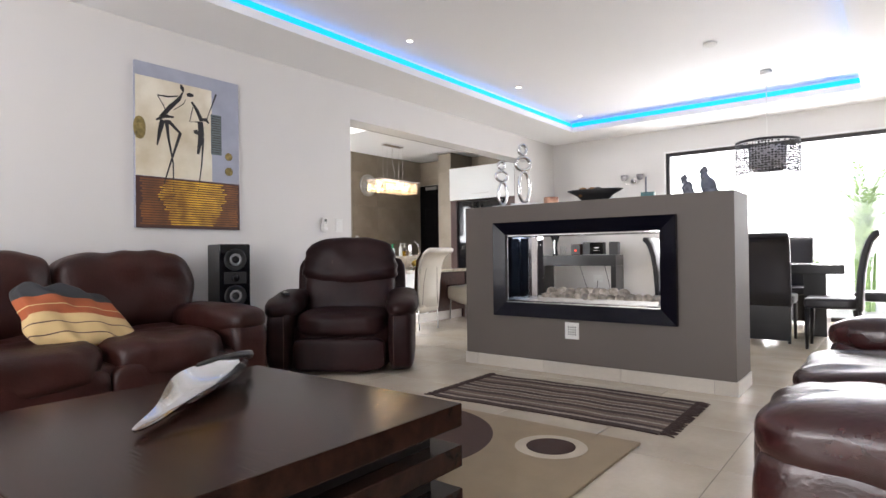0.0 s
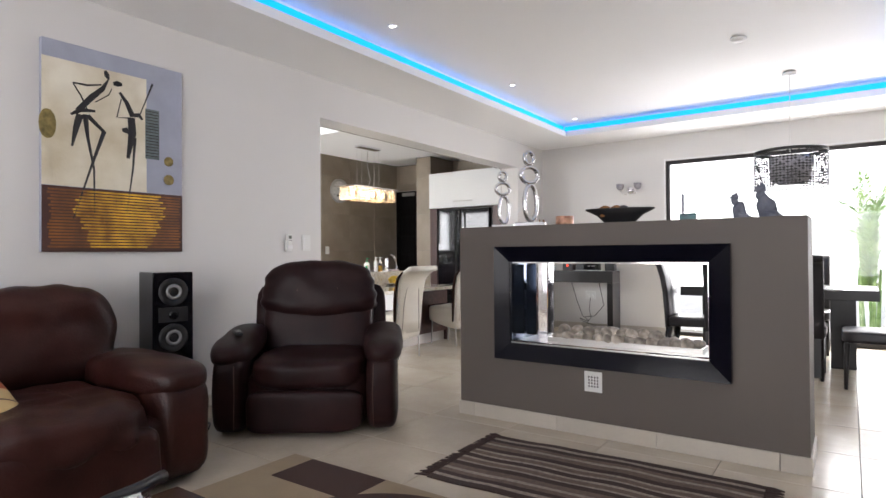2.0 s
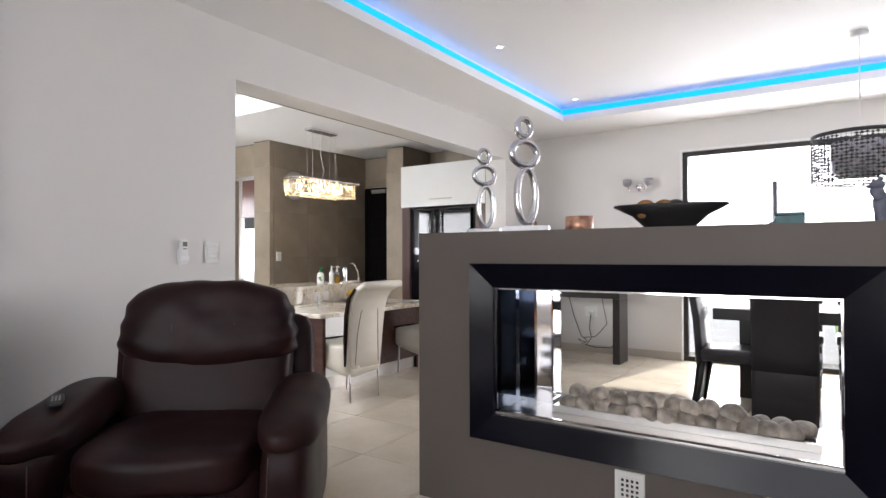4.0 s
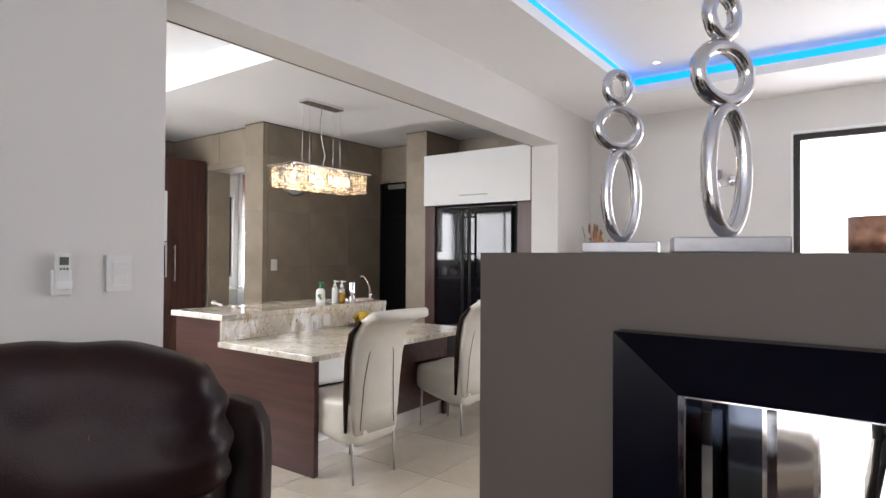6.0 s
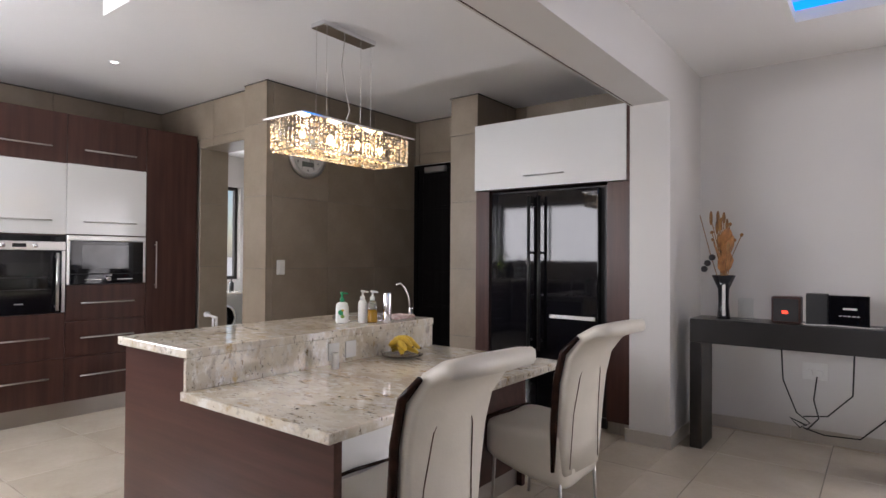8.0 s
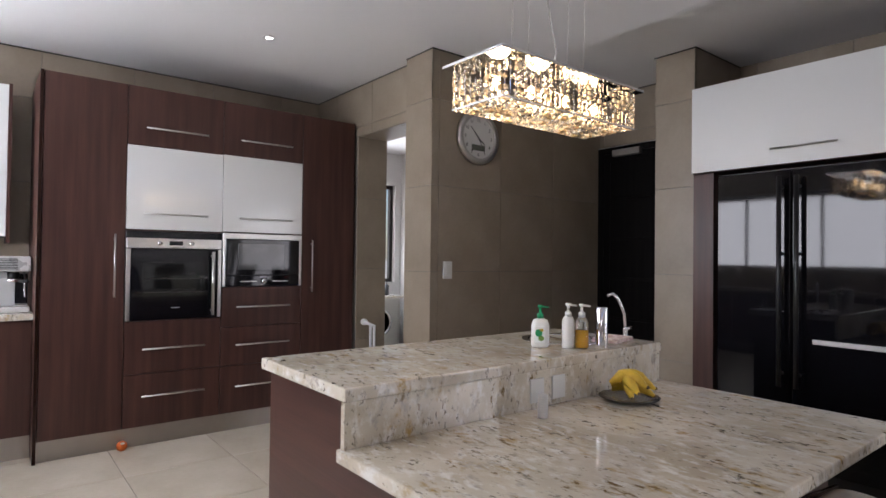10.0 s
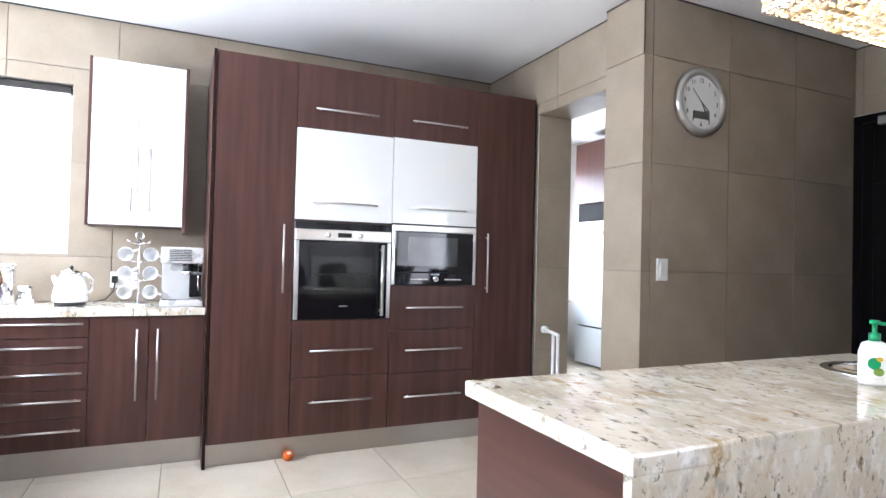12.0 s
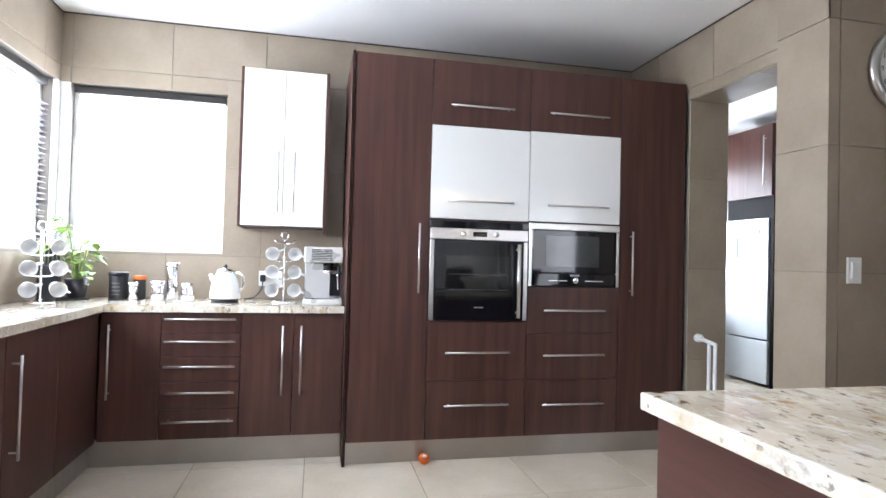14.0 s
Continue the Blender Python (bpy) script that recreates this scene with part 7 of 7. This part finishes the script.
G, S = 0.0035, 0.58
lay(floor, "floor_tile", FLOOR_T, (0, 0, -0.004), (1, 0, 0), (0, 1, 0), WX, 2.2, -2.6, NY, -7.05, 4.96, 0.6, 0.6, 0.004, 0.004, [])
lay(floor, "floor_tile", FLOOR_T, (0, 0, -0.004), (1, 0, 0), (0, 1, 0), -7.78, WX, KS, 8.58, -7.05, 4.96, 0.6, 0.6, 0.004, 0.004, [(-7.78, -6.455, KP, 8.58), (WI, WX, KS, 4.10), (WI, WX, 7.82, 8.58)])
lay(floor, "floor_tile", FLOOR_T, (0, 0, -0.004), (1, 0, 0), (0, 1, 0), -10.4, -6.755, KN, 9.1, -7.05, 4.96, 0.6, 0.6, 0.004, 0.004, [(-10.4, -7.56, KN, KN + 0.28)])
W = "wall_tile"
lay(wall_kitchen_west, W, WALL_T, (KX, 0, 0), (0, 1, 0), (0, 0, 1), KS, KN, 0.886, 2.66, 4.03, 0, S, S, G, 0.007, [(2.86, 3.79, WZ0, WZ1), (4.58, KN, 0, 2.32)])
lay(wall_kitchen_south, W, WALL_T, (0, KS, 0), (-1, 0, 0), (0, 0, 1), 3.97, 8.273, 0.886, 2.66, 4.0, 0, S, S, G, 0.007, [(5.3, 8.22, WZ0, WZ1)])
lay(wall_kitchen_north, W, WALL_T, (0, KN, 0), (1, 0, 0), (0, 0, 1), -8.273, -6.76, 0, 2.66, -6.755, 0, S, S, G, 0.007, [(-7.56, -6.755, 0, 2.25), (-8.3, -7.57, 0, 2.3)])
lay(wall_kitchen_north, W, WALL_T, (0, KP, 0), (1, 0, 0), (0, 0, 1), -6.755, -6.448, 0, 2.66, -6.755, 0, S, S, G, 0.007)
lay(wall_kitchen_north, W, WALL_T, (-6.455, 0, 0), (0, 1, 0), (0, 0, 1), KP - 0.007, 8.47, 0, 2.66, 6.70, 0, S, S, G, 0.007)
lay(wall_kitchen_north, W, WALL_T, (-7.56, 0, 0), (0, 1, 0), (0, 0, 1), KN, KN + 0.28, 0, 2.243, 6.5, 0, S, S, G, 0.007)
lay(wall_kitchen_north, W, WALL_T, (0, 0, 2.25), (0, 1, 0), (1, 0, 0), KN, KN + 0.28, -7.55, -6.76, 6.5, -7.55, S, S, G, 0.007)
lay(wall_kitchen_north, W, WALL_T, (0, 8.47, 0), (1, 0, 0), (0, 0, 1), -6.448, -5.605, 2.205, 2.66, -6.40, 0, 0.75, S, G, 0.007)
lay(wall_kitchen_north, W, WALL_T, (0, 7.95, 0), (1, 0, 0), (0, 0, 1), -5.605, -5.318, 0, 2.66, -5.85, 0, S, S, G, 0.007)
lay(wall_kitchen_north, W, WALL_T, (-5.325, 0, 0), (0, 1, 0), (0, 0, 1), 7.943, 8.58, 1.84, 2.66, 7.84, 0, S, S, G, 0.007)
lay(wall_kitchen_north, W, WALL_T, (0, 8.58, 0), (1, 0, 0), (0, 0, 1), -5.315, WI, 2.0, 2.66, -5.2, 0, S, S, G, 0.007)
K = "skirting_tile"
SH = 0.09
skirting = tagged(new("baseboard"), "cream tile skirting", kind="structure")
for org, uw, a, b, s0 in (((0, FY0, 0), (1, 0, 0), FXL - 0.009, FXR + 0.009, -1.98), ((FXR, 0, 0), (0, 1, 0), FY0, FY1, 4.0), ((0, FY1, 0), (-1, 0, 0), -FXR, -FXL, 0.2), ((FXL, 0, 0), (0, -1, 0), -FY1, -FY0, 0.0),
                          ((0, NY, 0), (1, 0, 0), WX, -1.92, -3.1), ((WX, 0, 0), (0, 1, 0), -2.6, 4.10, 0.1), ((WX, 0, 0), (0, 1, 0), 7.82, NY, 7.82), ((0, 7.82, 0), (1, 0, 0), -4.0, WX + 0.009, -4.0), ((2.2, 0, 0), (0, -1, 0), -NY, 2.6, 0.1)):
    lay(skirting, K, SKIRT_T, org, uw, (0, 0, 1), a, b, 0, SH, s0, 0, 0.6, 0.6, 0.003, 0.009)
